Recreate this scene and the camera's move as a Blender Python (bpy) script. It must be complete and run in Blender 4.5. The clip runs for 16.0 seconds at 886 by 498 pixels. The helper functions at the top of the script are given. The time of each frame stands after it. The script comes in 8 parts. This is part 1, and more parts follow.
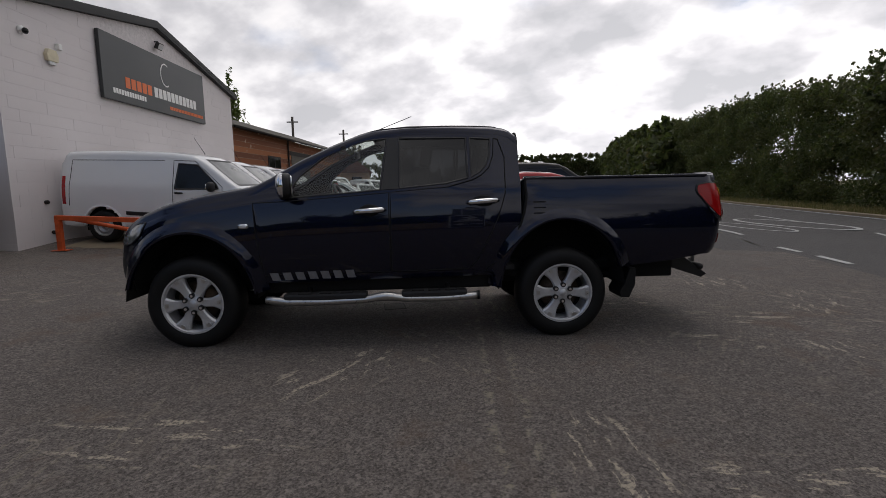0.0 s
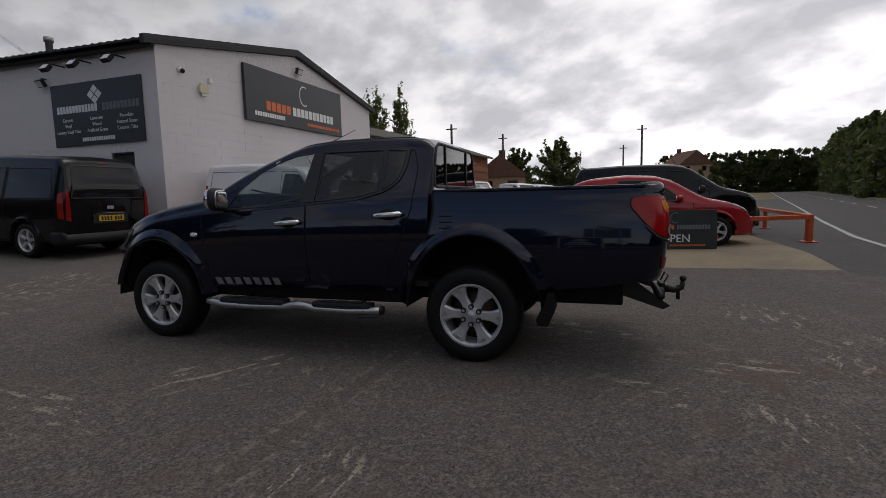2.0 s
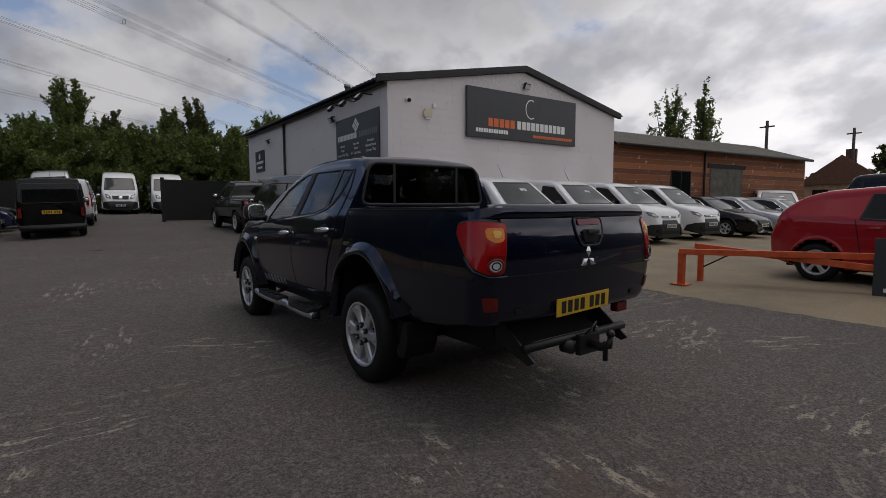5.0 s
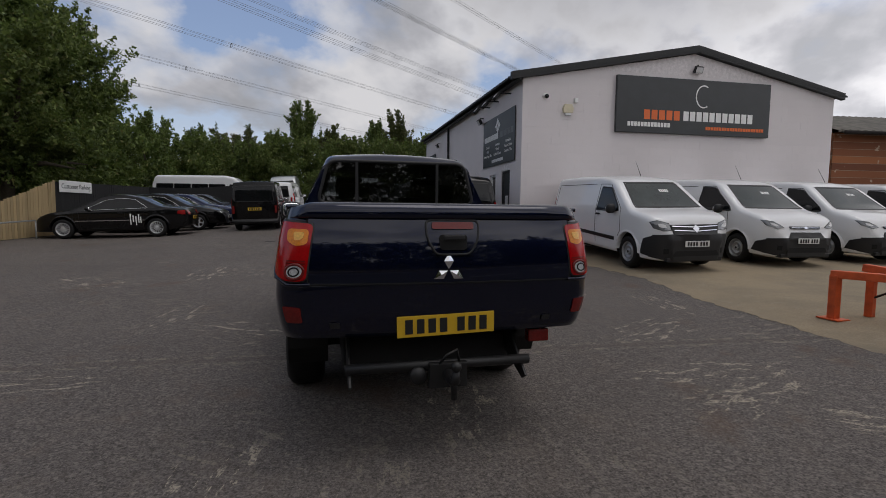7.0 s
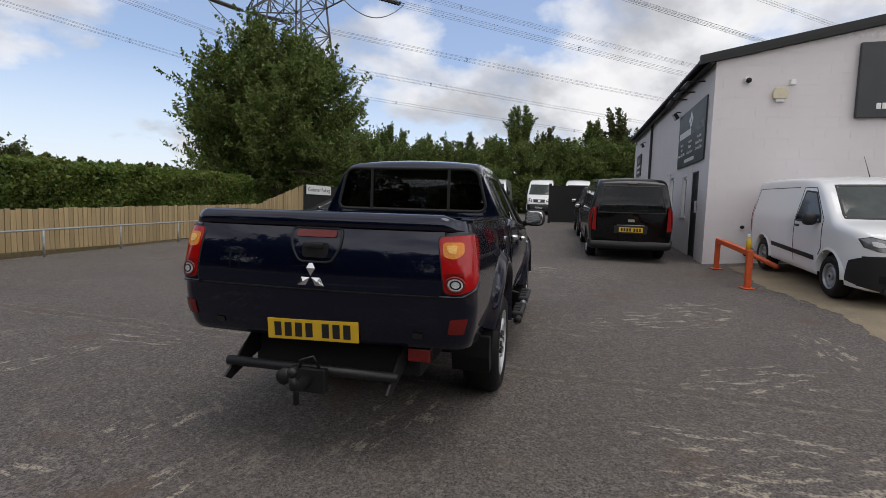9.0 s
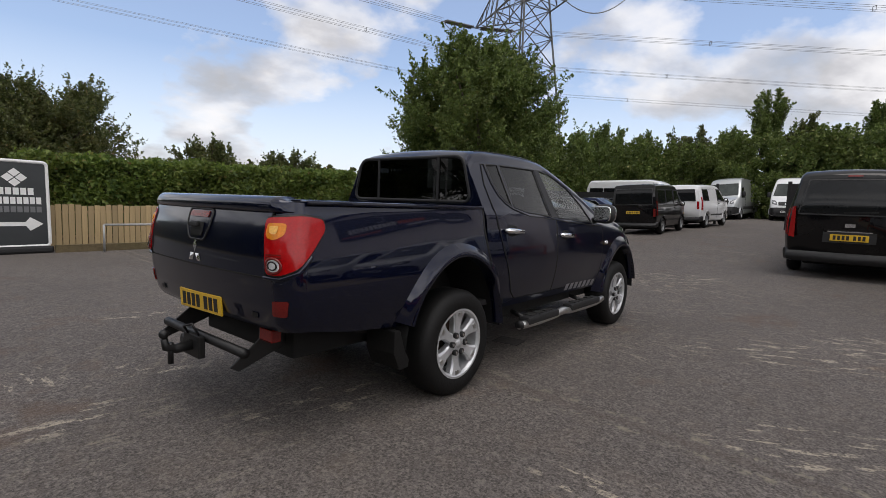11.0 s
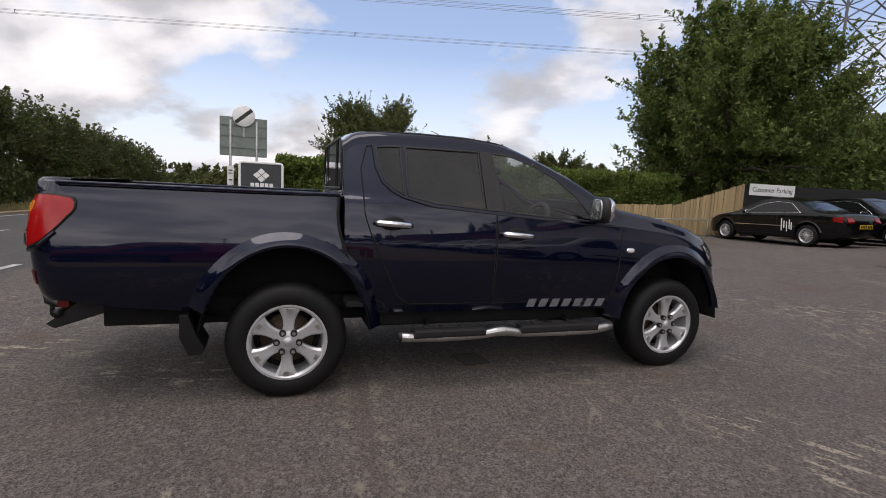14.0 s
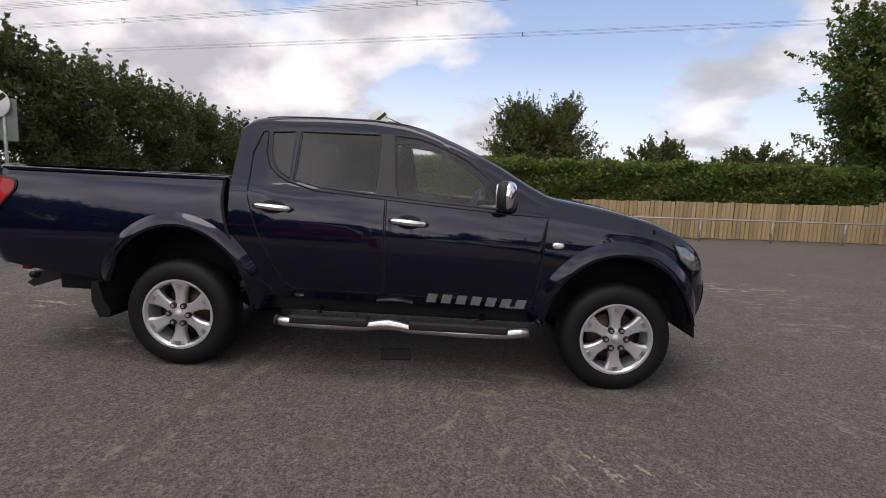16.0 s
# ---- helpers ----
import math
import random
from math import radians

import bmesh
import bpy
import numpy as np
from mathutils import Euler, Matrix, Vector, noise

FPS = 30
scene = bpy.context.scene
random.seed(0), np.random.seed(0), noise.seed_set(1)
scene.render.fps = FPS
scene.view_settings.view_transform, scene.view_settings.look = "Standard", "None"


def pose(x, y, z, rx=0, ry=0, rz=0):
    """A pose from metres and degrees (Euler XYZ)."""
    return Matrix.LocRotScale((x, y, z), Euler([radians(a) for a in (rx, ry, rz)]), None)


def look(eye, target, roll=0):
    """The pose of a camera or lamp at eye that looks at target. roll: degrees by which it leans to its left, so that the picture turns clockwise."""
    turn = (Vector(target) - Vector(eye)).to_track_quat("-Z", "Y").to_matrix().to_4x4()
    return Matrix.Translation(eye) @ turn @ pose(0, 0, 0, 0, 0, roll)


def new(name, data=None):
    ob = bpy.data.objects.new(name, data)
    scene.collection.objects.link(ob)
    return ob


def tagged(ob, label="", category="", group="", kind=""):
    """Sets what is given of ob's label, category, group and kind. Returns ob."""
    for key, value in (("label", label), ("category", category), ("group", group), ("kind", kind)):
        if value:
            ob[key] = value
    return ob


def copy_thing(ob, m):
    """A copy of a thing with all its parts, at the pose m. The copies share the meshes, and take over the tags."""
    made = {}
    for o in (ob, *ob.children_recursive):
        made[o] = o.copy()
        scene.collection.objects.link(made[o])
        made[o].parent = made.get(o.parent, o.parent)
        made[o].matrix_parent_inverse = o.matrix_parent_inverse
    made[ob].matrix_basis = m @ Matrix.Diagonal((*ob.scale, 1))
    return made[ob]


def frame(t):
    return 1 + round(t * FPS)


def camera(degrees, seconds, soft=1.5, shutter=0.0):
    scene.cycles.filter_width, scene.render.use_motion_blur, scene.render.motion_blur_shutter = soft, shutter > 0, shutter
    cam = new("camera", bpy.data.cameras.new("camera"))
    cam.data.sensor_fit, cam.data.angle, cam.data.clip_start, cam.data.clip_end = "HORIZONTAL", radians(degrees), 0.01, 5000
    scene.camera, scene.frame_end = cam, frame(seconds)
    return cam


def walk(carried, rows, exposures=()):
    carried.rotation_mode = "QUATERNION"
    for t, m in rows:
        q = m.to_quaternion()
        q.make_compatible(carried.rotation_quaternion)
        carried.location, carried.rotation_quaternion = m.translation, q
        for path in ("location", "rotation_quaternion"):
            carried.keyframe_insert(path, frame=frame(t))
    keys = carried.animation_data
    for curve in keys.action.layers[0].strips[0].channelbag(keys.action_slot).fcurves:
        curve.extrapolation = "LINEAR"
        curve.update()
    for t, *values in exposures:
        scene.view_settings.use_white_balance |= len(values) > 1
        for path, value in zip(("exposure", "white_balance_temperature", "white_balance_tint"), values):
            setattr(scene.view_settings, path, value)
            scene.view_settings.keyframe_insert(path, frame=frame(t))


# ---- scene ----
cam = camera(84.0, 16.0, soft=0.65)
PATH = [
    (0, (0.335, -4.812, 1.247), (0.425, -2.828, 1.004), -1.22),
    (0.5, (0.874, -4.776, 1.272), (0.781, -2.792, 1.035), -1.30),
    (1, (1.401, -4.653, 1.283), (1.123, -2.686, 1.056), -1.28),
    (1.5, (1.929, -4.562, 1.303), (1.497, -2.622, 1.081), -1.44),
    (2, (2.419, -4.408, 1.282), (1.816, -2.513, 1.066), -1.40),
    (2.5, (2.916, -4.201, 1.291), (2.156, -2.363, 1.084), -1.31),
    (3, (3.361, -3.989, 1.312), (2.421, -2.235, 1.114), -1.13),
    (3.5, (3.757, -3.675, 1.316), (2.637, -2.028, 1.127), -0.96),
    (4, (4.148, -3.362, 1.318), (2.853, -1.849, 1.135), -0.75),
    (4.2, (4.281, -3.238, 1.324), (2.913, -1.790, 1.146), -0.65),
    (4.95, (4.775, -2.645, 1.322), (3.201, -1.422, 1.156), -0.35),
    (5.75, (5.116, -1.848, 1.315), (3.376, -0.875, 1.156), 0.00),
    (6.5, (5.267, -1.098, 1.317), (3.400, -0.399, 1.160), 0.38),
    (7, (5.328, -0.620, 1.310), (3.391, -0.147, 1.152), 0.60),
    (7.5, (5.389, -0.135, 1.325), (3.416, 0.154, 1.167), 0.90),
    (8, (5.403, 0.303, 1.340), (3.410, 0.355, 1.179), 1.23),
    (8.5, (5.319, 0.761, 1.366), (3.333, 0.590, 1.204), 1.36),
    (9, (5.217, 1.224, 1.381), (3.273, 0.781, 1.214), 1.74),
    (9.5, (5.002, 1.670, 1.360), (3.131, 0.986, 1.190), 1.87),
    (9.7, (4.938, 1.859, 1.362), (3.096, 1.096, 1.205), 1.61),
    (10.4, (4.602, 2.457, 1.350), (2.914, 1.397, 1.184), 1.87),
    (11.1, (4.103, 2.948, 1.335), (2.588, 1.655, 1.149), 2.18),
    (11.8, (3.520, 3.296, 1.329), (2.181, 1.824, 1.127), 2.45),
    (12, (3.342, 3.385, 1.340), (2.054, 1.869, 1.137), 2.51),
    (12.5, (2.918, 3.603, 1.338), (1.745, 1.997, 1.130), 2.62),
    (13, (2.488, 3.745, 1.335), (1.476, 2.034, 1.118), 2.81),
    (13.5, (2.024, 3.892, 1.351), (1.177, 2.094, 1.127), 2.83),
    (14, (1.577, 4.035, 1.374), (0.935, 2.156, 1.141), 2.94),
    (14.5, (1.090, 4.080, 1.361), (0.605, 2.155, 1.121), 2.88),
    (15, (0.601, 4.168, 1.360), (0.260, 2.213, 1.113), 2.94),
    (15.5, (0.121, 4.151, 1.351), (-0.027, 2.173, 1.094), 2.98),
    (16, (-0.373, 4.110, 1.359), (-0.329, 2.128, 1.093), 2.92),
]
EXPOSURES = [(0.0, -0.25, 6450, 14), (2.0, -0.42, 6400, 14), (4.0, -0.45, 6400, 14), (6.4, -0.22, 6400, 14), (7.5, 0.02, 6350, 13), (9.0, 0.42, 6400, 12), (12.0, 0.5, 6500, 14), (16.0, 0.56, 6600, 17)]
walk(cam, [(t, look(eye, target, roll)) for t, eye, target, roll in PATH], EXPOSURES)


# ---- node helpers ----
def make_mat(name):
    m = bpy.data.materials.new(name)
    m.use_nodes = True
    n = m.node_tree.nodes
    return m, n, m.node_tree.links, n["Principled BSDF"]


def node(n, kind, **values):
    made = n.new(kind)
    for key, value in values.items():
        if key in made.inputs:
            made.inputs[key].default_value = value
    return made


def math_node(n, l, op, a, b=None, clamp=False):
    m = n.new("ShaderNodeMath")
    m.operation, m.use_clamp = op, clamp
    for i, v in enumerate((a, b)):
        if v is None:
            continue
        if isinstance(v, (int, float)):
            m.inputs[i].default_value = v
        else:
            l.new(v, m.inputs[i])
    return m.outputs[0]


def ramp(n, l, fac, stops):
    r = n.new("ShaderNodeValToRGB")
    e = r.color_ramp.elements
    while len(e) < len(stops):
        e.new(0.5)
    for slot, (at, colour) in zip(e, stops):
        slot.position = at
        slot.color = (*colour, 1) if not isinstance(colour, (int, float)) else (colour, colour, colour, 1)
    l.new(fac, r.inputs[0])
    return r.outputs[0]


def mix(n, l, fac, a, b, how="MIX"):
    m = n.new("ShaderNodeMix")
    m.data_type, m.blend_type = "RGBA", how
    for slot, v in ((0, fac), (6, a), (7, b)):
        if isinstance(v, (int, float)):
            m.inputs[slot].default_value = v
        elif isinstance(v, tuple):
            m.inputs[slot].default_value = (*v, 1)
        else:
            l.new(v, m.inputs[slot])
    return m.outputs[2]


def noise_tex(n, l, scale, detail=4, rough=0.55, vec=None, stretch=None, turn=0):
    t = node(n, "ShaderNodeTexNoise", Scale=scale, Detail=detail, Roughness=rough)
    co = n.new("ShaderNodeTexCoord").outputs["Object"] if vec is None else vec
    if stretch:
        for way, size in ((turn, (1, 1, 1)), (0, stretch)):
            mp = n.new("ShaderNodeMapping")
            mp.inputs["Scale"].default_value = size
            mp.inputs["Rotation"].default_value = (0, 0, radians(way))
            l.new(co, mp.inputs["Vector"])
            co = mp.outputs[0]
    l.new(co, t.inputs["Vector"])
    return t.outputs["Fac"]


def bump(n, l, height, bsdf, strength=0.3, distance=0.01):
    b = n.new("ShaderNodeBump")
    b.inputs["Strength"].default_value, b.inputs["Distance"].default_value = strength, distance
    l.new(height, b.inputs["Height"])
    l.new(b.outputs[0], bsdf.inputs["Normal"])


# ---- sky: broken cloud, thick towards the sun in the north-east, blue to the south-west ----
SUN_AZ, SUN_EL = 62.0, 74.0
world = bpy.data.worlds.new("sky")
scene.world = world
world.use_nodes = True
n, l = world.node_tree.nodes, world.node_tree.links
sky = n.new("ShaderNodeTexSky")
sky.sky_type, sky.sun_disc = "NISHITA", False
sky.sun_elevation, sky.sun_rotation = radians(SUN_EL), radians(90 - SUN_AZ)
sky.air_density, sky.dust_density = 1.0, 1.5
ways = n.new("ShaderNodeTexCoord").outputs["Generated"]
sep = n.new("ShaderNodeSeparateXYZ")
l.new(ways, sep.inputs[0])
up = math_node(n, l, "MAXIMUM", sep.outputs[2], 0.0)
low = math_node(n, l, "ADD", up, 0.42)
com = n.new("ShaderNodeCombineXYZ")
l.new(math_node(n, l, "DIVIDE", sep.outputs[0], low), com.inputs[0])
l.new(math_node(n, l, "DIVIDE", sep.outputs[1], low), com.inputs[1])
big = noise_tex(n, l, 1.55, 9, 0.52, com.outputs[0])
shade = noise_tex(n, l, 2.9, 7, 0.5, com.outputs[0], (1.0, 1.15, 1.0), 33)
sunny = math_node(n, l, "ADD", math_node(n, l, "MULTIPLY", sep.outputs[0], math.cos(radians(SUN_AZ))), math_node(n, l, "MULTIPLY", sep.outputs[1], math.sin(radians(SUN_AZ))))
clear = math_node(n, l, "ADD", math_node(n, l, "MULTIPLY", sep.outputs[0], math.cos(radians(-142))), math_node(n, l, "MULTIPLY", sep.outputs[1], math.sin(radians(-142))))
bias = math_node(n, l, "SUBTRACT", 0.075, math_node(n, l, "MULTIPLY", math_node(n, l, "MAXIMUM", clear, 0.0), 0.15))
bias = math_node(n, l, "ADD", bias, math_node(n, l, "MULTIPLY", math_node(n, l, "MAXIMUM", sunny, 0.0), 0.045))
# a grey cloud base hangs in the north-west
bank = n.new("ShaderNodeVectorMath")
bank.operation = "DOT_PRODUCT"
l.new(ways, bank.inputs[0])
bank.inputs[1].default_value = Vector((math.cos(radians(142)) * math.cos(radians(48)), math.sin(radians(142)) * math.cos(radians(48)), math.sin(radians(48))))
grey = ramp(n, l, math_node(n, l, "ADD", bank.outputs["Value"], math_node(n, l, "MULTIPLY", math_node(n, l, "SUBTRACT", shade, 0.5), 0.45)), [(0.855, 0.0), (0.915, 1.0)])
bias = math_node(n, l, "ADD", bias, math_node(n, l, "MULTIPLY", grey, 0.08))
cover = ramp(n, l, math_node(n, l, "ADD", big, bias), [(0.43, 0.0), (0.475, 0.7), (0.53, 1.0)])
cloud = ramp(n, l, shade, [(0.38, (0.36, 0.37, 0.385)), (0.46, (0.46, 0.465, 0.48)), (0.53, (0.61, 0.615, 0.62)), (0.60, (0.70, 0.698, 0.69))])
cloud = mix(n, l, math_node(n, l, "MULTIPLY", grey, 0.55), cloud, (0.27, 0.275, 0.29))
near_sun = math_node(n, l, "MULTIPLY", math_node(n, l, "POWER", math_node(n, l, "MAXIMUM", math_node(n, l, "ADD", math_node(n, l, "MULTIPLY", sunny, 0.74), 0.26), 0.0), 1.5), 0.8)
near_sun = math_node(n, l, "MULTIPLY", near_sun, ramp(n, l, sep.outputs[2], [(0.1, 1.0), (0.55, 0.55)]))
cloud = mix(n, l, near_sun, cloud, mix(n, l, 1.0, cloud, (2.75, 2.71, 2.65), "MULTIPLY"))
blue = mix(n, l, 1.0, sky.outputs[0], (0.118, 0.122, 0.128), "MULTIPLY")
veil = mix(n, l, ramp(n, l, sep.outputs[2], [(0.0, 0.8), (0.25, 0.12)]), blue, (0.70, 0.74, 0.80))
both = mix(n, l, cover, veil, cloud)
l.new(both, n["Background"].inputs["Color"])
n["Background"].inputs["Strength"].default_value = 1.0

lamp = bpy.data.lights.new("sun", "SUN")
lamp.energy, lamp.angle, lamp.color = 0.8, radians(36), (1.0, 0.95, 0.88)
sun = new("sun", lamp)
sun.matrix_world = look((30 * math.cos(radians(SUN_AZ)) * 0.7, 30 * math.sin(radians(SUN_AZ)) * 0.7, 30 * math.tan(radians(SUN_EL)) * 0.7), (0, 0, 0))


# ---- materials ----
def plain(name, colour, rough=0.5, metal=0.0, coat=0.0, vary=0.08, grain=14.0, relief=0.0, spec=0.5):
    m, n, l, b = make_mat(name)
    f = noise_tex(n, l, grain, 6, 0.6)
    f2 = noise_tex(n, l, grain / 9, 3, 0.5)
    lo = tuple(c * (1 - vary * 2) for c in colour)
    hi = tuple(min(1, c * (1 + vary * 1.4)) for c in colour)
    c1 = mix(n, l, ramp(n, l, f, [(0.3, 0.0), (0.7, 1.0)]), lo, hi)
    c2 = mix(n, l, math_node(n, l, "MULTIPLY", f2, vary * 2.5), c1, tuple(c * 0.6 for c in colour))
    l.new(c2, b.inputs["Base Color"])
    l.new(ramp(n, l, f, [(0.2, max(0.02, rough - 0.06)), (0.8, min(1, rough + 0.08))]), b.inputs["Roughness"])
    b.inputs["Metallic"].default_value = metal
    b.inputs["Coat Weight"].default_value = coat
    b.inputs["Coat Roughness"].default_value = 0.03
    b.inputs["Specular IOR Level"].default_value = spec
    if relief:
        bump(n, l, f, b, relief, 0.01)
    return m


def car_paint(name, colour, metal=0.0, rough=0.35, dirt=0.06, coat=1.0):
    m, n, l, b = make_mat(name)
    f = noise_tex(n, l, 3.0, 5, 0.6)
    c = mix(n, l, math_node(n, l, "MULTIPLY", f, dirt), colour, (0.16, 0.14, 0.12))
    l.new(c, b.inputs["Base Color"])
    b.inputs["Metallic"].default_value, b.inputs["Roughness"].default_value = metal, rough
    b.inputs["Specular IOR Level"].default_value = 0.06
    b.inputs["Coat Weight"].default_value = coat
    b.inputs["Coat IOR"].default_value = 1.5
    l.new(ramp(n, l, noise_tex(n, l, 7.0, 4), [(0.3, 0.02), (0.8, 0.06)]), b.inputs["Coat Roughness"])
    return m


def lens(name, colour, glow=0.0):
    m, n, l, b = make_mat(name)
    w = node(n, "ShaderNodeTexVoronoi", Scale=90.0)
    l.new(n.new("ShaderNodeTexCoord").outputs["Object"], w.inputs["Vector"])
    l.new(mix(n, l, w.outputs["Distance"], colour, tuple(c * 0.72 for c in colour)), b.inputs["Base Color"])
    b.inputs["Roughness"].default_value = 0.2
    b.inputs["Specular IOR Level"].default_value = 0.3
    b.inputs["Coat Weight"].default_value = 0.35
    b.inputs["Coat Roughness"].default_value = 0.02
    return m


def pane(name, tint, clear=1.0):
    """Thin glass: see-through with the reflection of its angle."""
    m, n, l, b = make_mat(name)
    see = n.new("ShaderNodeBsdfTransparent")
    see.inputs[0].default_value = (*tint, 1)
    shine = n.new("ShaderNodeBsdfGlossy")
    shine.inputs["Roughness"].default_value = 0.015
    fr = node(n, "ShaderNodeLayerWeight", Blend=0.5)
    both = n.new("ShaderNodeMixShader")
    steep = math_node(n, l, "POWER", fr.outputs["Facing"], 5.0)
    l.new(math_node(n, l, "ADD", math_node(n, l, "MULTIPLY", steep, 0.92), 0.07, True), both.inputs[0])
    l.new(see.outputs[0], both.inputs[1])
    l.new(shine.outputs[0], both.inputs[2])
    l.new(both.outputs[0], n["Material Output"].inputs["Surface"])
    return m


def asphalt(name, base, scuffed):
    m, n, l, b = make_mat(name)
    co = n.new("ShaderNodeTexCoord").outputs["Object"]
    grit = node(n, "ShaderNodeTexVoronoi", Scale=85.0)
    l.new(co, grit.inputs["Vector"])
    fine = noise_tex(n, l, 160, 3, 0.7, co)
    wide = noise_tex(n, l, 0.5, 5, 0.6, co)
    mid = noise_tex(n, l, 3.2, 6, 0.65, co)
    chips = node(n, "ShaderNodeTexVoronoi", Scale=48.0)
    l.new(co, chips.inputs["Vector"])
    dark, light = tuple(c * 0.35 for c in base), tuple(c * 1.7 for c in base)
    c = mix(n, l, ramp(n, l, noise_tex(n, l, 75, 4, 0.75, co), [(0.36, 0.0), (0.64, 1.0)]), dark, light)
    c = mix(n, l, ramp(n, l, chips.outputs["Color"], [(0.25, 0.0), (0.55, 0.0), (0.9, 0.55)]), c, tuple(x * 2.2 for x in base))
    c = mix(n, l, ramp(n, l, grit.outputs["Color"], [(0.55, 0.0), (0.8, 0.5)]), c, tuple(x * 0.25 for x in base))
    c = mix(n, l, ramp(n, l, wide, [(0.35, 0.0), (0.7, 0.30)]), c, tuple(x * 0.5 for x in base))
    c = mix(n, l, ramp(n, l, mid, [(0.5, 0.0), (0.75, 0.3)]), c, (base[0] * 1.35, base[1] * 1.22, base[2] * 1.05))
    if scuffed:
        sp = n.new("ShaderNodeSeparateXYZ")
        l.new(co, sp.inputs[0])
        wear = None
        # scraped patches, by the way their streaks run: centre x, y, half length, half width
        for turn, thresh, spots in (
            (90, 0.575, ((2.0, 2.4, 0.75, 0.30), (2.45, 2.3, 0.55, 0.22), (3.5, -1.4, 0.45, 0.3), (1.2, -2.7, 0.5, 0.25), (4.0, 1.2, 0.6, 0.4), (-2.5, 3.2, 0.7, 0.4))),
            (171, 0.565, ((-0.75, 4.1, 0.9, 0.25), (3.5, -0.6, 0.4, 0.3), (2.9, -1.15, 0.5, 0.3), (2.25, 0.25, 0.55, 0.3), (-1.0, -2.36, 0.8, 0.3), (2.0, -3.0, 0.6, 0.25), (4.6, -2.2, 0.8, 0.5), (-4.2, -2.6, 0.8, 0.4))),
            (117, 0.575, ((-1.55, 2.6, 1.3, 0.5), (2.4, 2.5, 1.0, 0.35), (-5.0, 0.5, 1.0, 0.6), (0.6, 3.0, 0.9, 0.4))),
            (58, 0.575, ((-0.25, -1.5, 0.6, 0.4), (3.1, 2.9, 0.7, 0.3), (4.4, 0.0, 0.8, 0.3), (-3.6, -4.2, 0.9, 0.5)))):
            lines = ramp(n, l, noise_tex(n, l, 1.0, 6, 0.64, co, (3.2, 11.5, 1), -turn), [(thresh - 0.01, 0.0), (thresh + 0.02, 1.0)])
            ca, sa = math.cos(radians(turn)), math.sin(radians(turn))
            here = math_node(n, l, "MULTIPLY", ramp(n, l, noise_tex(n, l, 0.33, 3, 0.55, co, (1, 1, 1), turn * 3), [(0.575, 0.0), (0.67, 1.0)]), 0.45)
            for cx, cy, half, wide2 in spots:
                dx, dy = math_node(n, l, "SUBTRACT", sp.outputs[0], cx), math_node(n, l, "SUBTRACT", sp.outputs[1], cy)
                along = math_node(n, l, "ADD", math_node(n, l, "MULTIPLY", dx, ca / half), math_node(n, l, "MULTIPLY", dy, sa / half))
                side = math_node(n, l, "SUBTRACT", math_node(n, l, "MULTIPLY", dy, ca / wide2), math_node(n, l, "MULTIPLY", dx, sa / wide2))
                d2 = math_node(n, l, "ADD", math_node(n, l, "MULTIPLY", along, along), math_node(n, l, "MULTIPLY", side, side))
                here = math_node(n, l, "MAXIMUM", here, ramp(n, l, d2, [(0.55, 1.0), (1.0, 0.0)]))
            got = math_node(n, l, "MULTIPLY", lines, here)
            wear = got if wear is None else math_node(n, l, "MAXIMUM", wear, got)
        patches = ramp(n, l, noise_tex(n, l, 1.5, 10, 0.78, co), [(0.64, 0.0), (0.68, 0.8)])
        bits = ramp(n, l, noise_tex(n, l, 38, 4, 0.75, co), [(0.42, 0.0), (0.53, 1.0)])
        s = math_node(n, l, "MULTIPLY", math_node(n, l, "MAXIMUM", wear, patches), bits)
        c = mix(n, l, math_node(n, l, "MULTIPLY", s, 0.9), c, (0.37, 0.325, 0.255))
        rust = ramp(n, l, noise_tex(n, l, 0.8, 6, 0.7, co), [(0.57, 0.0), (0.68, 0.5)])
        c = mix(n, l, rust, c, (0.10, 0.062, 0.042))
        # a filled trench runs under the parked truck
        wob = math_node(n, l, "MULTIPLY", math_node(n, l, "SUBTRACT", noise_tex(n, l, 1.1, 4, 0.6, co), 0.5), 0.12)
        across = math_node(n, l, "ABSOLUTE", math_node(n, l, "ADD", math_node(n, l, "SUBTRACT", math_node(n, l, "SUBTRACT", sp.outputs[0], 0.97), math_node(n, l, "MULTIPLY", sp.outputs[1], 0.075)), wob))
        c = mix(n, l, ramp(n, l, across, [(0.02, 0.22), (0.075, 0.0)]), c, (0.075, 0.055, 0.042))
        edge = ramp(n, l, across, [(0.06, 0.0), (0.085, 0.9), (0.15, 0.0)])
        rag = ramp(n, l, noise_tex(n, l, 9, 5, 0.75, co), [(0.5, 0.0), (0.6, 1.0)])
        c = mix(n, l, math_node(n, l, "MULTIPLY", edge, rag), c, (0.24, 0.215, 0.165))
    l.new(c, b.inputs["Base Color"])
    b.inputs["Roughness"].default_value = 0.88
    b.inputs["Specular IOR Level"].default_value = 0.3
    bump(n, l, math_node(n, l, "ADD", fine, math_node(n, l, "MULTIPLY", grit.outputs["Distance"], 0.8)), b, 0.55, 0.012)
    return m


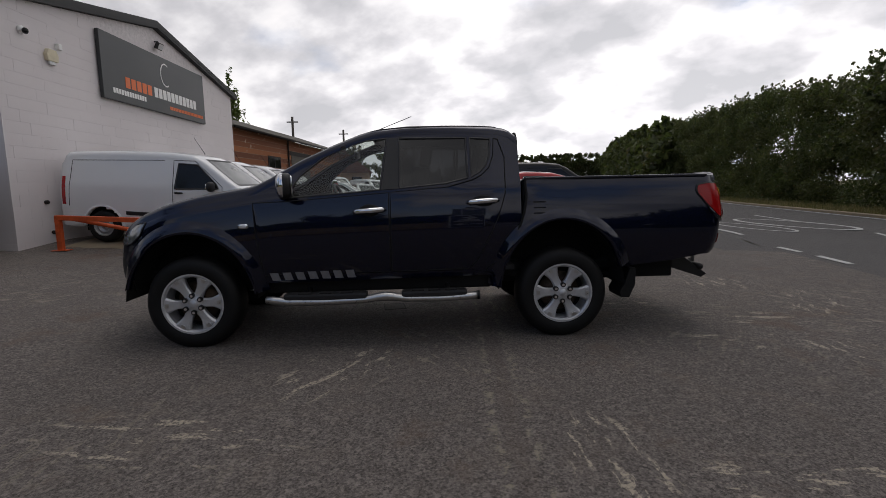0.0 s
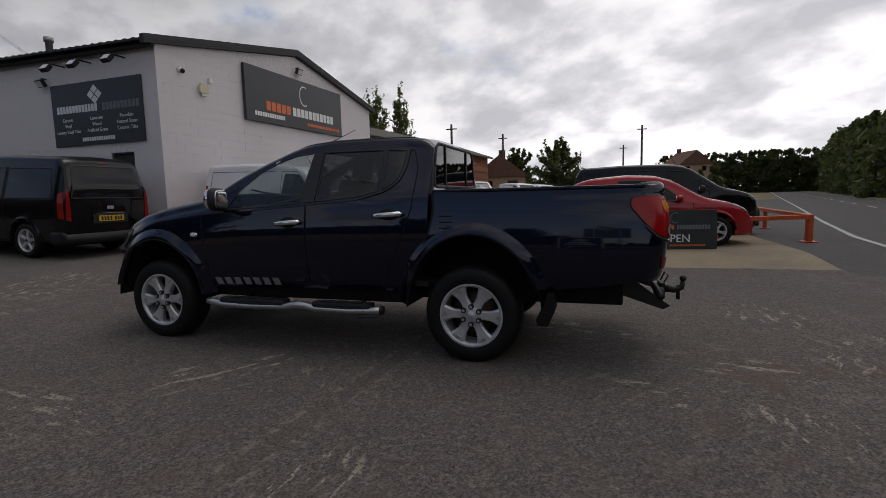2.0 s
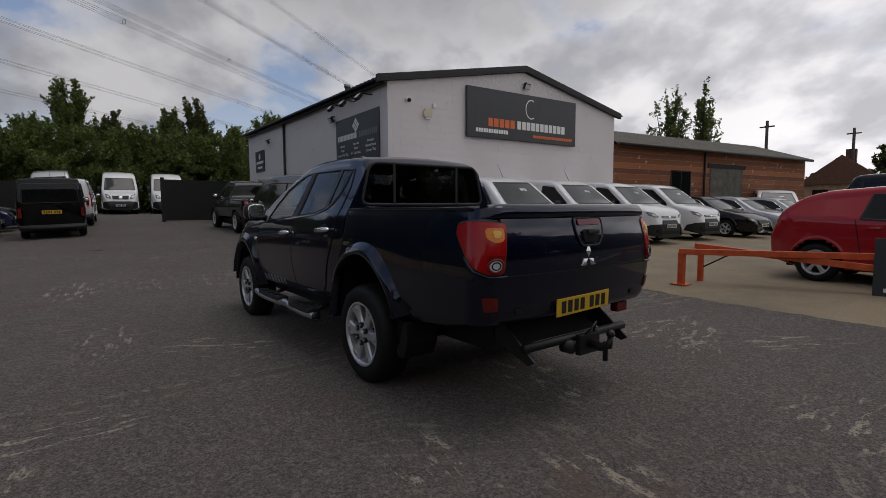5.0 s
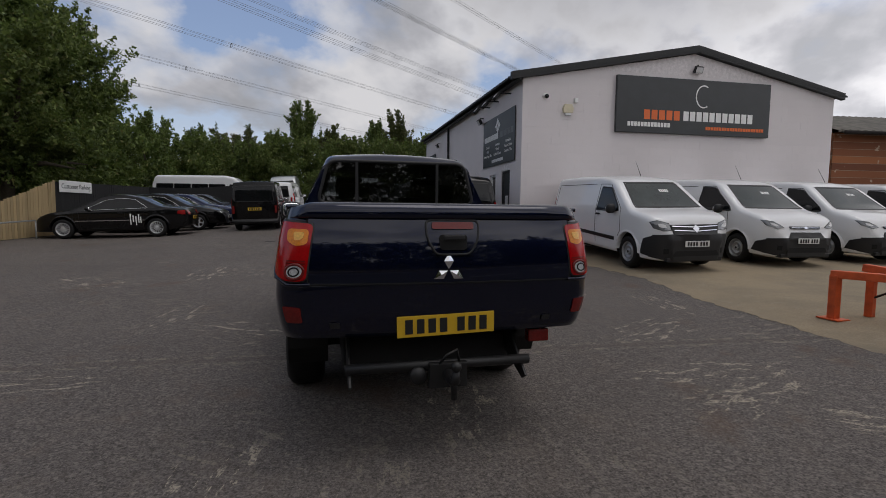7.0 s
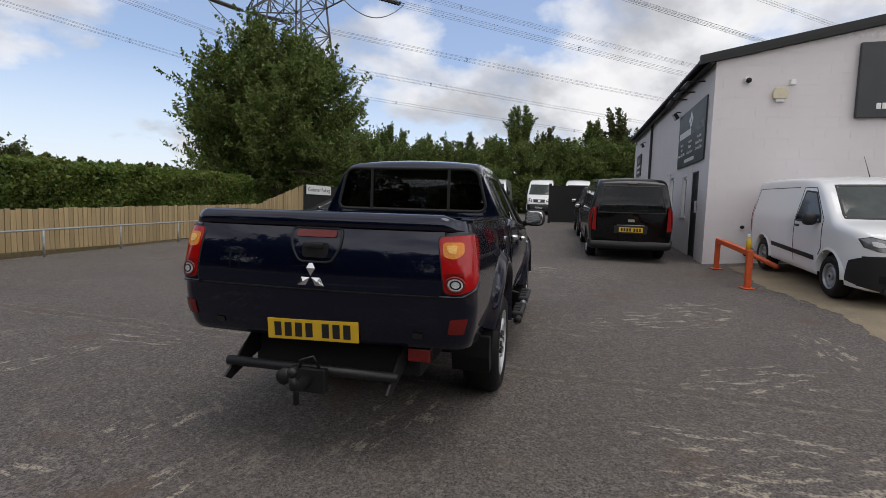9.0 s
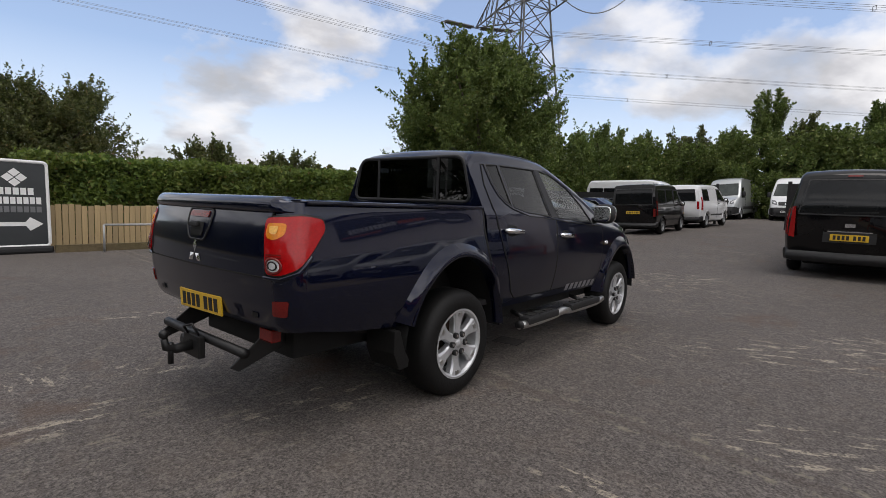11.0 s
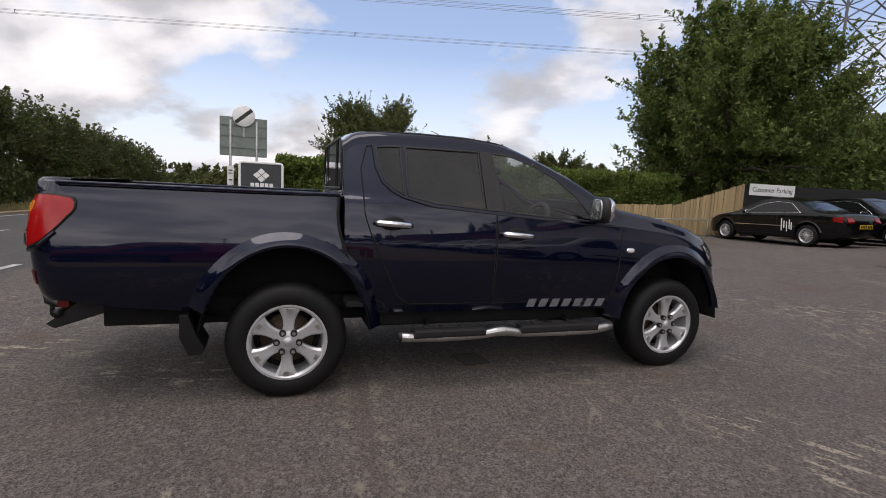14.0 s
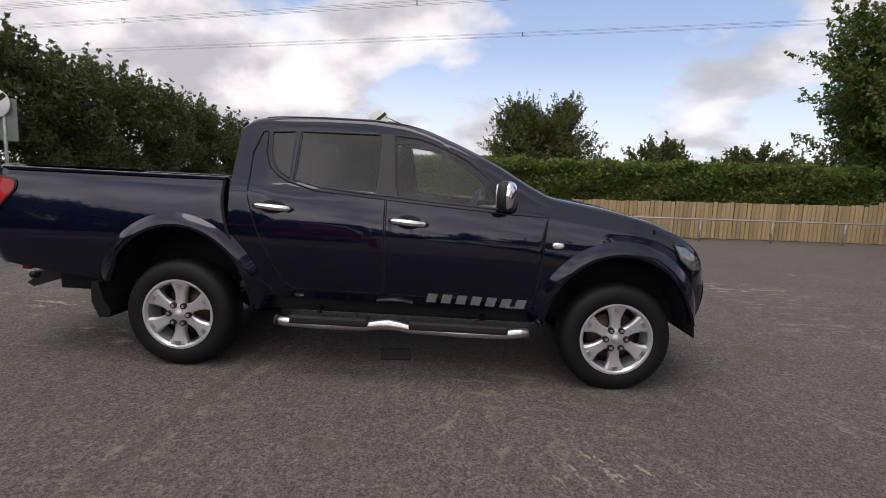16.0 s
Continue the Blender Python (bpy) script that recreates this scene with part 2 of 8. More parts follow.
def concrete_mat(name):
    m, n, l, b = make_mat(name)
    co = n.new("ShaderNodeTexCoord").outputs["Object"]
    f, w, s = noise_tex(n, l, 60, 6, 0.7, co), noise_tex(n, l, 0.7, 6, 0.65, co), noise_tex(n, l, 5, 6, 0.7, co)
    c = mix(n, l, ramp(n, l, f, [(0.3, 0.0), (0.7, 1.0)]), (0.185, 0.144, 0.092), (0.335, 0.268, 0.172))
    c = mix(n, l, ramp(n, l, w, [(0.4, 0.0), (0.68, 0.6)]), c, (0.12, 0.105, 0.08))
    c = mix(n, l, ramp(n, l, s, [(0.55, 0.0), (0.75, 0.5)]), c, (0.30, 0.27, 0.21))
    l.new(c, b.inputs["Base Color"])
    b.inputs["Roughness"].default_value = 0.9
    bump(n, l, f, b, 0.35, 0.008)
    return m


def masonry_paint(name, colour):
    m, n, l, b = make_mat(name)
    co = n.new("ShaderNodeTexCoord").outputs["Object"]
    oi = n.new("ShaderNodeObjectInfo")
    f, w = noise_tex(n, l, 38, 6, 0.7, co), noise_tex(n, l, 0.8, 5, 0.6, co)
    c = mix(n, l, ramp(n, l, w, [(0.35, 0.0), (0.75, 0.3)]), colour, tuple(x * 0.8 for x in colour))
    c = mix(n, l, math_node(n, l, "MULTIPLY", oi.outputs["Random"], 0.10), c, tuple(x * 0.72 for x in colour))
    c = mix(n, l, ramp(n, l, noise_tex(n, l, 2.2, 6, 0.75, co, (1, 1, 0.25)), [(0.62, 0.0), (0.8, 0.35)]), c, (0.42, 0.39, 0.35))
    l.new(c, b.inputs["Base Color"])
    b.inputs["Roughness"].default_value = 0.7
    bump(n, l, f, b, 0.3, 0.01)
    return m


def brick_mat(name):
    m, n, l, b = make_mat(name)
    br = node(n, "ShaderNodeTexBrick", Scale=3.33, Color1=(0.36, 0.135, 0.055, 1), Color2=(0.17, 0.062, 0.032, 1), Mortar=(0.33, 0.28, 0.21, 1))
    br.inputs["Brick Width"].default_value = 0.75
    br.inputs["Mortar Size"].default_value = 0.016
    mp = n.new("ShaderNodeMapping")
    mp.inputs["Rotation"].default_value = (radians(90), 0, radians(90))
    l.new(n.new("ShaderNodeTexCoord").outputs["Object"], mp.inputs[0])
    l.new(mp.outputs[0], br.inputs["Vector"])
    pale = ramp(n, l, noise_tex(n, l, 5.0, 2, 0.5), [(0.66, 0.0), (0.7, 0.8)])
    l.new(mix(n, l, pale, br.outputs["Color"], (0.5, 0.4, 0.3)), b.inputs["Base Color"])
    b.inputs["Roughness"].default_value = 0.9
    bump(n, l, br.outputs["Fac"], b, -0.5, 0.01)
    return m


def leaf_mat(name, dark, light, dry=(0.2, 0.15, 0.05), drier=0.03):
    m, n, l, b = make_mat(name)
    rnd = n.new("ShaderNodeNewGeometry").outputs["Random Per Island"]
    c = ramp(n, l, rnd, [(0.0, dark), (0.55, tuple((p + q) / 2 for p, q in zip(dark, light))), (0.93, light), (1.0, dry)])
    w = noise_tex(n, l, 0.5, 3, 0.5)
    c = mix(n, l, ramp(n, l, w, [(0.4, 0.0), (0.75, min(1.0, drier * 12))]), c, mix(n, l, 0.5, c, dry))
    l.new(c, b.inputs["Base Color"])
    b.inputs["Roughness"].default_value = 0.55
    b.inputs["Specular IOR Level"].default_value = 0.35
    trans = n.new("ShaderNodeBsdfTranslucent")
    l.new(mix(n, l, 0.5, c, (0.10, 0.16, 0.02)), trans.inputs[0])
    both = n.new("ShaderNodeMixShader")
    both.inputs[0].default_value = 0.4
    l.new(b.outputs[0], both.inputs[1])
    l.new(trans.outputs[0], both.inputs[2])
    l.new(both.outputs[0], n["Material Output"].inputs["Surface"])
    return m


def grass_mat(name, a, c2):
    m, n, l, b = make_mat(name)
    f, w = noise_tex(n, l, 9, 8, 0.75), noise_tex(n, l, 0.25, 5, 0.6)
    c = mix(n, l, ramp(n, l, f, [(0.3, 0.0), (0.7, 1.0)]), tuple(x * 0.6 for x in a), a)
    c = mix(n, l, ramp(n, l, w, [(0.4, 0.0), (0.65, 0.9)]), c, c2)
    l.new(c, b.inputs["Base Color"])
    b.inputs["Roughness"].default_value = 0.95
    bump(n, l, f, b, 0.8, 0.06)
    return m


def board_mat(name, colour):
    m, n, l, b = make_mat(name)
    rnd = n.new("ShaderNodeObjectInfo").outputs["Random"]
    f = noise_tex(n, l, 4, 6, 0.65, None, (14, 14, 1))
    c = mix(n, l, f, tuple(x * 0.6 for x in colour), tuple(min(1, x * 1.25) for x in colour))
    c = mix(n, l, math_node(n, l, "MULTIPLY", rnd, 0.7), c, (colour[0] * 0.5, colour[1] * 0.52, colour[2] * 0.55))
    l.new(c, b.inputs["Base Color"])
    b.inputs["Roughness"].default_value = 0.85
    bump(n, l, f, b, 0.4, 0.008)
    return m


M = dict(
    paint=car_paint("dark blue metallic paint", (0.0016, 0.0036, 0.0185), 0.55, 0.30, 0.0015),
    paint_white=car_paint("white van paint", (0.74, 0.75, 0.76), 0.0, 0.4, 0.08),
    paint_black=car_paint("black car paint", (0.004, 0.004, 0.0045), 0.0, 0.3, 0.008, 0.7),
    paint_red=car_paint("red car paint", (0.36, 0.012, 0.018), 0.1, 0.35, 0.05),
    paint_silver=car_paint("silver car paint", (0.45, 0.47, 0.48), 0.5, 0.35, 0.06),
    paint_blue=car_paint("navy car paint", (0.012, 0.02, 0.06), 0.2, 0.35, 0.06),
    glass=pane("side window glass", (0.78, 0.82, 0.80)),
    privacy=pane("privacy window glass", (0.09, 0.095, 0.1)),
    # paler than dark_glass: sky reflection and cabin view are put into the base colour
    screen_glass=plain("greenish windscreen glass with painted sheen", (0.035, 0.045, 0.042), 0.03, 0, 0.0, 0.25, 2.5, 0.0, 0.5),
    dark_glass=plain("dark vehicle glass", (0.008, 0.009, 0.010), 0.03, 0, 0.0, 0.05, 3.0, 0.0, 0.32),
    plastic=plain("black trim plastic", (0.010, 0.010, 0.011), 0.55, 0, 0, 0.15, 60, 0.15),
    rubber=plain("tyre rubber", (0.006, 0.006, 0.006), 0.6, 0, 0, 0.2, 45, 0.2, 0.3),
    well=plain("wheel well liner", (0.006, 0.006, 0.006), 0.9, 0, 0, 0.2, 20),
    chrome=plain("chrome", (0.82, 0.83, 0.85), 0.07, 1.0, 0, 0.02, 8),
    alloy=plain("silver alloy", (0.60, 0.61, 0.63), 0.34, 0.55, 0.3, 0.05, 20),
    steel_wheel=plain("steel wheel paint", (0.36, 0.37, 0.38), 0.4, 0.6, 0, 0.1, 20),
    brushed=plain("brushed steel tube", (0.58, 0.58, 0.57), 0.3, 1.0, 0, 0.06, 40),
    disc=plain("brake disc iron", (0.12, 0.085, 0.06), 0.55, 0.7, 0, 0.25, 30),
    tow=plain("black painted steel", (0.006, 0.006, 0.0065), 0.5, 0, 0, 0.2, 25, 0.1),
    red_lens=lens("red lamp lens", (0.40, 0.0025, 0.004)),
    # reflectors, and a shaded copy of red_lens for the black van's lamps
    dark_red=lens("dark red reflector and shaded lens", (0.16, 0.010, 0.008)),
    deep_red=lens("deep red lamp lens", (0.28, 0.006, 0.006)),
    amber_bright=lens("amber reflector", (0.9, 0.50, 0.10)),
    amber=lens("amber lamp lens", (0.75, 0.24, 0.012)),
    clear=lens("clear lamp lens", (0.72, 0.73, 0.74)),
    head_lens=plain("clear headlamp over dark housing", (0.22, 0.23, 0.24), 0.12, 0.4, 1.0, 0.35, 22),
    plate_y=plain("yellow reflective plate", (0.66, 0.41, 0.02), 0.35, 0, 0.3, 0.04, 5),
    plate_w=plain("white reflective plate", (0.72, 0.72, 0.70), 0.35, 0, 0.3, 0.04, 5),
    ink=plain("black ink", (0.012, 0.012, 0.012), 0.5, 0, 0, 0.05, 5),
    decal=plain("silver grey decal", (0.25, 0.25, 0.265), 0.45, 0.2, 0, 0.06, 30),
    cabin=plain("charcoal cabin cloth", (0.03, 0.03, 0.032), 0.85, 0, 0, 0.2, 40, 0.2),
    cabin_grey=plain("grey dashboard plastic", (0.10, 0.10, 0.105), 0.6, 0, 0, 0.12, 40, 0.1),
    white_paint=plain("white sign print", (0.78, 0.78, 0.77), 0.5, 0, 0, 0.03, 6),
    grey_print=plain("grey sign print", (0.16, 0.165, 0.17), 0.5, 0, 0, 0.06, 6),
    orange_print=plain("orange sign print", (0.72, 0.15, 0.03), 0.5, 0, 0, 0.03, 6),
    sign_face=plain("charcoal sign panel", (0.030, 0.034, 0.037), 0.42, 0, 0, 0.12, 2.0),
    orange=plain("orange painted steel", (0.62, 0.10, 0.022), 0.5, 0, 0, 0.16, 9, 0.1),
    galv=plain("galvanised steel", (0.42, 0.43, 0.43), 0.5, 0.6, 0, 0.14, 12),
    sign_grey=plain("grey sign back", (0.20, 0.235, 0.215), 0.55, 0.1, 0, 0.1, 5),
    wall=masonry_paint("white masonry paint", (0.70, 0.66, 0.665)),
    mortar=plain("painted mortar joint", (0.74, 0.70, 0.705), 0.85, 0, 0, 0.1, 12, 0.2),
    roof=plain("black roof sheet", (0.014, 0.015, 0.016), 0.6, 0, 0, 0.25, 4, 0.1),
    roof_grey=plain("weathered fibre cement roof", (0.15, 0.14, 0.12), 0.9, 0, 0, 0.25, 3, 0.2),
    brick=brick_mat("orange red brick"),
    render_wall=plain("rendered house wall", (0.4, 0.27, 0.18), 0.9, 0, 0, 0.15, 4),
    tile_roof=plain("clay tile roof", (0.15, 0.07, 0.045), 0.85, 0, 0, 0.2, 8, 0.3),
    no_entry=plain("red sign face", (0.45, 0.02, 0.025), 0.45, 0, 0, 0.04, 6),
    mirror=plain("mirror glass", (0.8, 0.81, 0.82), 0.03, 1.0, 0, 0.02, 3),
    cover=plain("worn iron cover", (0.085, 0.078, 0.07), 0.88, 0.0, 0, 0.35, 35, 0.5),
    lattice=plain("weathered grey steel", (0.13, 0.135, 0.14), 0.6, 0.3, 0, 0.15, 3),
    asphalt=asphalt("worn yard asphalt", (0.118, 0.104, 0.095), True),
    road=asphalt("road asphalt", (0.092, 0.088, 0.086), False),
    concrete=concrete_mat("yard concrete"),
    line=plain("worn white road paint", (0.52, 0.52, 0.50), 0.7, 0, 0, 0.28, 16, 0.2),
    field=grass_mat("field and verge grass", (0.13, 0.12, 0.05), (0.22, 0.17, 0.08)),
    verge=grass_mat("dry verge earth", (0.17, 0.13, 0.07), (0.10, 0.095, 0.035)),
    blade=leaf_mat("grass blades", (0.10, 0.09, 0.035), (0.32, 0.25, 0.11), (0.4, 0.32, 0.16), 0.06),
    stubble=grass_mat("ripe corn field", (0.42, 0.32, 0.15), (0.36, 0.27, 0.12)),
    leaf=leaf_mat("broad green leaves", (0.040, 0.070, 0.016), (0.185, 0.24, 0.064), (0.21, 0.19, 0.07)),
    leaf_dark=leaf_mat("dark thicket leaves", (0.034, 0.046, 0.017), (0.125, 0.142, 0.054), (0.17, 0.12, 0.05), 0.05),
    leaf_hedge=leaf_mat("clipped hedge leaves", (0.05, 0.095, 0.02), (0.19, 0.25, 0.048), (0.16, 0.10, 0.04)),
    bark=plain("grey brown bark", (0.085, 0.068, 0.05), 0.9, 0, 0, 0.25, 12, 0.6),
    fence=board_mat("new fence board wood", (0.47, 0.345, 0.18)),
    fence_dark=plain("black stained fence", (0.012, 0.012, 0.013), 0.8, 0, 0, 0.25, 8, 0.2),
    door=plain("black door paint", (0.014, 0.014, 0.015), 0.4, 0, 0, 0.15, 8),
    wire=plain("overhead cable", (0.24, 0.25, 0.27), 0.5, 0.5, 0, 0.05, 4),
    pole=plain("timber pole", (0.07, 0.06, 0.05), 0.9, 0, 0, 0.2, 8),
    alarm=plain("cream alarm box", (0.62, 0.56, 0.40), 0.5, 0, 0, 0.05, 8),
    iron=plain("cast iron cover", (0.035, 0.03, 0.028), 0.7, 0.5, 0, 0.25, 25, 0.4),
)


# ---- mesh helpers ----
def mesh_of(name, verts, faces, material, smooth=False):
    me = bpy.data.meshes.new(name)
    me.from_pydata([tuple(v) for v in verts], [], [tuple(f) for f in faces])
    me.materials.append(material)
    if smooth:
        me.polygons.foreach_set("use_smooth", [True] * len(me.polygons))
    me.update()
    return me


def from_bm(name, bm, material, smooth=False):
    me = bpy.data.meshes.new(name)
    bmesh.ops.recalc_face_normals(bm, faces=bm.faces)
    bm.to_mesh(me)
    bm.free()
    me.materials.append(material)
    if smooth:
        me.polygons.foreach_set("use_smooth", [True] * len(me.polygons))
    return me


def part(name, data, parent=None, at=None, label=""):
    ob = new(name, data)
    if parent is not None:
        ob.parent = parent
    if at is not None:
        ob.matrix_basis = at
    return tagged(ob, label)


def thing(name, label, category, at=None, group="", kind="", data=None):
    ob = new(name, data)
    if at is not None:
        ob.matrix_basis = at
    return tagged(ob, label, category, group, kind)


def rise(d, slope, reach=30.0):
    return slope * reach * (1 - math.exp(-max(0.0, d) / reach))


def G(x, y):
    """Height of the ground: level round the truck, rising gently to the west, less so to the south, and a little on to the concrete."""
    s, c = min(1.0, max(0.0, (-2 - y) / 6)), min(1.0, max(0.0, (y - 4.2) / 1.8))
    return rise(-1.5 - x, 0.05, 40.0) * (1 - 0.5 * s * s * (3 - 2 * s)) + 0.12 * c * c * (3 - 2 * c)


def box_bm(bm, lo, hi, bevel=0.0, m=None):
    vs = [bm.verts.new((x, y, z)) for x in (lo[0], hi[0]) for y in (lo[1], hi[1]) for z in (lo[2], hi[2])]
    fs = [bm.faces.new([vs[i] for i in f]) for f in ((0, 1, 3, 2), (4, 6, 7, 5), (0, 4, 5, 1), (2, 3, 7, 6), (0, 2, 6, 4), (1, 5, 7, 3))]
    made = list(vs)
    if bevel:
        es = list({e for f in fs for e in f.edges})
        res = bmesh.ops.bevel(bm, geom=es, offset=bevel, segments=2, affect="EDGES", profile=0.6)
        made = list({v for f in res["faces"] for v in f.verts} | {v for v in vs if v.is_valid})
    if m is not None:
        bmesh.ops.transform(bm, matrix=m, verts=[v for v in made if v.is_valid])
    return made


def box(name, lo, hi, material, bevel=0.0, m=None):
    bm = bmesh.new()
    box_bm(bm, lo, hi, bevel, m)
    return from_bm(name, bm, material)


def tube(name, points, radius, material, sides=8, caps=True):
    """A round bar along points; radius a number or one for each point."""
    pts = [Vector(p) for p in points]
    rad = [radius] * len(pts) if isinstance(radius, (int, float)) else radius
    verts, faces = [], []
    side = None
    for i, p in enumerate(pts):
        way = (pts[min(i + 1, len(pts) - 1)] - pts[max(i - 1, 0)]).normalized()
        if side is None:
            side = way.orthogonal().normalized()
        side = (side - way * side.dot(way)).normalized()
        other = way.cross(side)
        for k in range(sides):
            a = 2 * math.pi * k / sides
            verts.append(p + rad[i] * (math.cos(a) * side + math.sin(a) * other))
    for i in range(len(pts) - 1):
        for k in range(sides):
            a, b2 = i * sides + k, i * sides + (k + 1) % sides
            faces.append((a, b2, b2 + sides, a + sides))
    if caps:
        faces.append(tuple(reversed(range(sides))))
        faces.append(tuple(range(len(verts) - sides, len(verts))))
    return mesh_of(name, verts, faces, material, True)


def lathe(name, profile, material, n=40, axis="y", smooth=True):
    """Turns (radius, along) pairs about an axis."""
    verts, faces = [], []
    for r, a in profile:
        for k in range(n):
            t = 2 * math.pi * k / n
            verts.append((r * math.cos(t), a, r * math.sin(t)) if axis == "y" else (r * math.cos(t), r * math.sin(t), a))
    for i in range(len(profile) - 1):
        for k in range(n):
            faces.append((i * n + k, i * n + (k + 1) % n, (i + 1) * n + (k + 1) % n, (i + 1) * n + k))
    return mesh_of(name, verts, faces, material, smooth)


def prism(name, poly, depth, material, m=None, bevel=0.0):
    """A flat outline (x, z) given depth along y."""
    bm = bmesh.new()
    vs = [bm.verts.new((x, 0, z)) for x, z in poly]
    f = bm.faces.new(vs)
    ext = bmesh.ops.extrude_face_region(bm, geom=[f])
    bmesh.ops.translate(bm, vec=(0, depth, 0), verts=[v for v in ext["geom"] if isinstance(v, bmesh.types.BMVert)])
    if bevel:
        bmesh.ops.bevel(bm, geom=list(bm.edges), offset=bevel, segments=2, affect="EDGES", profile=0.6)
    if m is not None:
        bmesh.ops.transform(bm, matrix=m, verts=bm.verts)
    return from_bm(name, bm, material)


def interp(table, x):
    xs = [p[0] for p in table]
    return float(np.interp(x, xs, [p[1] for p in table]))


def span_at(poly, x):
    """Lowest and highest z of an outline at x."""
    zs = []
    for (x0, z0), (x1, z1) in zip(poly, poly[1:] + poly[:1]):
        if min(x0, x1) - 2e-5 <= x <= max(x0, x1) + 2e-5:
            if abs(x1 - x0) < 4e-5:
                zs += [z0, z1]
            else:
                zs.append(z0 + (z1 - z0) * (x - x0) / (x1 - x0))
    return min(zs), max(zs)


def inside(poly, x, z):
    hit = False
    for (x0, z0), (x1, z1) in zip(poly, poly[1:] + poly[:1]):
        if (z0 > z) != (z1 > z) and x < x0 + (z - z0) * (x1 - x0) / (z1 - z0):
            hit = not hit
    return hit


def patch(name, poly, fn, material, cols=12, rows=5, thick=0.0):
    """A panel with that outline laid on a surface fn(u, v, off)."""
    us = [p[0] for p in poly]
    xs = sorted({round(u, 5) for u in us} | {round(float(v), 5) for v in np.linspace(min(us), max(us), cols)})
    verts, faces = [], []
    for x in xs:
        lo, hi = span_at(poly, x)
        for k in range(rows + 1):
            verts.append(fn(x, lo + (hi - lo) * k / rows, 0.0))
    r = rows + 1
    for i in range(len(xs) - 1):
        for k in range(rows):
            faces.append((i * r + k, (i + 1) * r + k, (i + 1) * r + k + 1, i * r + k + 1))
    if thick:
        base = len(verts)
        for x in xs:
            lo, hi = span_at(poly, x)
            for k in range(rows + 1):
                verts.append(fn(x, lo + (hi - lo) * k / rows, -thick))
        rim = [i * r for i in range(len(xs))] + [(len(xs) - 1) * r + k for k in range(1, r)] + [i * r + rows for i in reversed(range(len(xs) - 1))] + [k for k in reversed(range(1, rows))]
        for a, b2 in zip(rim, rim[1:] + rim[:1]):
            faces.append((a, b2, b2 + base, a + base))
    me = mesh_of(name, verts, faces, material, True)
    if thick:
        me.set_sharp_from_angle(angle=0.7)
    return me


def band(name, line, fn, width, material, height=0.006, closed=True, step=0.05):
    """A raised strip that follows an outline on a surface."""
    pts = []
    loop = line + line[:1] if closed else line
    for (a0, b0), (a1, b1) in zip(loop, loop[1:]):
        k = max(1, int(math.hypot(a1 - a0, b1 - b0) / step))
        pts += [(a0 + (a1 - a0) * i / k, b0 + (b1 - b0) * i / k) for i in range(k)]
    if not closed:
        pts.append(loop[-1])
    verts, faces = [], []
    m = len(pts)
    for i, (u, v) in enumerate(pts):
        p, q = pts[(i - 1) % m if closed else max(0, i - 1)], pts[(i + 1) % m if closed else min(m - 1, i + 1)]
        du, dv = q[0] - p[0], q[1] - p[1]
        d = math.hypot(du, dv) or 1
        nu, nv = -dv / d * width / 2, du / d * width / 2
        verts += [fn(u + nu, v + nv, 0.0), fn(u + nu * 0.7, v + nv * 0.7, height), fn(u - nu * 0.7, v - nv * 0.7, height), fn(u - nu, v - nv, 0.0)]
    for i in range(m if closed else m - 1):
        a, b2 = 4 * i, 4 * ((i + 1) % m)
        faces += [(a + k, b2 + k, b2 + k + 1, a + k + 1) for k in range(3)]
    return mesh_of(name, verts, faces, material, True)


def text(name, words, size, material, m, parent, italic=0.0, label=""):
    """Raised lettering in the built-in typeface, in the x-z plane of m."""
    cu = bpy.data.curves.new(name, "FONT")
    cu.body, cu.size, cu.extrude, cu.align_x, cu.align_y, cu.shear = words, size, 0.002, "CENTER", "CENTER", italic
    ob = bpy.data.objects.new(name, cu)
    me = bpy.data.meshes.new_from_object(ob)
    bpy.data.objects.remove(ob)
    me.transform(Matrix.Rotation(radians(90), 4, "X"))
    me.materials.clear()
    me.materials.append(material)
    return part(name, me, parent, m, label)


def sheet(name, x0, x1, ys, material, lift, step=1.0, edge=None):
    """A sheet on the ground between two edges x0(y), x1(y) along ys."""
    verts, faces = [], []
    cols = None
    for y in ys:
        a, b2 = x0(y), x1(y)
        cols = cols or max(2, int((b2 - a) / step))
        for k in range(cols + 1):
            x = a + (b2 - a) * k / cols
            verts.append((x, y, G(x, y) + lift))
    for i in range(len(ys) - 1):
        for k in range(cols):
            a = i * (cols + 1) + k
            faces.append((a, a + 1, a + cols + 2, a + cols + 1))
    return mesh_of(name, verts, faces, material, True)


# ---- ground, yard, road ----
def graded(reach, fine, n):
    out = [fine * k for k in range(n)]
    while out[-1] < reach:
        out.append(out[-1] * 1.35)
    return sorted({-v for v in out} | set(out))


gx = graded(2500, 2.0, 25)
verts = [(x, y, G(x, y) - 0.06) for y in gx for x in gx]
w = len(gx)
faces = [(j * w + i, j * w + i + 1, (j + 1) * w + i + 1, (j + 1) * w + i) for j in range(w - 1) for i in range(w - 1)]
thing("ground", "dry grass and earth reaching to the horizon", "ground", kind="structure", data=mesh_of("ground", verts, faces, M["field"], True))

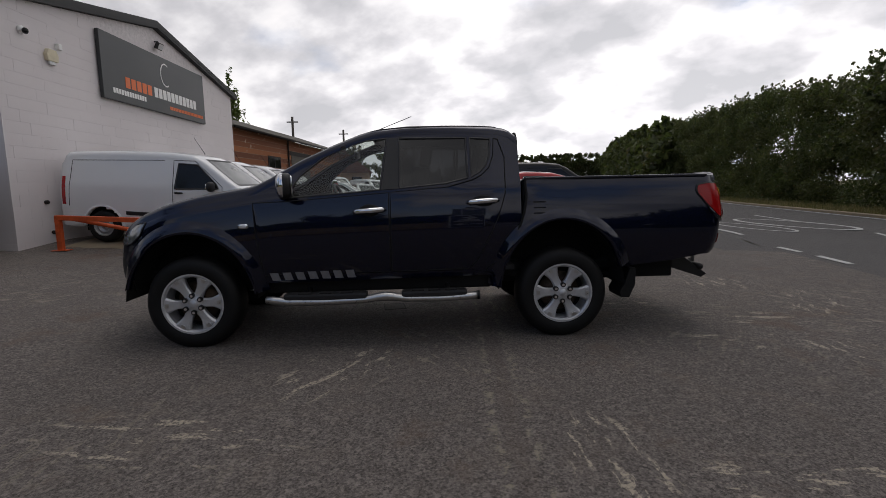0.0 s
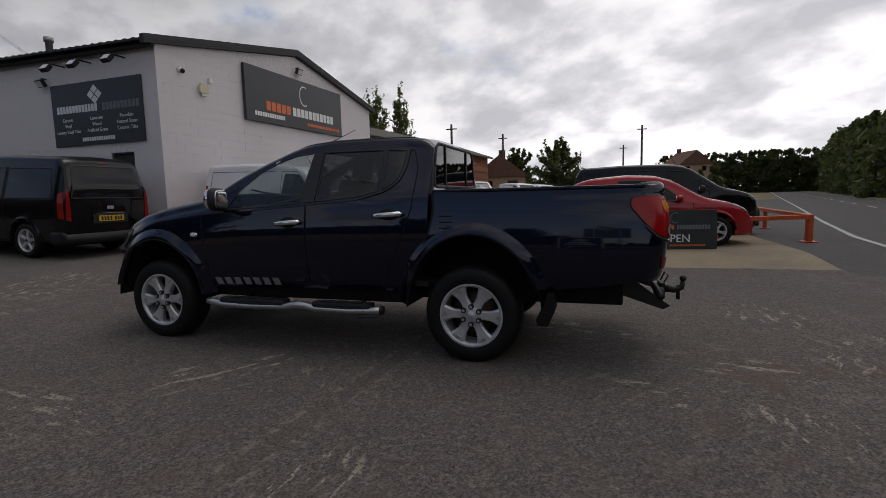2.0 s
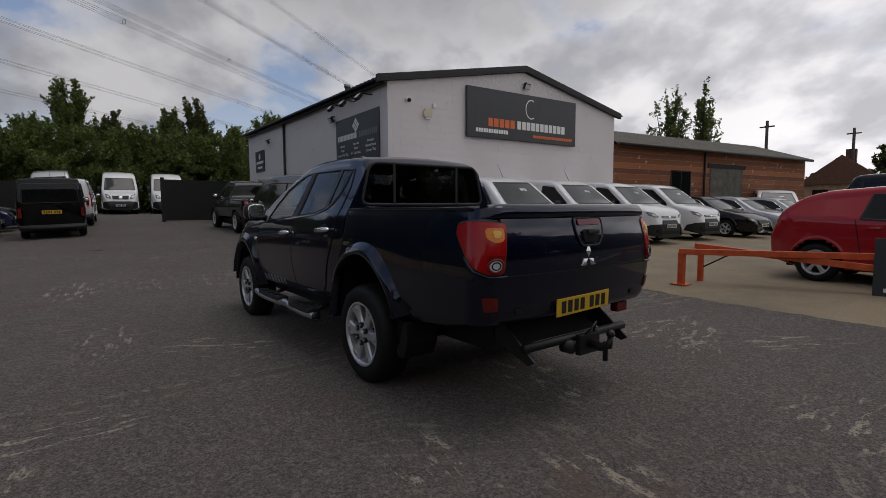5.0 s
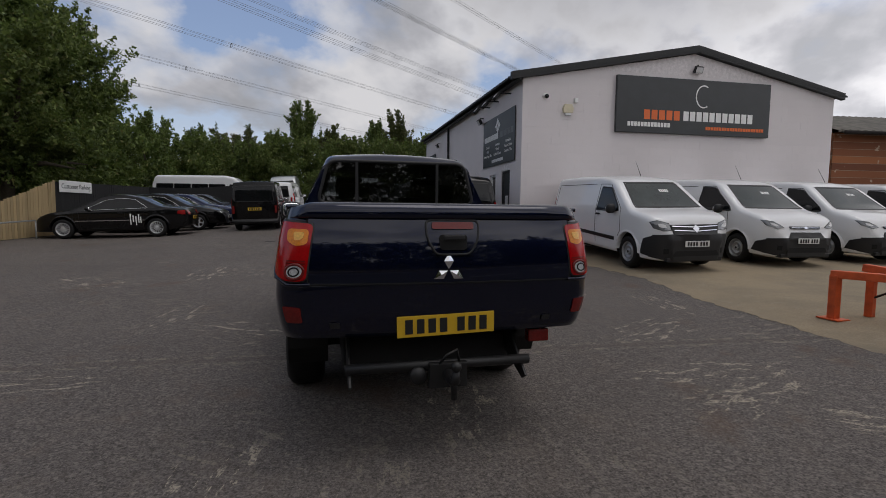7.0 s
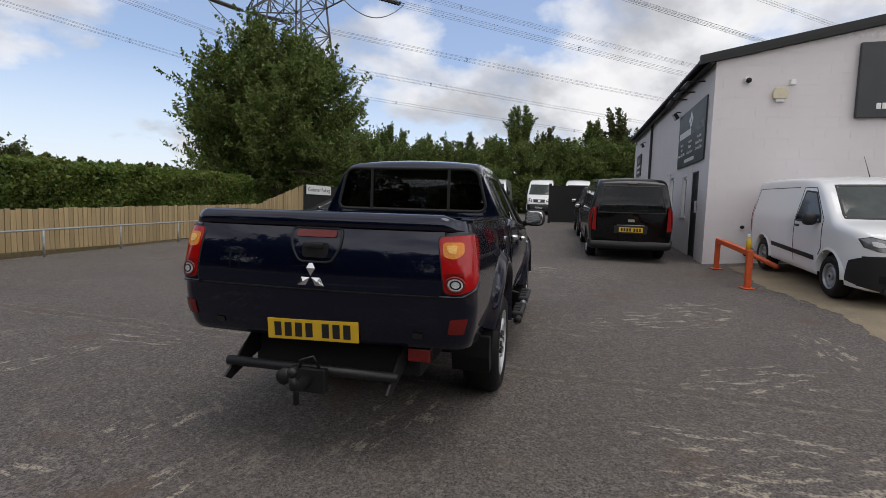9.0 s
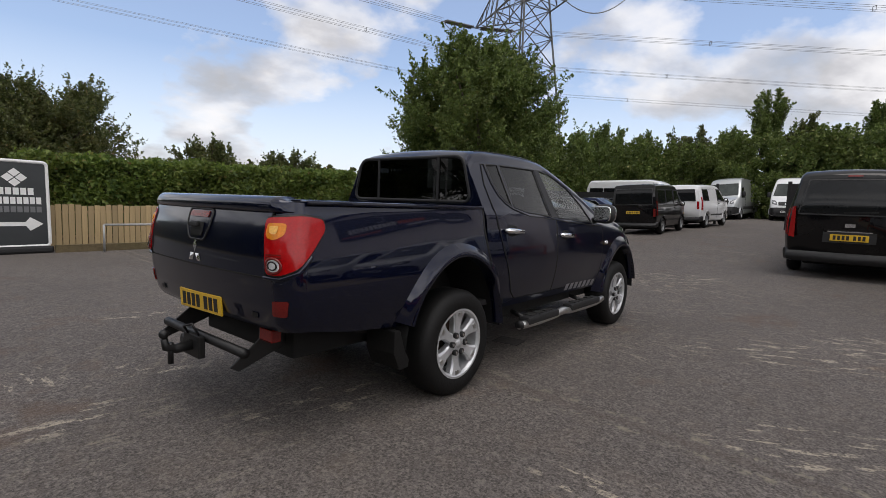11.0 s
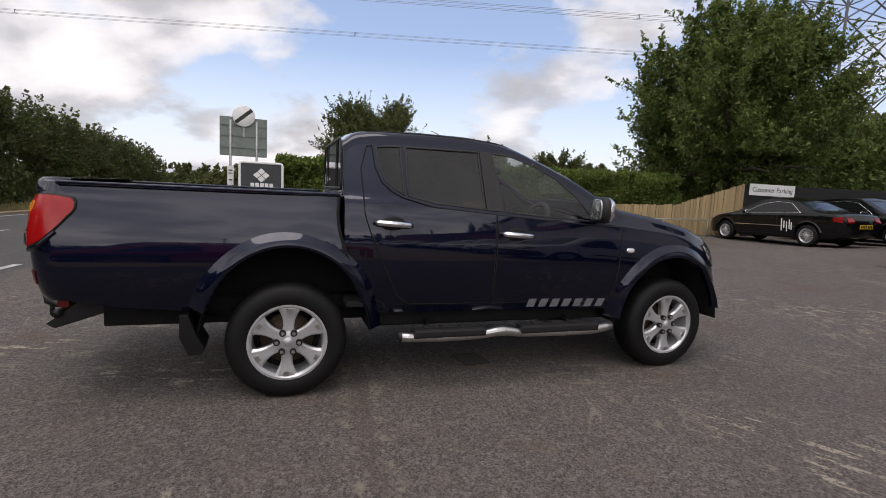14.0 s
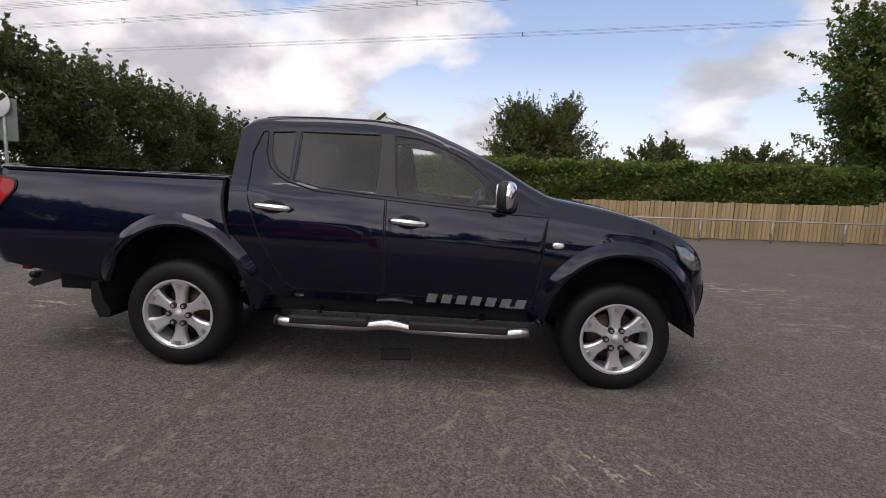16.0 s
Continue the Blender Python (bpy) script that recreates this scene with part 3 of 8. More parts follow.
NEAR = [(-80, -5.0), (-65, -2.4), (-25.6, 2.1), (-13, 3.95), (-9.5, 4.4), (-7, 4.8), (-4, 5.2), (-1, 5.75), (0.5, 6.35), (3.2, 6.98), (5.2, 7.3), (9, 7.95), (15, 9.5), (28, 13.1), (90, 30), (150, 46.5)]
FAR = [(-80, 0.5), (-65, 3.0), (-24, 7.8), (-12, 9.6), (-5, 10.7), (0, 11.7), (4.4, 12.6), (6.4, 13.1), (11.3, 14.5), (20, 17.0), (27, 19.2), (90, 37), (150, 53)]
APRON = [(-30, 5.2), (-8, 5.0), (-4.2, 4.8), (-2.4, 5.05), (-0.4, 4.72), (0.8, 4.58), (2.5, 4.40), (3.4, 4.36), (5.95, 4.42)]


def near(y):
    return interp(NEAR, y)


def far(y):
    return interp(FAR, y)


ys = [-80 + 2 * k for k in range(114)]
thing("road", "grey two-lane country road with worn asphalt", "road", kind="structure", data=sheet("road", lambda y: near(y) - 0.25, far, ys, M["road"], 0.0))
yy = [-10.9 + 0.5 * k for k in range(60) if -10.9 + 0.5 * k < 14]
yard = sheet("yard", lambda y: -45.0, lambda y: min(near(y) - 0.25, 5.95 if y > 4.0 else 99), yy, M["asphalt"], 0.004, 0.7)
thing("yard", "worn dark asphalt yard with pale scuffs and a patched trench", "yard", kind="structure", data=yard)
thing("pavement", "narrow asphalt strip beside the road edge", "pavement", kind="structure", data=sheet("pavement", lambda y: 5.95, lambda y: near(y) - 0.25, [3.0 + 0.9 * k for k in range(56)], M["road"], 0.002))
xs = [5.95 - 0.1 * k for k in range(126)]
verts, faces = [], []
for x in xs:
    e = interp(APRON, x) + 0.02 * math.sin(x * 3.1) + 0.025 * math.sin(x * 9.7) + 0.02 * math.sin(x * 23.0)
    for k in range(41):
        y = e + (46 - e) * (k / 40) ** 1.6
        verts.append((x, y, G(x, y) + 0.009))
faces = [(i * 41 + k, i * 41 + k + 1, (i + 1) * 41 + k + 1, (i + 1) * 41 + k) for i in range(len(xs) - 1) for k in range(40)]
thing("concrete_apron", "tan brushed concrete apron under the van row", "concrete yard", kind="structure", data=mesh_of("concrete_apron", verts, faces, M["concrete"], True))


def road_mark(x0, x1, y0, y1, label, follow=None):
    n2 = max(2, int(abs(y1 - y0) / 0.5))
    vs, fs = [], []
    for k in range(n2 + 1):
        y = y0 + (y1 - y0) * k / n2
        o = follow(y) if follow else 0.0
        for x in (x0 + o, x1 + o):
            vs.append((x, y, G(x, y) + 0.010))
    fs = [(2 * k, 2 * k + 1, 2 * k + 3, 2 * k + 2) for k in range(n2)]
    thing("road_marking", label, "road marking", kind="structure", data=mesh_of("road_marking", vs, fs, M["line"]))


road_mark(-0.06, 0.06, 5.6, 140, "worn white edge line along the road", near)
road_mark(-0.06, 0.06, -60, -8, "worn white edge line along the road", near)
for y0 in (-6.9, -4.6, -1.7, 0.45, 2.15, 3.5):
    road_mark(-0.06, 0.06, y0, y0 + 0.85, "worn white dash at the road edge", near)
mid = lambda y: (near(y) + far(y)) / 2 + 0.15
for k in range(-9, 20):
    road_mark(-0.05, 0.05, 6 * k + 2.4, 6 * k + 5.4, "white centre line dash", mid)
road_mark(-0.06, 0.06, -60, 140, "faded white line along the far road edge", lambda y: far(y) - 0.28)


def oval(cx, cy, rx, ry):
    vs, fs = [], []
    for k in range(36):
        a = 2 * math.pi * k / 36
        for r in (1.0, 0.82):
            x, y = cx + rx * r * math.cos(a), cy + ry * (r if r == 1 else 0.93) * math.sin(a)
            vs.append((x, y, G(x, y) + 0.010))
    fs = [(2 * k, 2 * k + 1, 2 * ((k + 1) % 36) + 1, 2 * ((k + 1) % 36)) for k in range(36)]
    thing("road_marking", "long white painted speed roundel on the asphalt", "road marking", kind="structure", data=mesh_of("road_marking", vs, fs, M["line"]))


oval(8.75, 7.3, 0.45, 1.5)
oval(10.2, 7.9, 0.75, 2.1)
oval(5.6, -17.0, 0.8, 2.6)
for name, lab, a, b2 in (("kerb", "low worn concrete kerb at the far side of the road", 0.0, 0.14),):
    vs, fs = [], []
    for i, y in enumerate(ys):
        x = far(y)
        z = G(x, y)
        vs += [(x + a, y, z - 0.05), (x + a, y, z + 0.07), (x + a + 0.03, y, z + 0.09), (x + b2, y, z + 0.09), (x + b2, y, z - 0.05)]
    for i in range(len(ys) - 1):
        fs += [(5 * i + k, 5 * i + k + 1, 5 * i + k + 6, 5 * i + k + 5) for k in range(4)]
    thing(name, lab, "kerb", kind="structure", data=mesh_of(name, vs, fs, M["concrete"]))
thing("verge", "dry earth and straw coloured grass verge", "verge", kind="structure", data=sheet("verge", lambda y: far(y) + 0.14, lambda y: far(y) + 7, ys, M["verge"], 0.05))
thing("verge", "dry grass verge below the road sign", "verge", kind="structure", data=sheet("verge", lambda y: near(y) - 4.2, lambda y: near(y) - 0.3, [-45 + k for k in range(34)], M["verge"], 0.02))

# ---- white workshop with a low gable ----
SW, SE = Vector((-7.05, 4.52, 0)), Vector((-6.58, 14.35, 0))
NW = Vector((-21.8, 5.0, 0))
GW = (SE - SW).length
EAVE, APEX, APEX_AT = 4.82, 5.78, 5.08
workshop = thing("workshop", "white painted blockwork workshop with a low black gabled roof", "building", kind="structure")


def gable_frame(off=0.0):
    """x along the gable wall, y out of it, z up."""
    d = (SE - SW).normalized()
    out = Vector((d.y, -d.x, 0))
    m = Matrix((d, out, (0, 0, 1))).transposed().to_4x4()
    return Matrix.Translation(SW + out * off) @ m


def side_frame(off=0.0):
    d = (NW - SW).normalized()
    out = Vector((-d.y, d.x, 0))
    m = Matrix((d, out, (0, 0, 1))).transposed().to_4x4()
    return Matrix.Translation(SW + out * off) @ m


GF, SF = gable_frame(), side_frame()
SL = (NW - SW).length


def wall_top(u):
    return EAVE + (APEX - EAVE) * (u / APEX_AT if u < APEX_AT else max(0.0, (GW - u) / (GW - APEX_AT)))


core = prism("gable_core", [(0.02, -0.6), (GW - 0.02, -0.6), (GW - 0.02, EAVE - 0.03), (APEX_AT, APEX - 0.03), (0.02, EAVE - 0.03)], -0.22, M["mortar"])
part("wall_core", core, workshop, GF @ Matrix.Translation((0, -0.008, 0)))
# long side wall with openings: door, windows
OPEN = [(0.88, 1.62, -0.5, 2.48), (2.2, 2.8, 1.35, 2.42), (4.0, 4.65, 1.45, 2.5), (5.7, 6.35, 1.45, 2.5), (9.3, 9.95, 1.6, 2.65), (12.0, 13.2, 1.65, 2.75)]


def side_top(u):
    return EAVE + 0.02 * u


cuts = sorted({0.0, SL} | {v for o in OPEN for v in o[:2]})
bm = bmesh.new()
for a, b2 in zip(cuts, cuts[1:]):
    o = [q for q in OPEN if q[0] <= a + 1e-6 and q[1] >= b2 - 1e-6]
    spans = [(-0.6, side_top(a))] if not o else [(-0.6, o[0][2]), (o[0][3], side_top(a))]
    for z0, z1 in spans:
        if z1 - z0 > 0.01:
            box_bm(bm, (max(a, 0.04), -0.234, z0), (b2, -0.008, z1))
part("wall_core", from_bm("side_core", bm, M["mortar"]), workshop, SF)
NE = SE + Vector((-SL + 0.6, 0.2, 0))
part("back_wall", box("back_wall", (0.3, -0.24, -0.6), ((NE - SE).length, -0.02, EAVE - 0.05), M["wall"]), workshop, Matrix.Translation(SE) @ pose(0, 0, 0, 0, 0, 180 - 1))
part("end_wall", box("end_wall", (0, 0, -0.6), (0.22, 9.8, EAVE + 0.25), M["wall"]), workshop, Matrix.Translation(NW))

# roof of corrugated sheets: two slopes
def roof_sheet(sign):
    vs, fs = [], []
    n1 = 120
    for k in range(n1 + 1):
        t = k / n1
        ridge = SW.lerp(SE, APEX_AT / GW) * (1 - t) + (NW + Vector((0.3, 5.0, 0))) * t
        eave = (SW if sign < 0 else SE) * (1 - t) + (NW if sign < 0 else NW + Vector((0.5, 9.8, 0))) * t
        lean = (eave - ridge).normalized() * 0.32
        fwd = (SW - NW).normalized() * (0.14 * (1 - t))
        up2 = 0.028 * (k % 2) + 0.25 * t
        for p, z in ((ridge, APEX + 0.08), (eave + lean, EAVE + 0.02)):
            vs.append((p.x + fwd.x, p.y + fwd.y, z + up2))
            vs.append((p.x + fwd.x, p.y + fwd.y, z + up2 - 0.05))
    for k in range(n1):
        a = 4 * k
        fs += [(a, a + 2, a + 6, a + 4), (a + 1, a + 5, a + 7, a + 3), (a + 2, a + 3, a + 7, a + 6)]
    fs.append((0, 1, 3, 2))
    return mesh_of("roof", vs, fs, M["roof"])


part("roof", roof_sheet(-1), workshop)
part("roof", roof_sheet(1), workshop)
for a, b2 in (((-0.35, EAVE - 0.02), (APEX_AT, APEX + 0.06)), ((APEX_AT, APEX + 0.06), (GW + 0.25, EAVE - 0.02))):
    poly = [(a[0], a[1] - 0.08), (b2[0], b2[1] - 0.08), (b2[0], b2[1] + 0.11), (a[0], a[1] + 0.11)]
    part("bargeboard", prism("bargeboard", poly, 0.13, M["roof"]), workshop, GF @ Matrix.Translation((0, 0.004, 0)))
part("gutter", tube("gutter", [SF @ Vector((-0.1, 0.12, EAVE - 0.08)), SF @ Vector((SL, 0.12, EAVE + 0.17))], 0.06, M["roof"]), workshop)
part("downpipe", tube("downpipe", [SF @ Vector((8.8, 0.07, 0.3)), SF @ Vector((8.8, 0.07, EAVE + 0.05))], 0.05, M["roof"]), workshop)
part("flue", lathe("flue", [(0.0, 0.0), (0.09, 0.0), (0.09, 0.62), (0.12, 0.62), (0.12, 0.74), (0.0, 0.74)], M["galv"], 16, "z"), workshop, SF @ pose(5.2, -1.2, EAVE + 0.35))
for (a, b2, z0, z1) in OPEN[:1]:
    d = part("door", box("door", (a + 0.05, -0.11, 0.15), (b2 - 0.05, -0.06, z1 - 0.05), M["door"], 0.008), workshop, SF, "black painted entrance door")
    part("frame", band("door_frame", [(a + 0.03, 0.15), (b2 - 0.03, 0.15), (b2 - 0.03, z1 - 0.03), (a + 0.03, z1 - 0.03)], lambda u, v, o: (u, -0.06 + o, v), 0.06, M["door"], 0.04), d)
    part("notice", box("notice", (a + 0.3, -0.058, 1.45), (a + 0.52, -0.052, 1.75), M["white_paint"]), d)
for a, b2, z0, z1 in OPEN[1:]:
    wn = part("window", box("sill", (a - 0.05, -0.1, z0 - 0.06), (b2 + 0.05, 0.05, z0), M["white_paint"], 0.008), workshop, SF, "white framed window with dark glass")
    part("frame", band("frame", [(a + 0.03, z0 + 0.03), (b2 - 0.03, z0 + 0.03), (b2 - 0.03, z1 - 0.03), (a + 0.03, z1 - 0.03)], lambda u, v, o: (u, -0.09 + o, v), 0.07, M["white_paint"], 0.04), wn)
    part("pane", box("pane", (a + 0.04, -0.1, z0 + 0.04), (b2 - 0.04, -0.09, z1 - 0.04), M["dark_glass"]), wn)

# ---- brick range behind ----
brick = thing("brick_workshop", "long low orange brick workshop with a grey sheet roof", "building", Matrix.Translation((-7.1, 15.1, 0)) @ pose(0, 0, 0, 0, 0, -6.6) @ Matrix.Translation((7.1, -15.1, 0)), kind="structure")
BX0, BX1, BY0, BY1 = -12.8, -7.1, 15.1, 31.0
part("wall", box("wall", (BX0, BY0, -0.4), (BX1, BY1, 3.88), M["brick"]), brick)
vs, fs = [], []
for k in range(121):
    y = BY0 - 0.2 + (BY1 - BY0 + 0.4) * k / 120
    o = 0.03 * (k % 2)
    vs += [(BX1 + 0.35, y, 3.90 + o), (BX1 + 0.35, y, 3.83 + o), ((BX0 + BX1) / 2, y, 5.0 + o), (BX0 - 0.4, y, 3.90 + o)]
for k in range(120):
    a = 4 * k
    fs += [(a, a + 4, a + 6, a + 2), (a + 2, a + 6, a + 7, a + 3), (a, a + 1, a + 5, a + 4)]
part("roof", mesh_of("roof", vs, fs, M["roof_grey"]), brick)
for y0, w0, z0, z1 in ((18.9, 1.35, 1.75, 2.9), (19.3, 0.75, 0.0, 1.6)):
    win = part("window", box("window", (BX1 - 0.02, y0, z0), (BX1 + 0.02, y0 + w0, z1), M["dark_glass"]), brick)
    for a, b2, c, d in ((y0 - 0.05, y0, z0, z1), (y0 + w0, y0 + w0 + 0.05, z0, z1), (y0 - 0.05, y0 + w0 + 0.05, z1, z1 + 0.06), (y0 + w0 / 2 - 0.025, y0 + w0 / 2 + 0.025, z0, z1)):
        part("window_frame", box("window_frame", (BX1 - 0.02, a, c), (BX1 + 0.035, b2, d), M["iron"]), win)
shut = part("shutter", box("shutter", (BX1 - 0.02, 21.8, -0.1), (BX1 + 0.02, 24.6, 3.15), M["roof_grey"]), brick, None, "grey roller shutter")
for k in range(21):
    part("slat", box("slat", (BX1 + 0.018, 21.82, 0.05 + 0.145 * k), (BX1 + 0.034, 24.58, 0.175 + 0.145 * k), M["roof_grey"]), shut)
part("lintel", box("lintel", (BX1 - 0.05, 21.6, 3.15), (BX1 + 0.05, 24.8, 3.36), M["iron"]), brick)
part("downpipe", tube("downpipe", [(BX1 + 0.06, 21.3, 0), (BX1 + 0.06, 21.3, 3.85)], 0.045, M["iron"], 8), brick)
part("gutter", tube("gutter", [(BX1 + 0.38, BY0, 3.84), (BX1 + 0.38, BY1, 3.84)], 0.06, M["iron"], 6), brick)


def house(x, y, w2, d2, h, turn, label):
    hs = thing("house", label, "house", pose(x, y, G(x, y), 0, 0, turn), "far houses")
    part("wall", box("wall", (-w2 / 2, -d2 / 2, -0.5), (w2 / 2, d2 / 2, h), M["render_wall"]), hs)
    part("roof", prism("roof", [(-w2 / 2 - 0.3, h - 0.1), (w2 / 2 + 0.3, h - 0.1), (0, h + w2 * 0.42)], d2 + 0.6, M["tile_roof"], Matrix.Translation((0, -d2 / 2 - 0.3, 0))), hs)
    part("chimney", box("chimney", (-0.4, d2 / 2 - 1.4, h), (0.3, d2 / 2 - 0.6, h + w2 * 0.42 + 0.9), M["tile_roof"], 0.03), hs)
    for k in (-1, 1):
        part("window", box("window", (k * w2 / 4 - 0.5, -d2 / 2 - 0.03, h - 1.6), (k * w2 / 4 + 0.5, -d2 / 2 + 0.02, h - 0.5), M["dark_glass"]), hs)


house(-7.5, 48, 5, 7, 2.7, 8, "low brown brick house with a clay tile roof")
house(23, 132, 8, 9, 7.2, 20, "distant house with a tall brick chimney behind the hedge")


# ---- vehicle bodies ----
def smooth_table(table, reach=0.06, step=0.02):
    xs = np.arange(table[0][0], table[-1][0] + 1e-9, step)
    ys2 = np.array([interp(table, x) for x in xs])
    k = max(1, int(reach / step))
    pad = np.concatenate([np.full(k, ys2[0]), ys2, np.full(k, ys2[-1])])
    out = np.convolve(pad, np.ones(2 * k + 1) / (2 * k + 1), "valid")
    vals, x0, last = out.tolist(), float(xs[0]), len(xs) - 1

    def look_up(x):
        t = min(max((x - x0) / step, 0.0), last - 1e-9)
        i = int(t)
        return vals[i] + (vals[i + 1] - vals[i]) * (t - i)

    return look_up


class Shell:
    """A body as a surface: x ahead, y to its left, z up. Tables along x give the top, the bottom, the half width and the belt line."""

    def __init__(self, top, bottom, width, belt, tumble=0.5, bulge=0.05, edge=0.07, crown=0.03, soft=0.06, swell=0.25):
        self.swell = swell
        self.t, self.b, self.w, self.k = smooth_table(top, soft), smooth_table(bottom, soft), smooth_table(width, soft), smooth_table(belt, 0.1)
        self.tumble, self.bulge, self.edge, self.crown = tumble, bulge, edge, crown
        self.x0, self.x1 = top[0][0], top[-1][0]

    def side(self, x, z):
        w2, k, b2 = self.w(x), self.k(x), self.b(x)
        if z > k:
            return w2 - self.tumble * (z - k) * min(1.0, 0.35 + (z - k) / 0.12)
        d = (k - z) / max(0.05, k - b2)
        return w2 - self.bulge * d * d + self.swell * self.bulge * math.sin(math.pi * min(1, d))

    def shoulder(self, x):
        t2, b2 = self.t(x), self.b(x)
        r = min(self.edge, 0.4 * (t2 - b2))
        z = t2 - r
        return z, r, max(0.04, self.side(x, z))

    def top(self, x, y):
        z, r, y1 = self.shoulder(x)
        flat = max(0.02, y1 - r)
        d = abs(y)
        if d <= flat:
            return z + r + self.crown * (1 - (d / flat) ** 2)
        return z + r * math.sqrt(max(0.0, 1 - min(1, (d - flat) / r) ** 2))

    def section(self, x, rows, roof):
        b2 = self.b(x)
        z1, r, y1 = self.shoulder(x)
        pts = [(0.0, b2), (max(0.02, self.side(x, b2) - 0.08), b2)]
        for k in range(rows + 1):
            z = b2 + 0.03 + (z1 - b2 - 0.03) * k / rows
            pts.append((max(0.03, self.side(x, z)), z))
        for k in range(1, 5):
            a = math.pi / 2 * k / 4
            pts.append((y1 - r * (1 - math.cos(a)), z1 + r * math.sin(a)))
        flat = max(0.02, y1 - r)
        for k in range(1, roof + 1):
            y = flat * (1 - k / roof)
            pts.append((y, self.top(x, y)))
        return pts

    def on_side(self, s, off=0.003):
        return lambda x, z, o=0.0: (x, s * (self.side(x, z) + off + o), z)

    def reach(self, y, z, ahead=True):
        """How far forward (or back) the body goes at that width and height."""
        x, d = (self.x1, -0.02) if ahead else (self.x0, 0.02)
        for _ in range(150):
            if z <= self.top(x, y) and abs(y) <= self.side(x, z) + 1e-6:
                break
            x += d
        lo, hi = x, x - d
        for _ in range(7):
            m2 = (lo + hi) / 2
            if z <= self.top(m2, y) and abs(y) <= self.side(m2, z) + 1e-6:
                lo = m2
            else:
                hi = m2
        return lo

    def on_front(self, off=0.006):
        return lambda y, z, o=0.0: (self.reach(y, z) + off + o, y, z)

    def on_rear(self, off=0.006):
        return lambda y, z, o=0.0: (self.reach(y, z, False) - off - o, y, z)

    def on_top(self, off=0.004):
        return lambda x, y, o=0.0: (x, y, self.top(x, y) + off + o)

    def build(self, name, material, cuts=(), wells=(), top_cuts=(), step=0.05, rows=24, roof=8, cap=(True, True)):
        n2 = max(2, int((self.x1 - self.x0) / step))
        xs = [self.x0 + (self.x1 - self.x0) * k / n2 for k in range(n2 + 1)]
        if step > 0.03:
            # close sections where the nose and tail curve away
            xs = sorted(set(xs) | {self.x1 - 0.02 * k for k in range(1, 13)} | {self.x0 + 0.04 * k for k in range(1, 4)})
            n2 = len(xs) - 1
        secs = [self.section(x, rows, roof) for x in xs]
        m = len(secs[0])
        verts, faces = [], []
        for x, sec in zip(xs, secs):
            verts += [(x, y, z) for y, z in sec] + [(x, -y, z) for y, z in sec]
        for i in range(n2):
            for k in range(m - 1):
                quad = [secs[i][k], secs[i + 1][k], secs[i + 1][k + 1], secs[i][k + 1]]
                cx, cy, cz = (xs[i] + xs[i + 1]) / 2, sum(q[0] for q in quad) / 4, sum(q[1] for q in quad) / 4
                if any(((cx - wx) / ax) ** 2 + ((cz - wz) / az) ** 2 < 1 for wx, wz, ax, az in wells) and k < rows + 3:
                    continue
                if 1 < k < rows + 4 and any(inside(p, cx, cz) for p in cuts):
                    continue
                if k >= rows + 5 and any(inside(p, cx, cy) for p in top_cuts):
                    continue
                for s in (0, 1):
                    a = i * 2 * m + s * m + k
                    b2 = a + 2 * m
                    faces.append((a, b2, b2 + 1, a + 1) if s == 0 else (a + 1, b2 + 1, b2, a))
        for end, i in ((0, 0), (1, n2)):
            if cap[end]:
                faces.append(tuple(i * 2 * m + k for k in range(m)) + tuple(i * 2 * m + m + k for k in reversed(range(1, m - 1))))
        return mesh_of(name, verts, faces, material, True)


WHEELS = {}


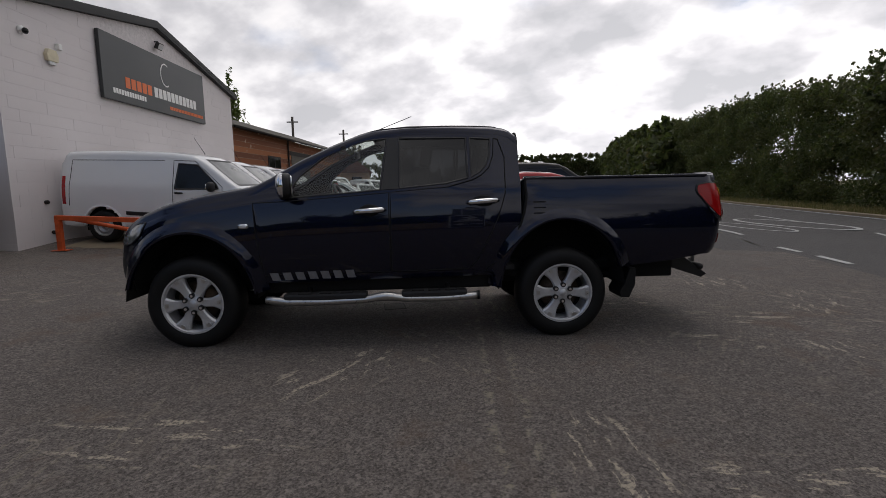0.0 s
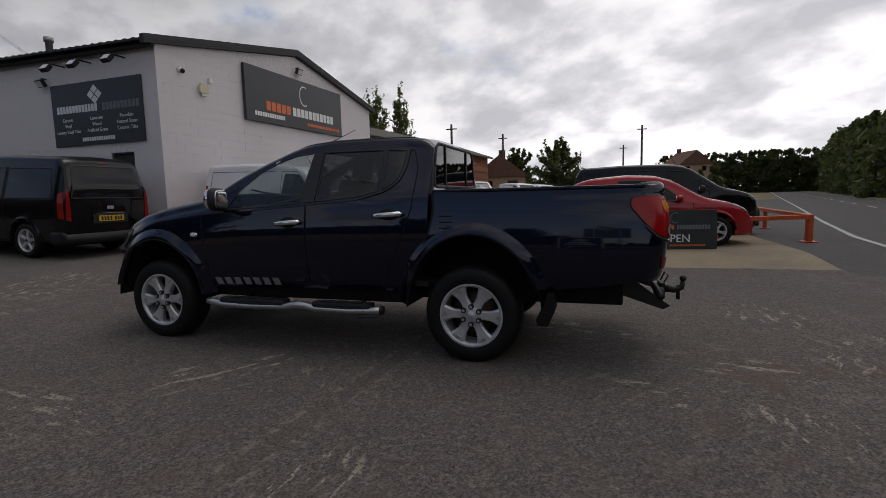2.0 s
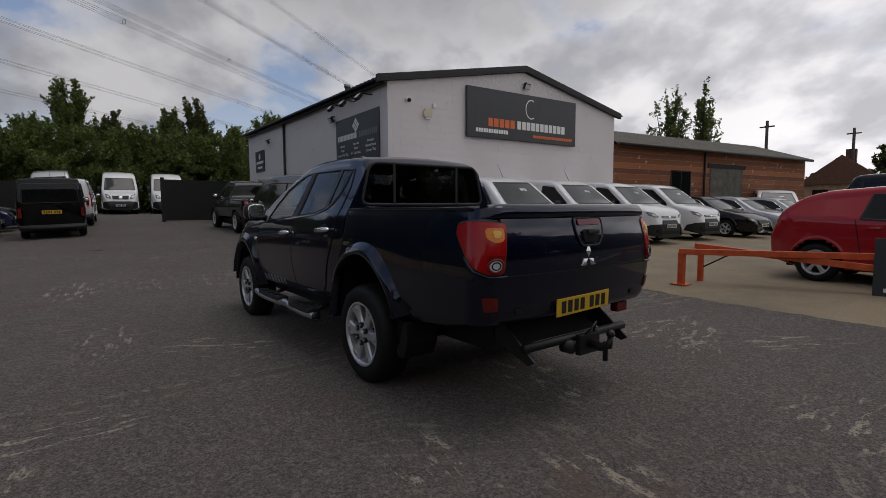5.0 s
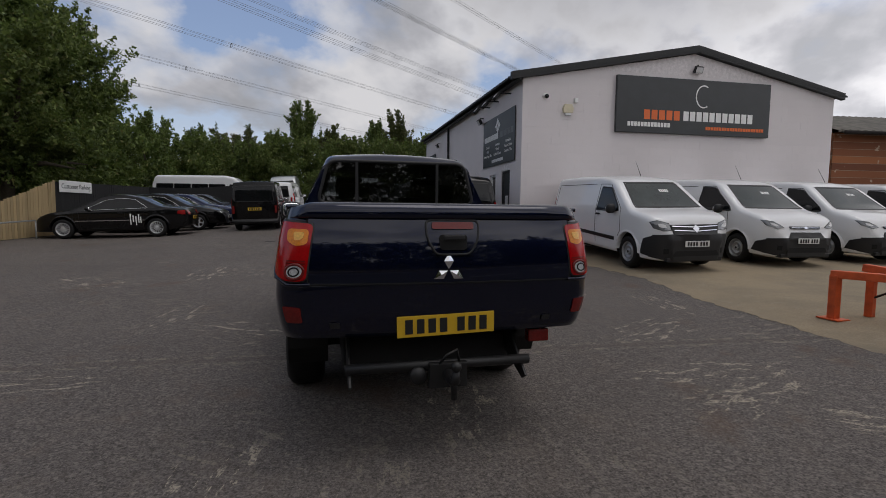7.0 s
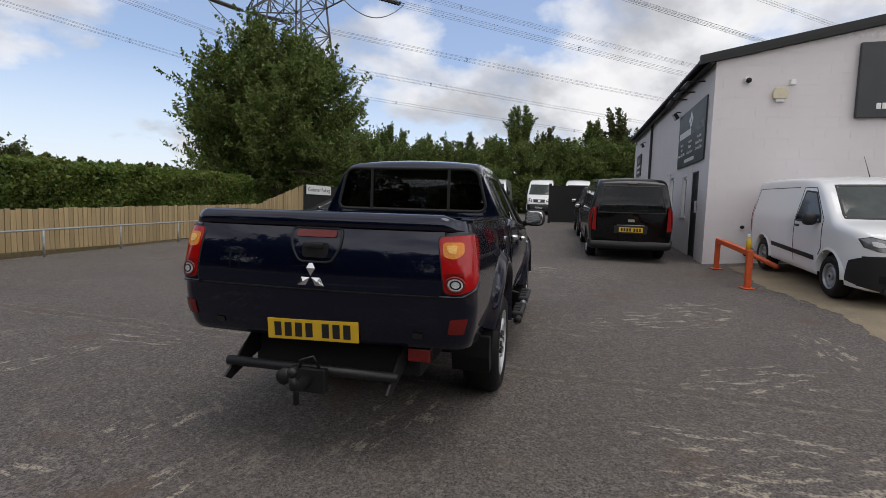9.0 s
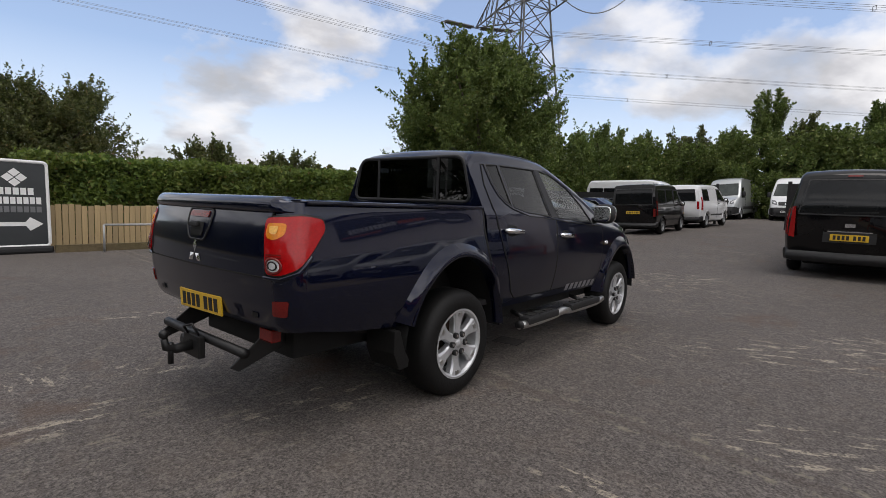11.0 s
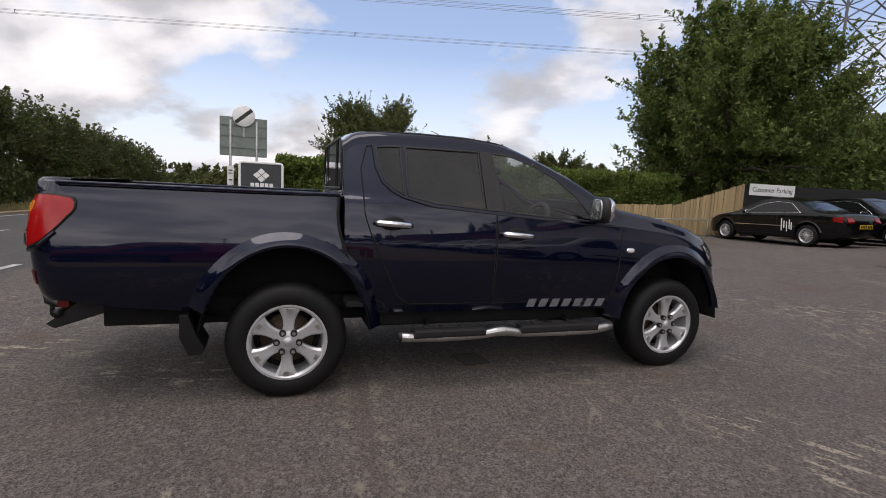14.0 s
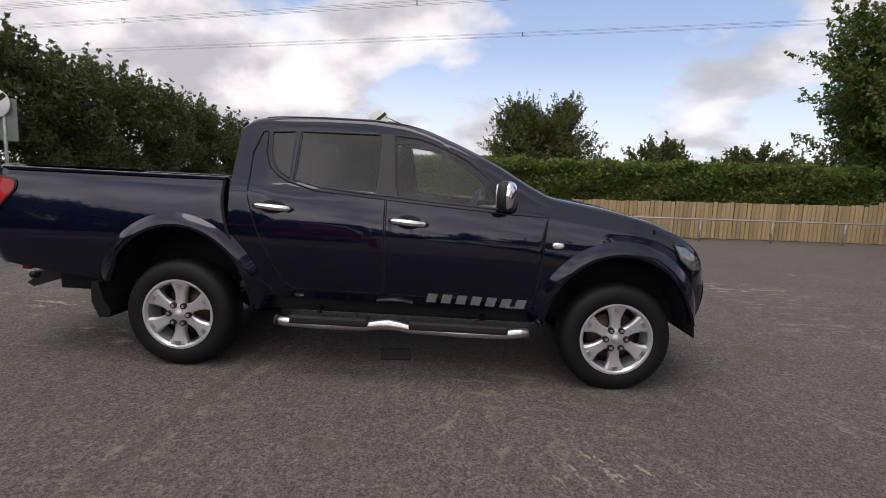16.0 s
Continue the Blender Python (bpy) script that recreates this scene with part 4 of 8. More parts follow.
def wheel_parts(kind, R, width):
    """Tyre and rim meshes for one kind of wheel, shared by all that use it. The outer face looks along +y."""
    key = (kind, R, width)
    if key in WHEELS:
        return WHEELS[key]
    rr, h = R * (0.64 if kind != "van" else 0.6), width / 2
    tyre = lathe("tyre", [(rr - 0.01, -h + 0.02), (rr + 0.012, -h + 0.004), (R * 0.86, -h - 0.006), (R * 0.955, -h + 0.018), (R, -h + 0.055), (R + 0.002, 0), (R, h - 0.055), (R * 0.955, h - 0.018), (R * 0.86, h + 0.006), (rr + 0.012, h - 0.004), (rr - 0.01, h - 0.02)], M["rubber"], 56 if kind == "hero" else 32)
    out = [("tyre", tyre, "")]
    bm = bmesh.new()

    def ring(profile, n2=40):
        base = []
        for r, a in profile:
            base.append([bm.verts.new((r * math.cos(2 * math.pi * k / n2), a, r * math.sin(2 * math.pi * k / n2))) for k in range(n2)])
        for u, v in zip(base, base[1:]):
            for k in range(n2):
                bm.faces.new((u[k], u[(k + 1) % n2], v[(k + 1) % n2], v[k]))

    ring([(rr - 0.005, h - 0.012), (rr + 0.006, h - 0.002), (rr - 0.008, h - 0.002), (rr - 0.022, h - 0.02), (rr - 0.03, 0.0), (rr - 0.03, -h + 0.03)])
    spokes = {"hero": 6, "alloy": 5, "multi": 14, "van": 0}[kind]
    face = h - 0.018
    ring([(0.0, face + 0.008), (rr * 0.2, face + 0.006), (rr * 0.31, face - 0.004), (rr * 0.33, face - 0.05)], 24)
    for s in range(spokes):
        a = 2 * math.pi * (s + 0.5 * (kind == "hero")) / spokes
        if kind == "hero":
            line = [(rr * 0.2, 0.040, 0.0), (rr * 0.42, 0.034, -0.006), (rr * 0.58, 0.037, -0.004), (rr * 0.72, 0.048, 0.0), (rr * 0.84, 0.062, 0.004), (rr * 0.93, 0.074, 0.006), (rr * 0.99, 0.084, 0.004)]
        elif kind == "alloy":
            line = [(rr * 0.2, 0.03, 0), (rr * 0.6, 0.026, 0), (rr * 0.98, 0.05, 0)]
        else:
            line = [(rr * 0.2, 0.012, 0), (rr * 0.98, 0.011, 0)]
        prev = None
        for r, half, dy in line:
            cur = []
            for side, depth in ((-1, 0.0), (-0.72, 0.012), (0.72, 0.012), (1, 0.0)):
                v = Vector((r, face + dy + depth - 0.012, side * half))
                cur.append(bm.verts.new(Matrix.Rotation(a, 3, "Y") @ v))
            low = [bm.verts.new(Matrix.Rotation(a, 3, "Y") @ Vector((r, face + dy - 0.055, side * half * 0.9))) for side in (-1, 1)]
            cur = [low[0], *cur, low[1]]
            if prev:
                for k in range(5):
                    bm.faces.new((prev[k], prev[k + 1], cur[k + 1], cur[k]))
            prev = cur
    if kind == "van":
        ring([(rr * 0.33, face - 0.03), (rr * 0.62, face - 0.005), (rr * 0.8, face - 0.03), (rr - 0.02, face - 0.03)], 32)
    rim = from_bm("rim", bm, M["steel_wheel" if kind == "van" else "alloy"], True)
    rim.set_sharp_from_angle(angle=0.5)
    out.append(("rim", rim, "six spoke silver alloy rim" if kind == "hero" else ""))
    out.append(("brake_disc", lathe("brake_disc", [(0.0, face - 0.10), (rr * 0.68, face - 0.10), (rr * 0.7, face - 0.12)], M["disc"], 32), "" ))
    out.append(("hub_back", lathe("hub_back", [(0.0, face - 0.135), (rr - 0.03, face - 0.135)], M["well"], 24), ""))
    if kind == "hero":
        for q in range(6):
            a = 2 * math.pi * (q + 1.0) / 6
            bm = bmesh.new()
            m = Matrix.Rotation(a, 4, "Y") @ Matrix.Translation((rr * 0.285, face + 0.006, 0)) @ Matrix.Rotation(radians(90), 4, "X")
            bmesh.ops.create_cone(bm, cap_ends=True, segments=6, radius1=0.0125, radius2=0.0125, depth=0.030, matrix=m)
            out.append(("wheel_nut", from_bm("wheel_nut", bm, M["chrome"]), ""))
            # solid black disc round the nut paints the shade of its pocket
            bm = bmesh.new()
            bmesh.ops.create_cone(bm, cap_ends=True, segments=16, radius1=0.021, radius2=0.021, depth=0.022, matrix=m)
            out.append(("nut_pocket", from_bm("nut_pocket", bm, M["tow"]), ""))
            bm = bmesh.new()
            box_bm(bm, (rr * 0.80, face - 0.01, -0.017), (rr * 0.91, face + 0.0105, 0.017))
            bmesh.ops.transform(bm, matrix=Matrix.Rotation(a - math.pi / 6, 4, "Y"), verts=bm.verts)
            out.append(("spoke_inset", from_bm("spoke_inset", bm, M["brushed"]), ""))
    if kind in ("hero", "alloy", "van"):
        out.append(("hub_cap", lathe("hub_cap", [(0.0, face + 0.016), (rr * 0.1, face + 0.014), (rr * 0.15, face + 0.004)], M["alloy" if kind == "hero" else "plastic"], 20), ""))
    WHEELS[key] = out
    return out


def add_wheel(parent, kind, R, width, x, y, z, turn=0.0):
    hub = part("wheel", None, parent, pose(x, y, z, 0, turn, 0 if y > 0 else 180))
    for name, me, lab in wheel_parts(kind, R, width):
        part(name, me, hub, None, lab)
    return hub


def arch_band(name, x, z, ax, az, ax2, az2, surf, s, proud, material, a0=-18, a1=198, lip=0.10):
    """A wheel arch lip between two ovals, standing proud of the side."""
    vs, fs = [], []
    n2 = 36
    for k in range(n2 + 1):
        a = radians(a0 + (a1 - a0) * k / n2)
        c, d = math.cos(a), math.sin(a)
        at = lambda f: (x + (ax * (1 - f) + ax2 * f) * c, z + (az * (1 - f) + az2 * f) * d)
        p = at(0)
        y_in = max(surf.side(*p), surf.side(x, z + az)) + proud
        vs += [(p[0], s * (y_in - lip), p[1]), (p[0], s * (y_in - 0.006), p[1])]
        for f, up in ((0.04, 1.0), (0.25, 0.94), (0.5, 0.70), (0.75, 0.32), (1.0, -0.05)):
            q = at(f)
            vs.append((q[0], s * (surf.side(*q) * (1 - 0.5 * (1 - f)) + 0.5 * (1 - f) * (y_in - proud) + proud * up), q[1]))
    for k in range(n2):
        fs += [(7 * k + j, 7 * k + j + 1, 7 * k + j + 8, 7 * k + j + 7) for j in range(6)]
    return mesh_of(name, vs, fs, material, True)


def well_mesh(x, z, ax, az, y0, y1, s):
    """The dark liner inside a wheel arch."""
    vs, fs = [], []
    n2 = 20
    for k in range(n2 + 1):
        a = radians(4 + 172 * k / n2)
        px, pz = x + ax * math.cos(a), z + az * math.sin(a)
        vs += [(px, s * y0, pz), (px, s * y1, pz)]
    c = len(vs)
    vs.append((x, s * y1, z))
    for k in range(n2):
        fs += [(2 * k, 2 * k + 1, 2 * k + 3, 2 * k + 2), (2 * k + 1, c, 2 * k + 3)]
    return mesh_of("wheel_well", vs, fs, M["well"])


def number_plate(parent, m, yellow, tag="number_plate", w2=0.52, h=0.111):
    """Faces along -y of m. The characters are plain bars."""
    p = part(tag, box(tag, (-w2 / 2, -0.006, -h / 2), (w2 / 2, 0.004, h / 2), M["plate_y" if yellow else "plate_w"], 0.003), parent, m, "yellow rear number plate" if yellow else "white front number plate")
    key = f"character {w2:g}"
    me = bpy.data.meshes.get(key) or box(key, (-w2 * 0.038, -0.0085, -h * 0.34), (w2 * 0.038, -0.006, h * 0.34), M["ink"])
    for k in (-3, -2, -1, 0, 1.55, 2.55, 3.55):
        part("character", me, p, pose((k - 0.28) * w2 / 8.6, 0, 0))
    return p


def round_poly(pts, r=0.05, n2=4):
    """Rounds the corners of an outline."""
    out = []
    m = len(pts)
    for i in range(m):
        p, a, b2 = Vector(pts[i]), Vector(pts[i - 1]), Vector(pts[(i + 1) % m])
        u, v = (a - p), (b2 - p)
        k = min(r, u.length * 0.45, v.length * 0.45)
        s, e = p + u.normalized() * k, p + v.normalized() * k
        for j in range(n2 + 1):
            t = j / n2
            q = s * (1 - t) ** 2 + p * 2 * t * (1 - t) + e * t * t
            out.append((q.x, q.y))
    return out


def mirror_outline(poly):
    return [(-a, b2) for a, b2 in reversed(poly)]


def ellipsoid(name, size, material, power=2.6, n2=20):
    """A rounded block (superellipsoid) of that half size."""
    vs, fs = [], []

    def sp(v):
        return math.copysign(abs(v) ** (2 / power), v)

    for i in range(n2 // 2 + 1):
        th = -math.pi / 2 + math.pi * i / (n2 // 2)
        for k in range(n2):
            ph = 2 * math.pi * k / n2
            vs.append((size[0] * sp(math.cos(th)) * sp(math.cos(ph)), size[1] * sp(math.cos(th)) * sp(math.sin(ph)), size[2] * sp(math.sin(th))))
    for i in range(n2 // 2):
        for k in range(n2):
            fs.append((i * n2 + k, i * n2 + (k + 1) % n2, (i + 1) * n2 + (k + 1) % n2, (i + 1) * n2 + k))
    return mesh_of(name, vs, fs, material, True)


# ---- the dark blue pickup truck; built facing +x, then turned ----
def build_truck():
    truck = thing("pickup_truck", "dark blue metallic double cab pickup truck parked on asphalt", "pickup truck", pose(0, 0, 0, 0, 0, 180))
    cab = Shell(
        top=[(-1.16, 1.665), (-1.14, 1.705), (-1.09, 1.745), (-0.95, 1.768), (-0.6, 1.783), (-0.25, 1.782), (0.0, 1.755), (0.15, 1.712), (0.4, 1.61), (0.63, 1.505), (0.85, 1.375), (1.0, 1.298), (1.15, 1.275), (1.4, 1.235), (1.7, 1.165), (1.90, 1.085), (2.04, 1.0), (2.14, 0.9), (2.2, 0.78), (2.23, 0.7)],
        bottom=[(-1.16, 0.52), (0.9, 0.5), (1.1, 0.46), (1.95, 0.42), (2.23, 0.45)],
        width=[(-1.16, 0.812), (-0.9, 0.832), (-0.3, 0.842), (0.7, 0.842), (1.3, 0.850), (1.7, 0.850), (1.88, 0.828), (2.02, 0.765), (2.13, 0.65), (2.21, 0.45), (2.23, 0.42)],
        belt=[(-1.16, 1.24), (-0.2, 1.215), (0.7, 1.175), (1.0, 1.14), (1.6, 1.06), (2.23, 0.8)],
        tumble=0.49, bulge=0.045, edge=0.075, crown=0.025, soft=0.05, swell=0.85)
    q_win = [(-0.935, 1.655), (-0.922, 1.52), (-0.885, 1.43), (-0.83, 1.375), (-0.76, 1.338), (-0.765, 1.668)]
    r_win = [(-0.73, 1.668), (-0.73, 1.33), (-0.55, 1.29), (-0.175, 1.258), (-0.175, 1.672)]
    f_win = [(-0.075, 1.672), (-0.02, 1.248), (0.30, 1.225), (0.715, 1.2), (0.72, 1.235), (0.62, 1.375), (0.45, 1.515), (0.28, 1.6), (0.10, 1.655)]
    wells = [(1.5, 0.365, 0.51, 0.60), (-1.5, 0.365, 0.52, 0.62)]
    screen = [(0.10, -0.2), (0.97, -0.2), (0.97, 0.66), (0.10, 0.52)]
    part("cab_body", cab.build("cab_body", M["paint"], [q_win, r_win, f_win], wells, [screen], 0.02, 60, 14, (False, True)), truck, None, "dark blue metallic cab and bonnet")

    # back wall of the cab with its three pane window
    hole = round_poly([(-0.665, 1.355), (0.665, 1.355), (0.575, 1.705), (-0.575, 1.705)], 0.08)
    sec = cab.section(-1.16, 60, 14)
    line = [p for p in sec if p[1] > 1.0]
    line = [(line[0][0], 1.0)] + line
    full = [(y, z) for y, z in line] + [(-y, z) for y, z in reversed(line[:-1])]
    c = Vector((0, 1.5))

    def ray_hit(poly, a):
        d = Vector((math.cos(a), math.sin(a)))
        best = 0.3
        for p, q in zip(poly, poly[1:] + poly[:1]):
            p, q = Vector(p) - c, Vector(q) - c
            den = d.x * (q.y - p.y) - d.y * (q.x - p.x)
            if abs(den) < 1e-9:
                continue
            t = (p.x * (q.y - p.y) - p.y * (q.x - p.x)) / den
            u = (p.x * d.y - p.y * d.x) / den
            if t > 0 and -1e-6 <= u <= 1 + 1e-6:
                best = max(best, t) if best != 0.3 else t
        return c + d * best

    vs, fs, n2 = [], [], 120
    for k in range(n2):
        a = 2 * math.pi * k / n2
        o, i = ray_hit(full, a), ray_hit(hole, a)
        vs += [(-1.16, o.x, o.y), (-1.168, (o.x + i.x * 3) / 4, (o.y + i.y * 3) / 4), (-1.16, i.x, i.y)]
    for k in range(n2):
        j = (k + 1) % n2
        fs += [(3 * k, 3 * j, 3 * j + 1, 3 * k + 1), (3 * k + 1, 3 * j + 1, 3 * j + 2, 3 * k + 2)]
    part("cab_back", mesh_of("cab_back", vs, fs, M["paint"], True), truck)
    back = lambda y, z, o=0.0: (-1.164 - o, y, z)
    rw = part("rear_window", patch("rear_window", hole, back, M["privacy"], 24, 4), truck, None, "dark tinted sliding rear window")
    part("seal", band("seal", hole, back, 0.028, M["plastic"], 0.008), rw)
    for y in (-0.335, 0.345):
        part("divider", box("divider", (-1.174, y - 0.012, 1.36), (-1.166, y + 0.012, 1.70), M["plastic"]), rw)

    for s in (1, -1):
        on = cab.on_side(s, 0.0)
        for nm, poly, mat, lab in (("quarter_window", q_win, "privacy", "dark tinted fixed quarter window"), ("rear_door_window", r_win, "privacy", "dark tinted rear door window"), ("front_door_window", f_win, "glass", "clear front door window")):
            g = part(nm, patch(nm, poly, cab.on_side(s, -0.006), M[mat], 14, 6), truck, None, lab)
            part("seal", band("seal", poly, cab.on_side(s, -0.003), 0.016, M["plastic"], 0.005), g)
        part("pillar_trim", patch("pillar_trim", [(-0.165, 1.675), (-0.165, 1.255), (-0.03, 1.25), (-0.085, 1.675)], cab.on_side(s, 0.005), M["plastic"], 4, 5, 0.004), truck, None, "black door pillar trim")
        # doors: panels that stand a little proud, with their seams
        f_door = [(-0.088, 0.585), (0.925, 0.585), (0.955, 0.8), (0.985, 1.165), (0.73, 1.172), (0.3, 1.2), (-0.03, 1.222), (-0.088, 1.226)]
        r_door = [(-0.102, 0.585), (-0.72, 0.59), (-0.80, 0.66), (-0.965, 1.0), (-1.03, 1.2), (-1.045, 1.5), (-1.0, 1.655), (-0.965, 1.66), (-0.95, 1.515), (-0.91, 1.415), (-0.845, 1.355), (-0.77, 1.318), (-0.56, 1.262), (-0.102, 1.228)]
        for nm, poly, hx in (("front_door", f_door, -0.065), ("rear_door", r_door, -0.845)):
            if nm == "front_door":
                d = part(nm, patch(nm, poly, cab.on_side(s, 0.006), M["paint"], 30, 16, 0.010), truck)
            else:
                # the rear door wraps up behind its window, so it is laid in two fields of one mesh
                low = [(-0.102, 0.585), (-0.72, 0.59), (-0.80, 0.66), (-0.93, 0.93), (-1.0, 1.11), (-1.035, 1.24), (-0.78, 1.30), (-0.56, 1.257), (-0.102, 1.228)]
                d = part(nm, patch(nm, low, cab.on_side(s, 0.006), M["paint"], 30, 16, 0.010), truck)
            part("seam", band("seam", poly, cab.on_side(s, 0.002), 0.009, M["well"], 0.0042), d)
            hz = 1.085 if nm == "front_door" else 1.14
            hx0 = 0.065 if nm == "front_door" else -0.845
            y0 = cab.side(hx0, hz)
            # no hollow here: a dark oval stands for the shade behind the handle
            rec = ellipsoid("recess_shade", (0.088, 0.012, 0.052), M["rubber"], 2.0)
            part("handle_recess", rec, d, pose(hx0, s * (y0 + 0.004), hz))
            bar = tube("handle", [(hx0 - 0.125, s * (y0 + 0.012), hz + 0.008), (hx0 - 0.10, s * (y0 + 0.034), hz + 0.008), (hx0, s * (y0 + 0.042), hz + 0.003), (hx0 + 0.10, s * (y0 + 0.034), hz - 0.004), (hx0 + 0.125, s * (y0 + 0.012), hz - 0.006)], [0.015, 0.022, 0.022, 0.022, 0.015], M["chrome"], 12)
            part("handle", bar, d, None, "chrome door handle")
        part("sill", patch("sill", [(-1.0, 0.53), (0.93, 0.515), (0.925, 0.578), (-0.75, 0.578)], cab.on_side(s, 0.004), M["paint"], 12, 2, 0.01), truck, None, "dark blue sill panel")
        # dark box added below the sill to stand for the shaded underbody gap
        part("rocker", box("rocker", (-0.93, 0.50, 0.405), (0.97, 0.70, 0.535), M["rubber"], 0.02, Matrix.Diagonal((1, s, 1, 1))), truck)
        # the silver lettering on the door, as plain slanted bars
        let = part("door_lettering", None, truck, None, "silver grey slanted lettering decal on the door")
        x0, x1 = (0.20, 0.905)
        for k in range(7):
            a = x0 + (x1 - x0) * k / 7
            b2 = x0 + (x1 - x0) * (k + 1) / 7 - 0.016
            z0 = 0.545 - 0.012 * (k / 7)
            lean = 0.02
            sgn = 1 if s < 0 else -1
            for t0, t1, u0, u1 in ((0.0, 0.78, 0, 0.8),):
                p, q = a + (b2 - a) * t0, a + (b2 - a) * t1
                za, zb = z0 + 0.082 * u0, z0 + 0.082 * u1
                poly = [(p + lean * u0, za), (q + lean * u0, za), (q + lean * u1, zb), (p + lean * u1, zb)]
                part("stroke", patch("stroke", poly, cab.on_side(s, 0.0085), M["decal"], 2, 1), let)
        # front wing details
        ind = part("side_indicator", ellipsoid("side_indicator", (0.042, 0.012, 0.022), M["chrome"], 2.4), truck, pose(1.06, s * (cab.side(1.06, 0.985) + 0.002), 0.985), "chrome rimmed side indicator")
        part("indicator_lens", ellipsoid("indicator_lens", (0.03, 0.008, 0.014), M["clear"], 2.2), ind, pose(0, s * 0.007, 0))
        hl = [(1.84, 1.03), (1.88, 0.93), (1.97, 0.86), (2.08, 0.85), (2.06, 0.93), (1.97, 1.01)]
        h = part("headlamp", patch("headlamp", hl, cab.on_side(s, 0.006), M["head_lens"], 12, 5, 0.02), truck, None, "clear swept back headlamp")
        part("seal", band("seal", hl, cab.on_side(s, 0.004), 0.012, M["plastic"], 0.006), h)
        part("bumper_insert", patch("bumper_insert", [(1.98, 0.48), (2.15, 0.48), (2.15, 0.74), (2.06, 0.76), (2.0, 0.66)], cab.on_side(s, 0.005), M["plastic"], 5, 4, 0.01), truck)
        part("front_arch", arch_band("front_arch", 1.5, 0.365, 0.51, 0.57, 0.605, 0.675, cab, s, 0.034, M["paint"], 14, 172), truck, None, "flared dark blue wheel arch")
        part("wheel_well", well_mesh(1.5, 0.365, 0.52, 0.585, 0.86, 0.42, s), truck)
        # mirror
        mi = part("door_mirror", ellipsoid("door_mirror", (0.055, 0.115, 0.095), M["chrome"], 2.7), truck, pose(0.70, s * 0.985, 1.295, 0, 0, s * 12), "chrome capped door mirror")
        part("mirror_glass", ellipsoid("mirror_glass", (0.008, 0.098, 0.078), M["mirror"], 4.0), mi, pose(-0.064, 0, 0))
        part("mirror_housing", ellipsoid("mirror_housing", (0.045, 0.118, 0.098), M["plastic"], 3.0), mi, pose(-0.022, 0, 0))
        part("mirror_arm", tube("mirror_arm", [(0.02, -s * 0.08, -0.05), (0.01, -s * 0.15, -0.075)], 0.035, M["plastic"], 10), mi)
        # side step: bright tube that dips under two black treads
        pts = [(0.90, 0.40), (0.84, 0.395), (0.72, 0.378), (0.45, 0.372), (0.12, 0.380), (0.02, 0.398), (-0.04, 0.403), (-0.1, 0.398), (-0.2, 0.38), (-0.5, 0.374), (-0.72, 0.385), (-0.80, 0.392)]
        st = part("side_step", tube("side_step", [(x, s * 0.925, z) for x, z in pts], [0.028, 0.033, 0.032, 0.029, 0.029, 0.034, 0.038, 0.034, 0.029, 0.029, 0.032, 0.033], M["brushed"], 14), truck, None, "brushed steel side step tube")
        for a, b2 in ((0.1, 0.76), (-0.70, -0.17)):
            part("tread", box("tread", (a, -0.06, -0.012), (b2, 0.045, 0.050), M["plastic"], 0.018, pose(0, s * 0.905, 0.392)), st)
            for k in range(3):
                x = a + (b2 - a) * (0.25 + 0.25 * k)
                part("grip", box("grip", (x - 0.05, -0.03, 0.048), (x + 0.05, 0.04, 0.056), M["well"], 0.003, pose(0, s * 0.905, 0.392)), st)
        for x in (0.6, -0.55):
            part("bracket", tube("bracket", [(x, s * 0.9, 0.38), (x, s * 0.6, 0.46)], 0.022, M["tow"], 6), st)
        part("end_cap", lathe("end_cap", [(0.0, 0.0), (0.037, 0.0), (0.038, -0.02)], M["plastic"], 14), st, pose(-0.802, s * 0.925, 0.392, 0, 0, 90))

    # bonnet shut line and grille
    part("bonnet_seam", band("bonnet_seam", [(1.0, 0.64), (1.5, 0.70), (1.85, 0.66), (2.02, 0.5)], cab.on_top(0.001), 0.008, M["well"], 0.002, False), truck)
    part("bonnet_seam", band("bonnet_seam", [(1.0, -0.64), (1.5, -0.70), (1.85, -0.66), (2.02, -0.5)], cab.on_top(0.001), 0.008, M["well"], 0.002, False), truck)
    part("grille", box("grille", (2.19, -0.33, 0.5), (2.245, 0.33, 0.72), M["plastic"], 0.02), truck)
    sc = part("windscreen", patch("windscreen", [(0.10, -0.52), (0.97, -0.66), (0.97, 0.66), (0.10, 0.52)], cab.on_top(-0.004), M["glass"], 18, 16), truck, None, "clear raked windscreen")
    part("seal", band("seal", [(0.10, -0.52), (0.97, -0.66), (0.97, 0.66), (0.10, 0.52)], cab.on_top(-0.003), 0.035, M["plastic"], 0.008), sc)
    part("wiper", tube("wiper", [(0.99, -0.5, 1.325), (0.95, 0.0, 1.36), (0.9, 0.25, 1.385)], 0.009, M["plastic"], 6), truck)
    part("aerial", tube("aerial", [(0.06, 0.25, 1.74), (0.02, 0.25, 1.785), (-0.28, 0.25, 1.90)], [0.012, 0.004, 0.003], M["plastic"], 6), truck, None, "thin raked roof aerial")
    for s in (1, -1):
        part("roof_gutter", band("roof_gutter", [(-1.0, s * 0.55), (-0.3, s * 0.575), (0.1, s * 0.56)], cab.on_top(0.0), 0.014, M["well"], 0.003, False), truck)

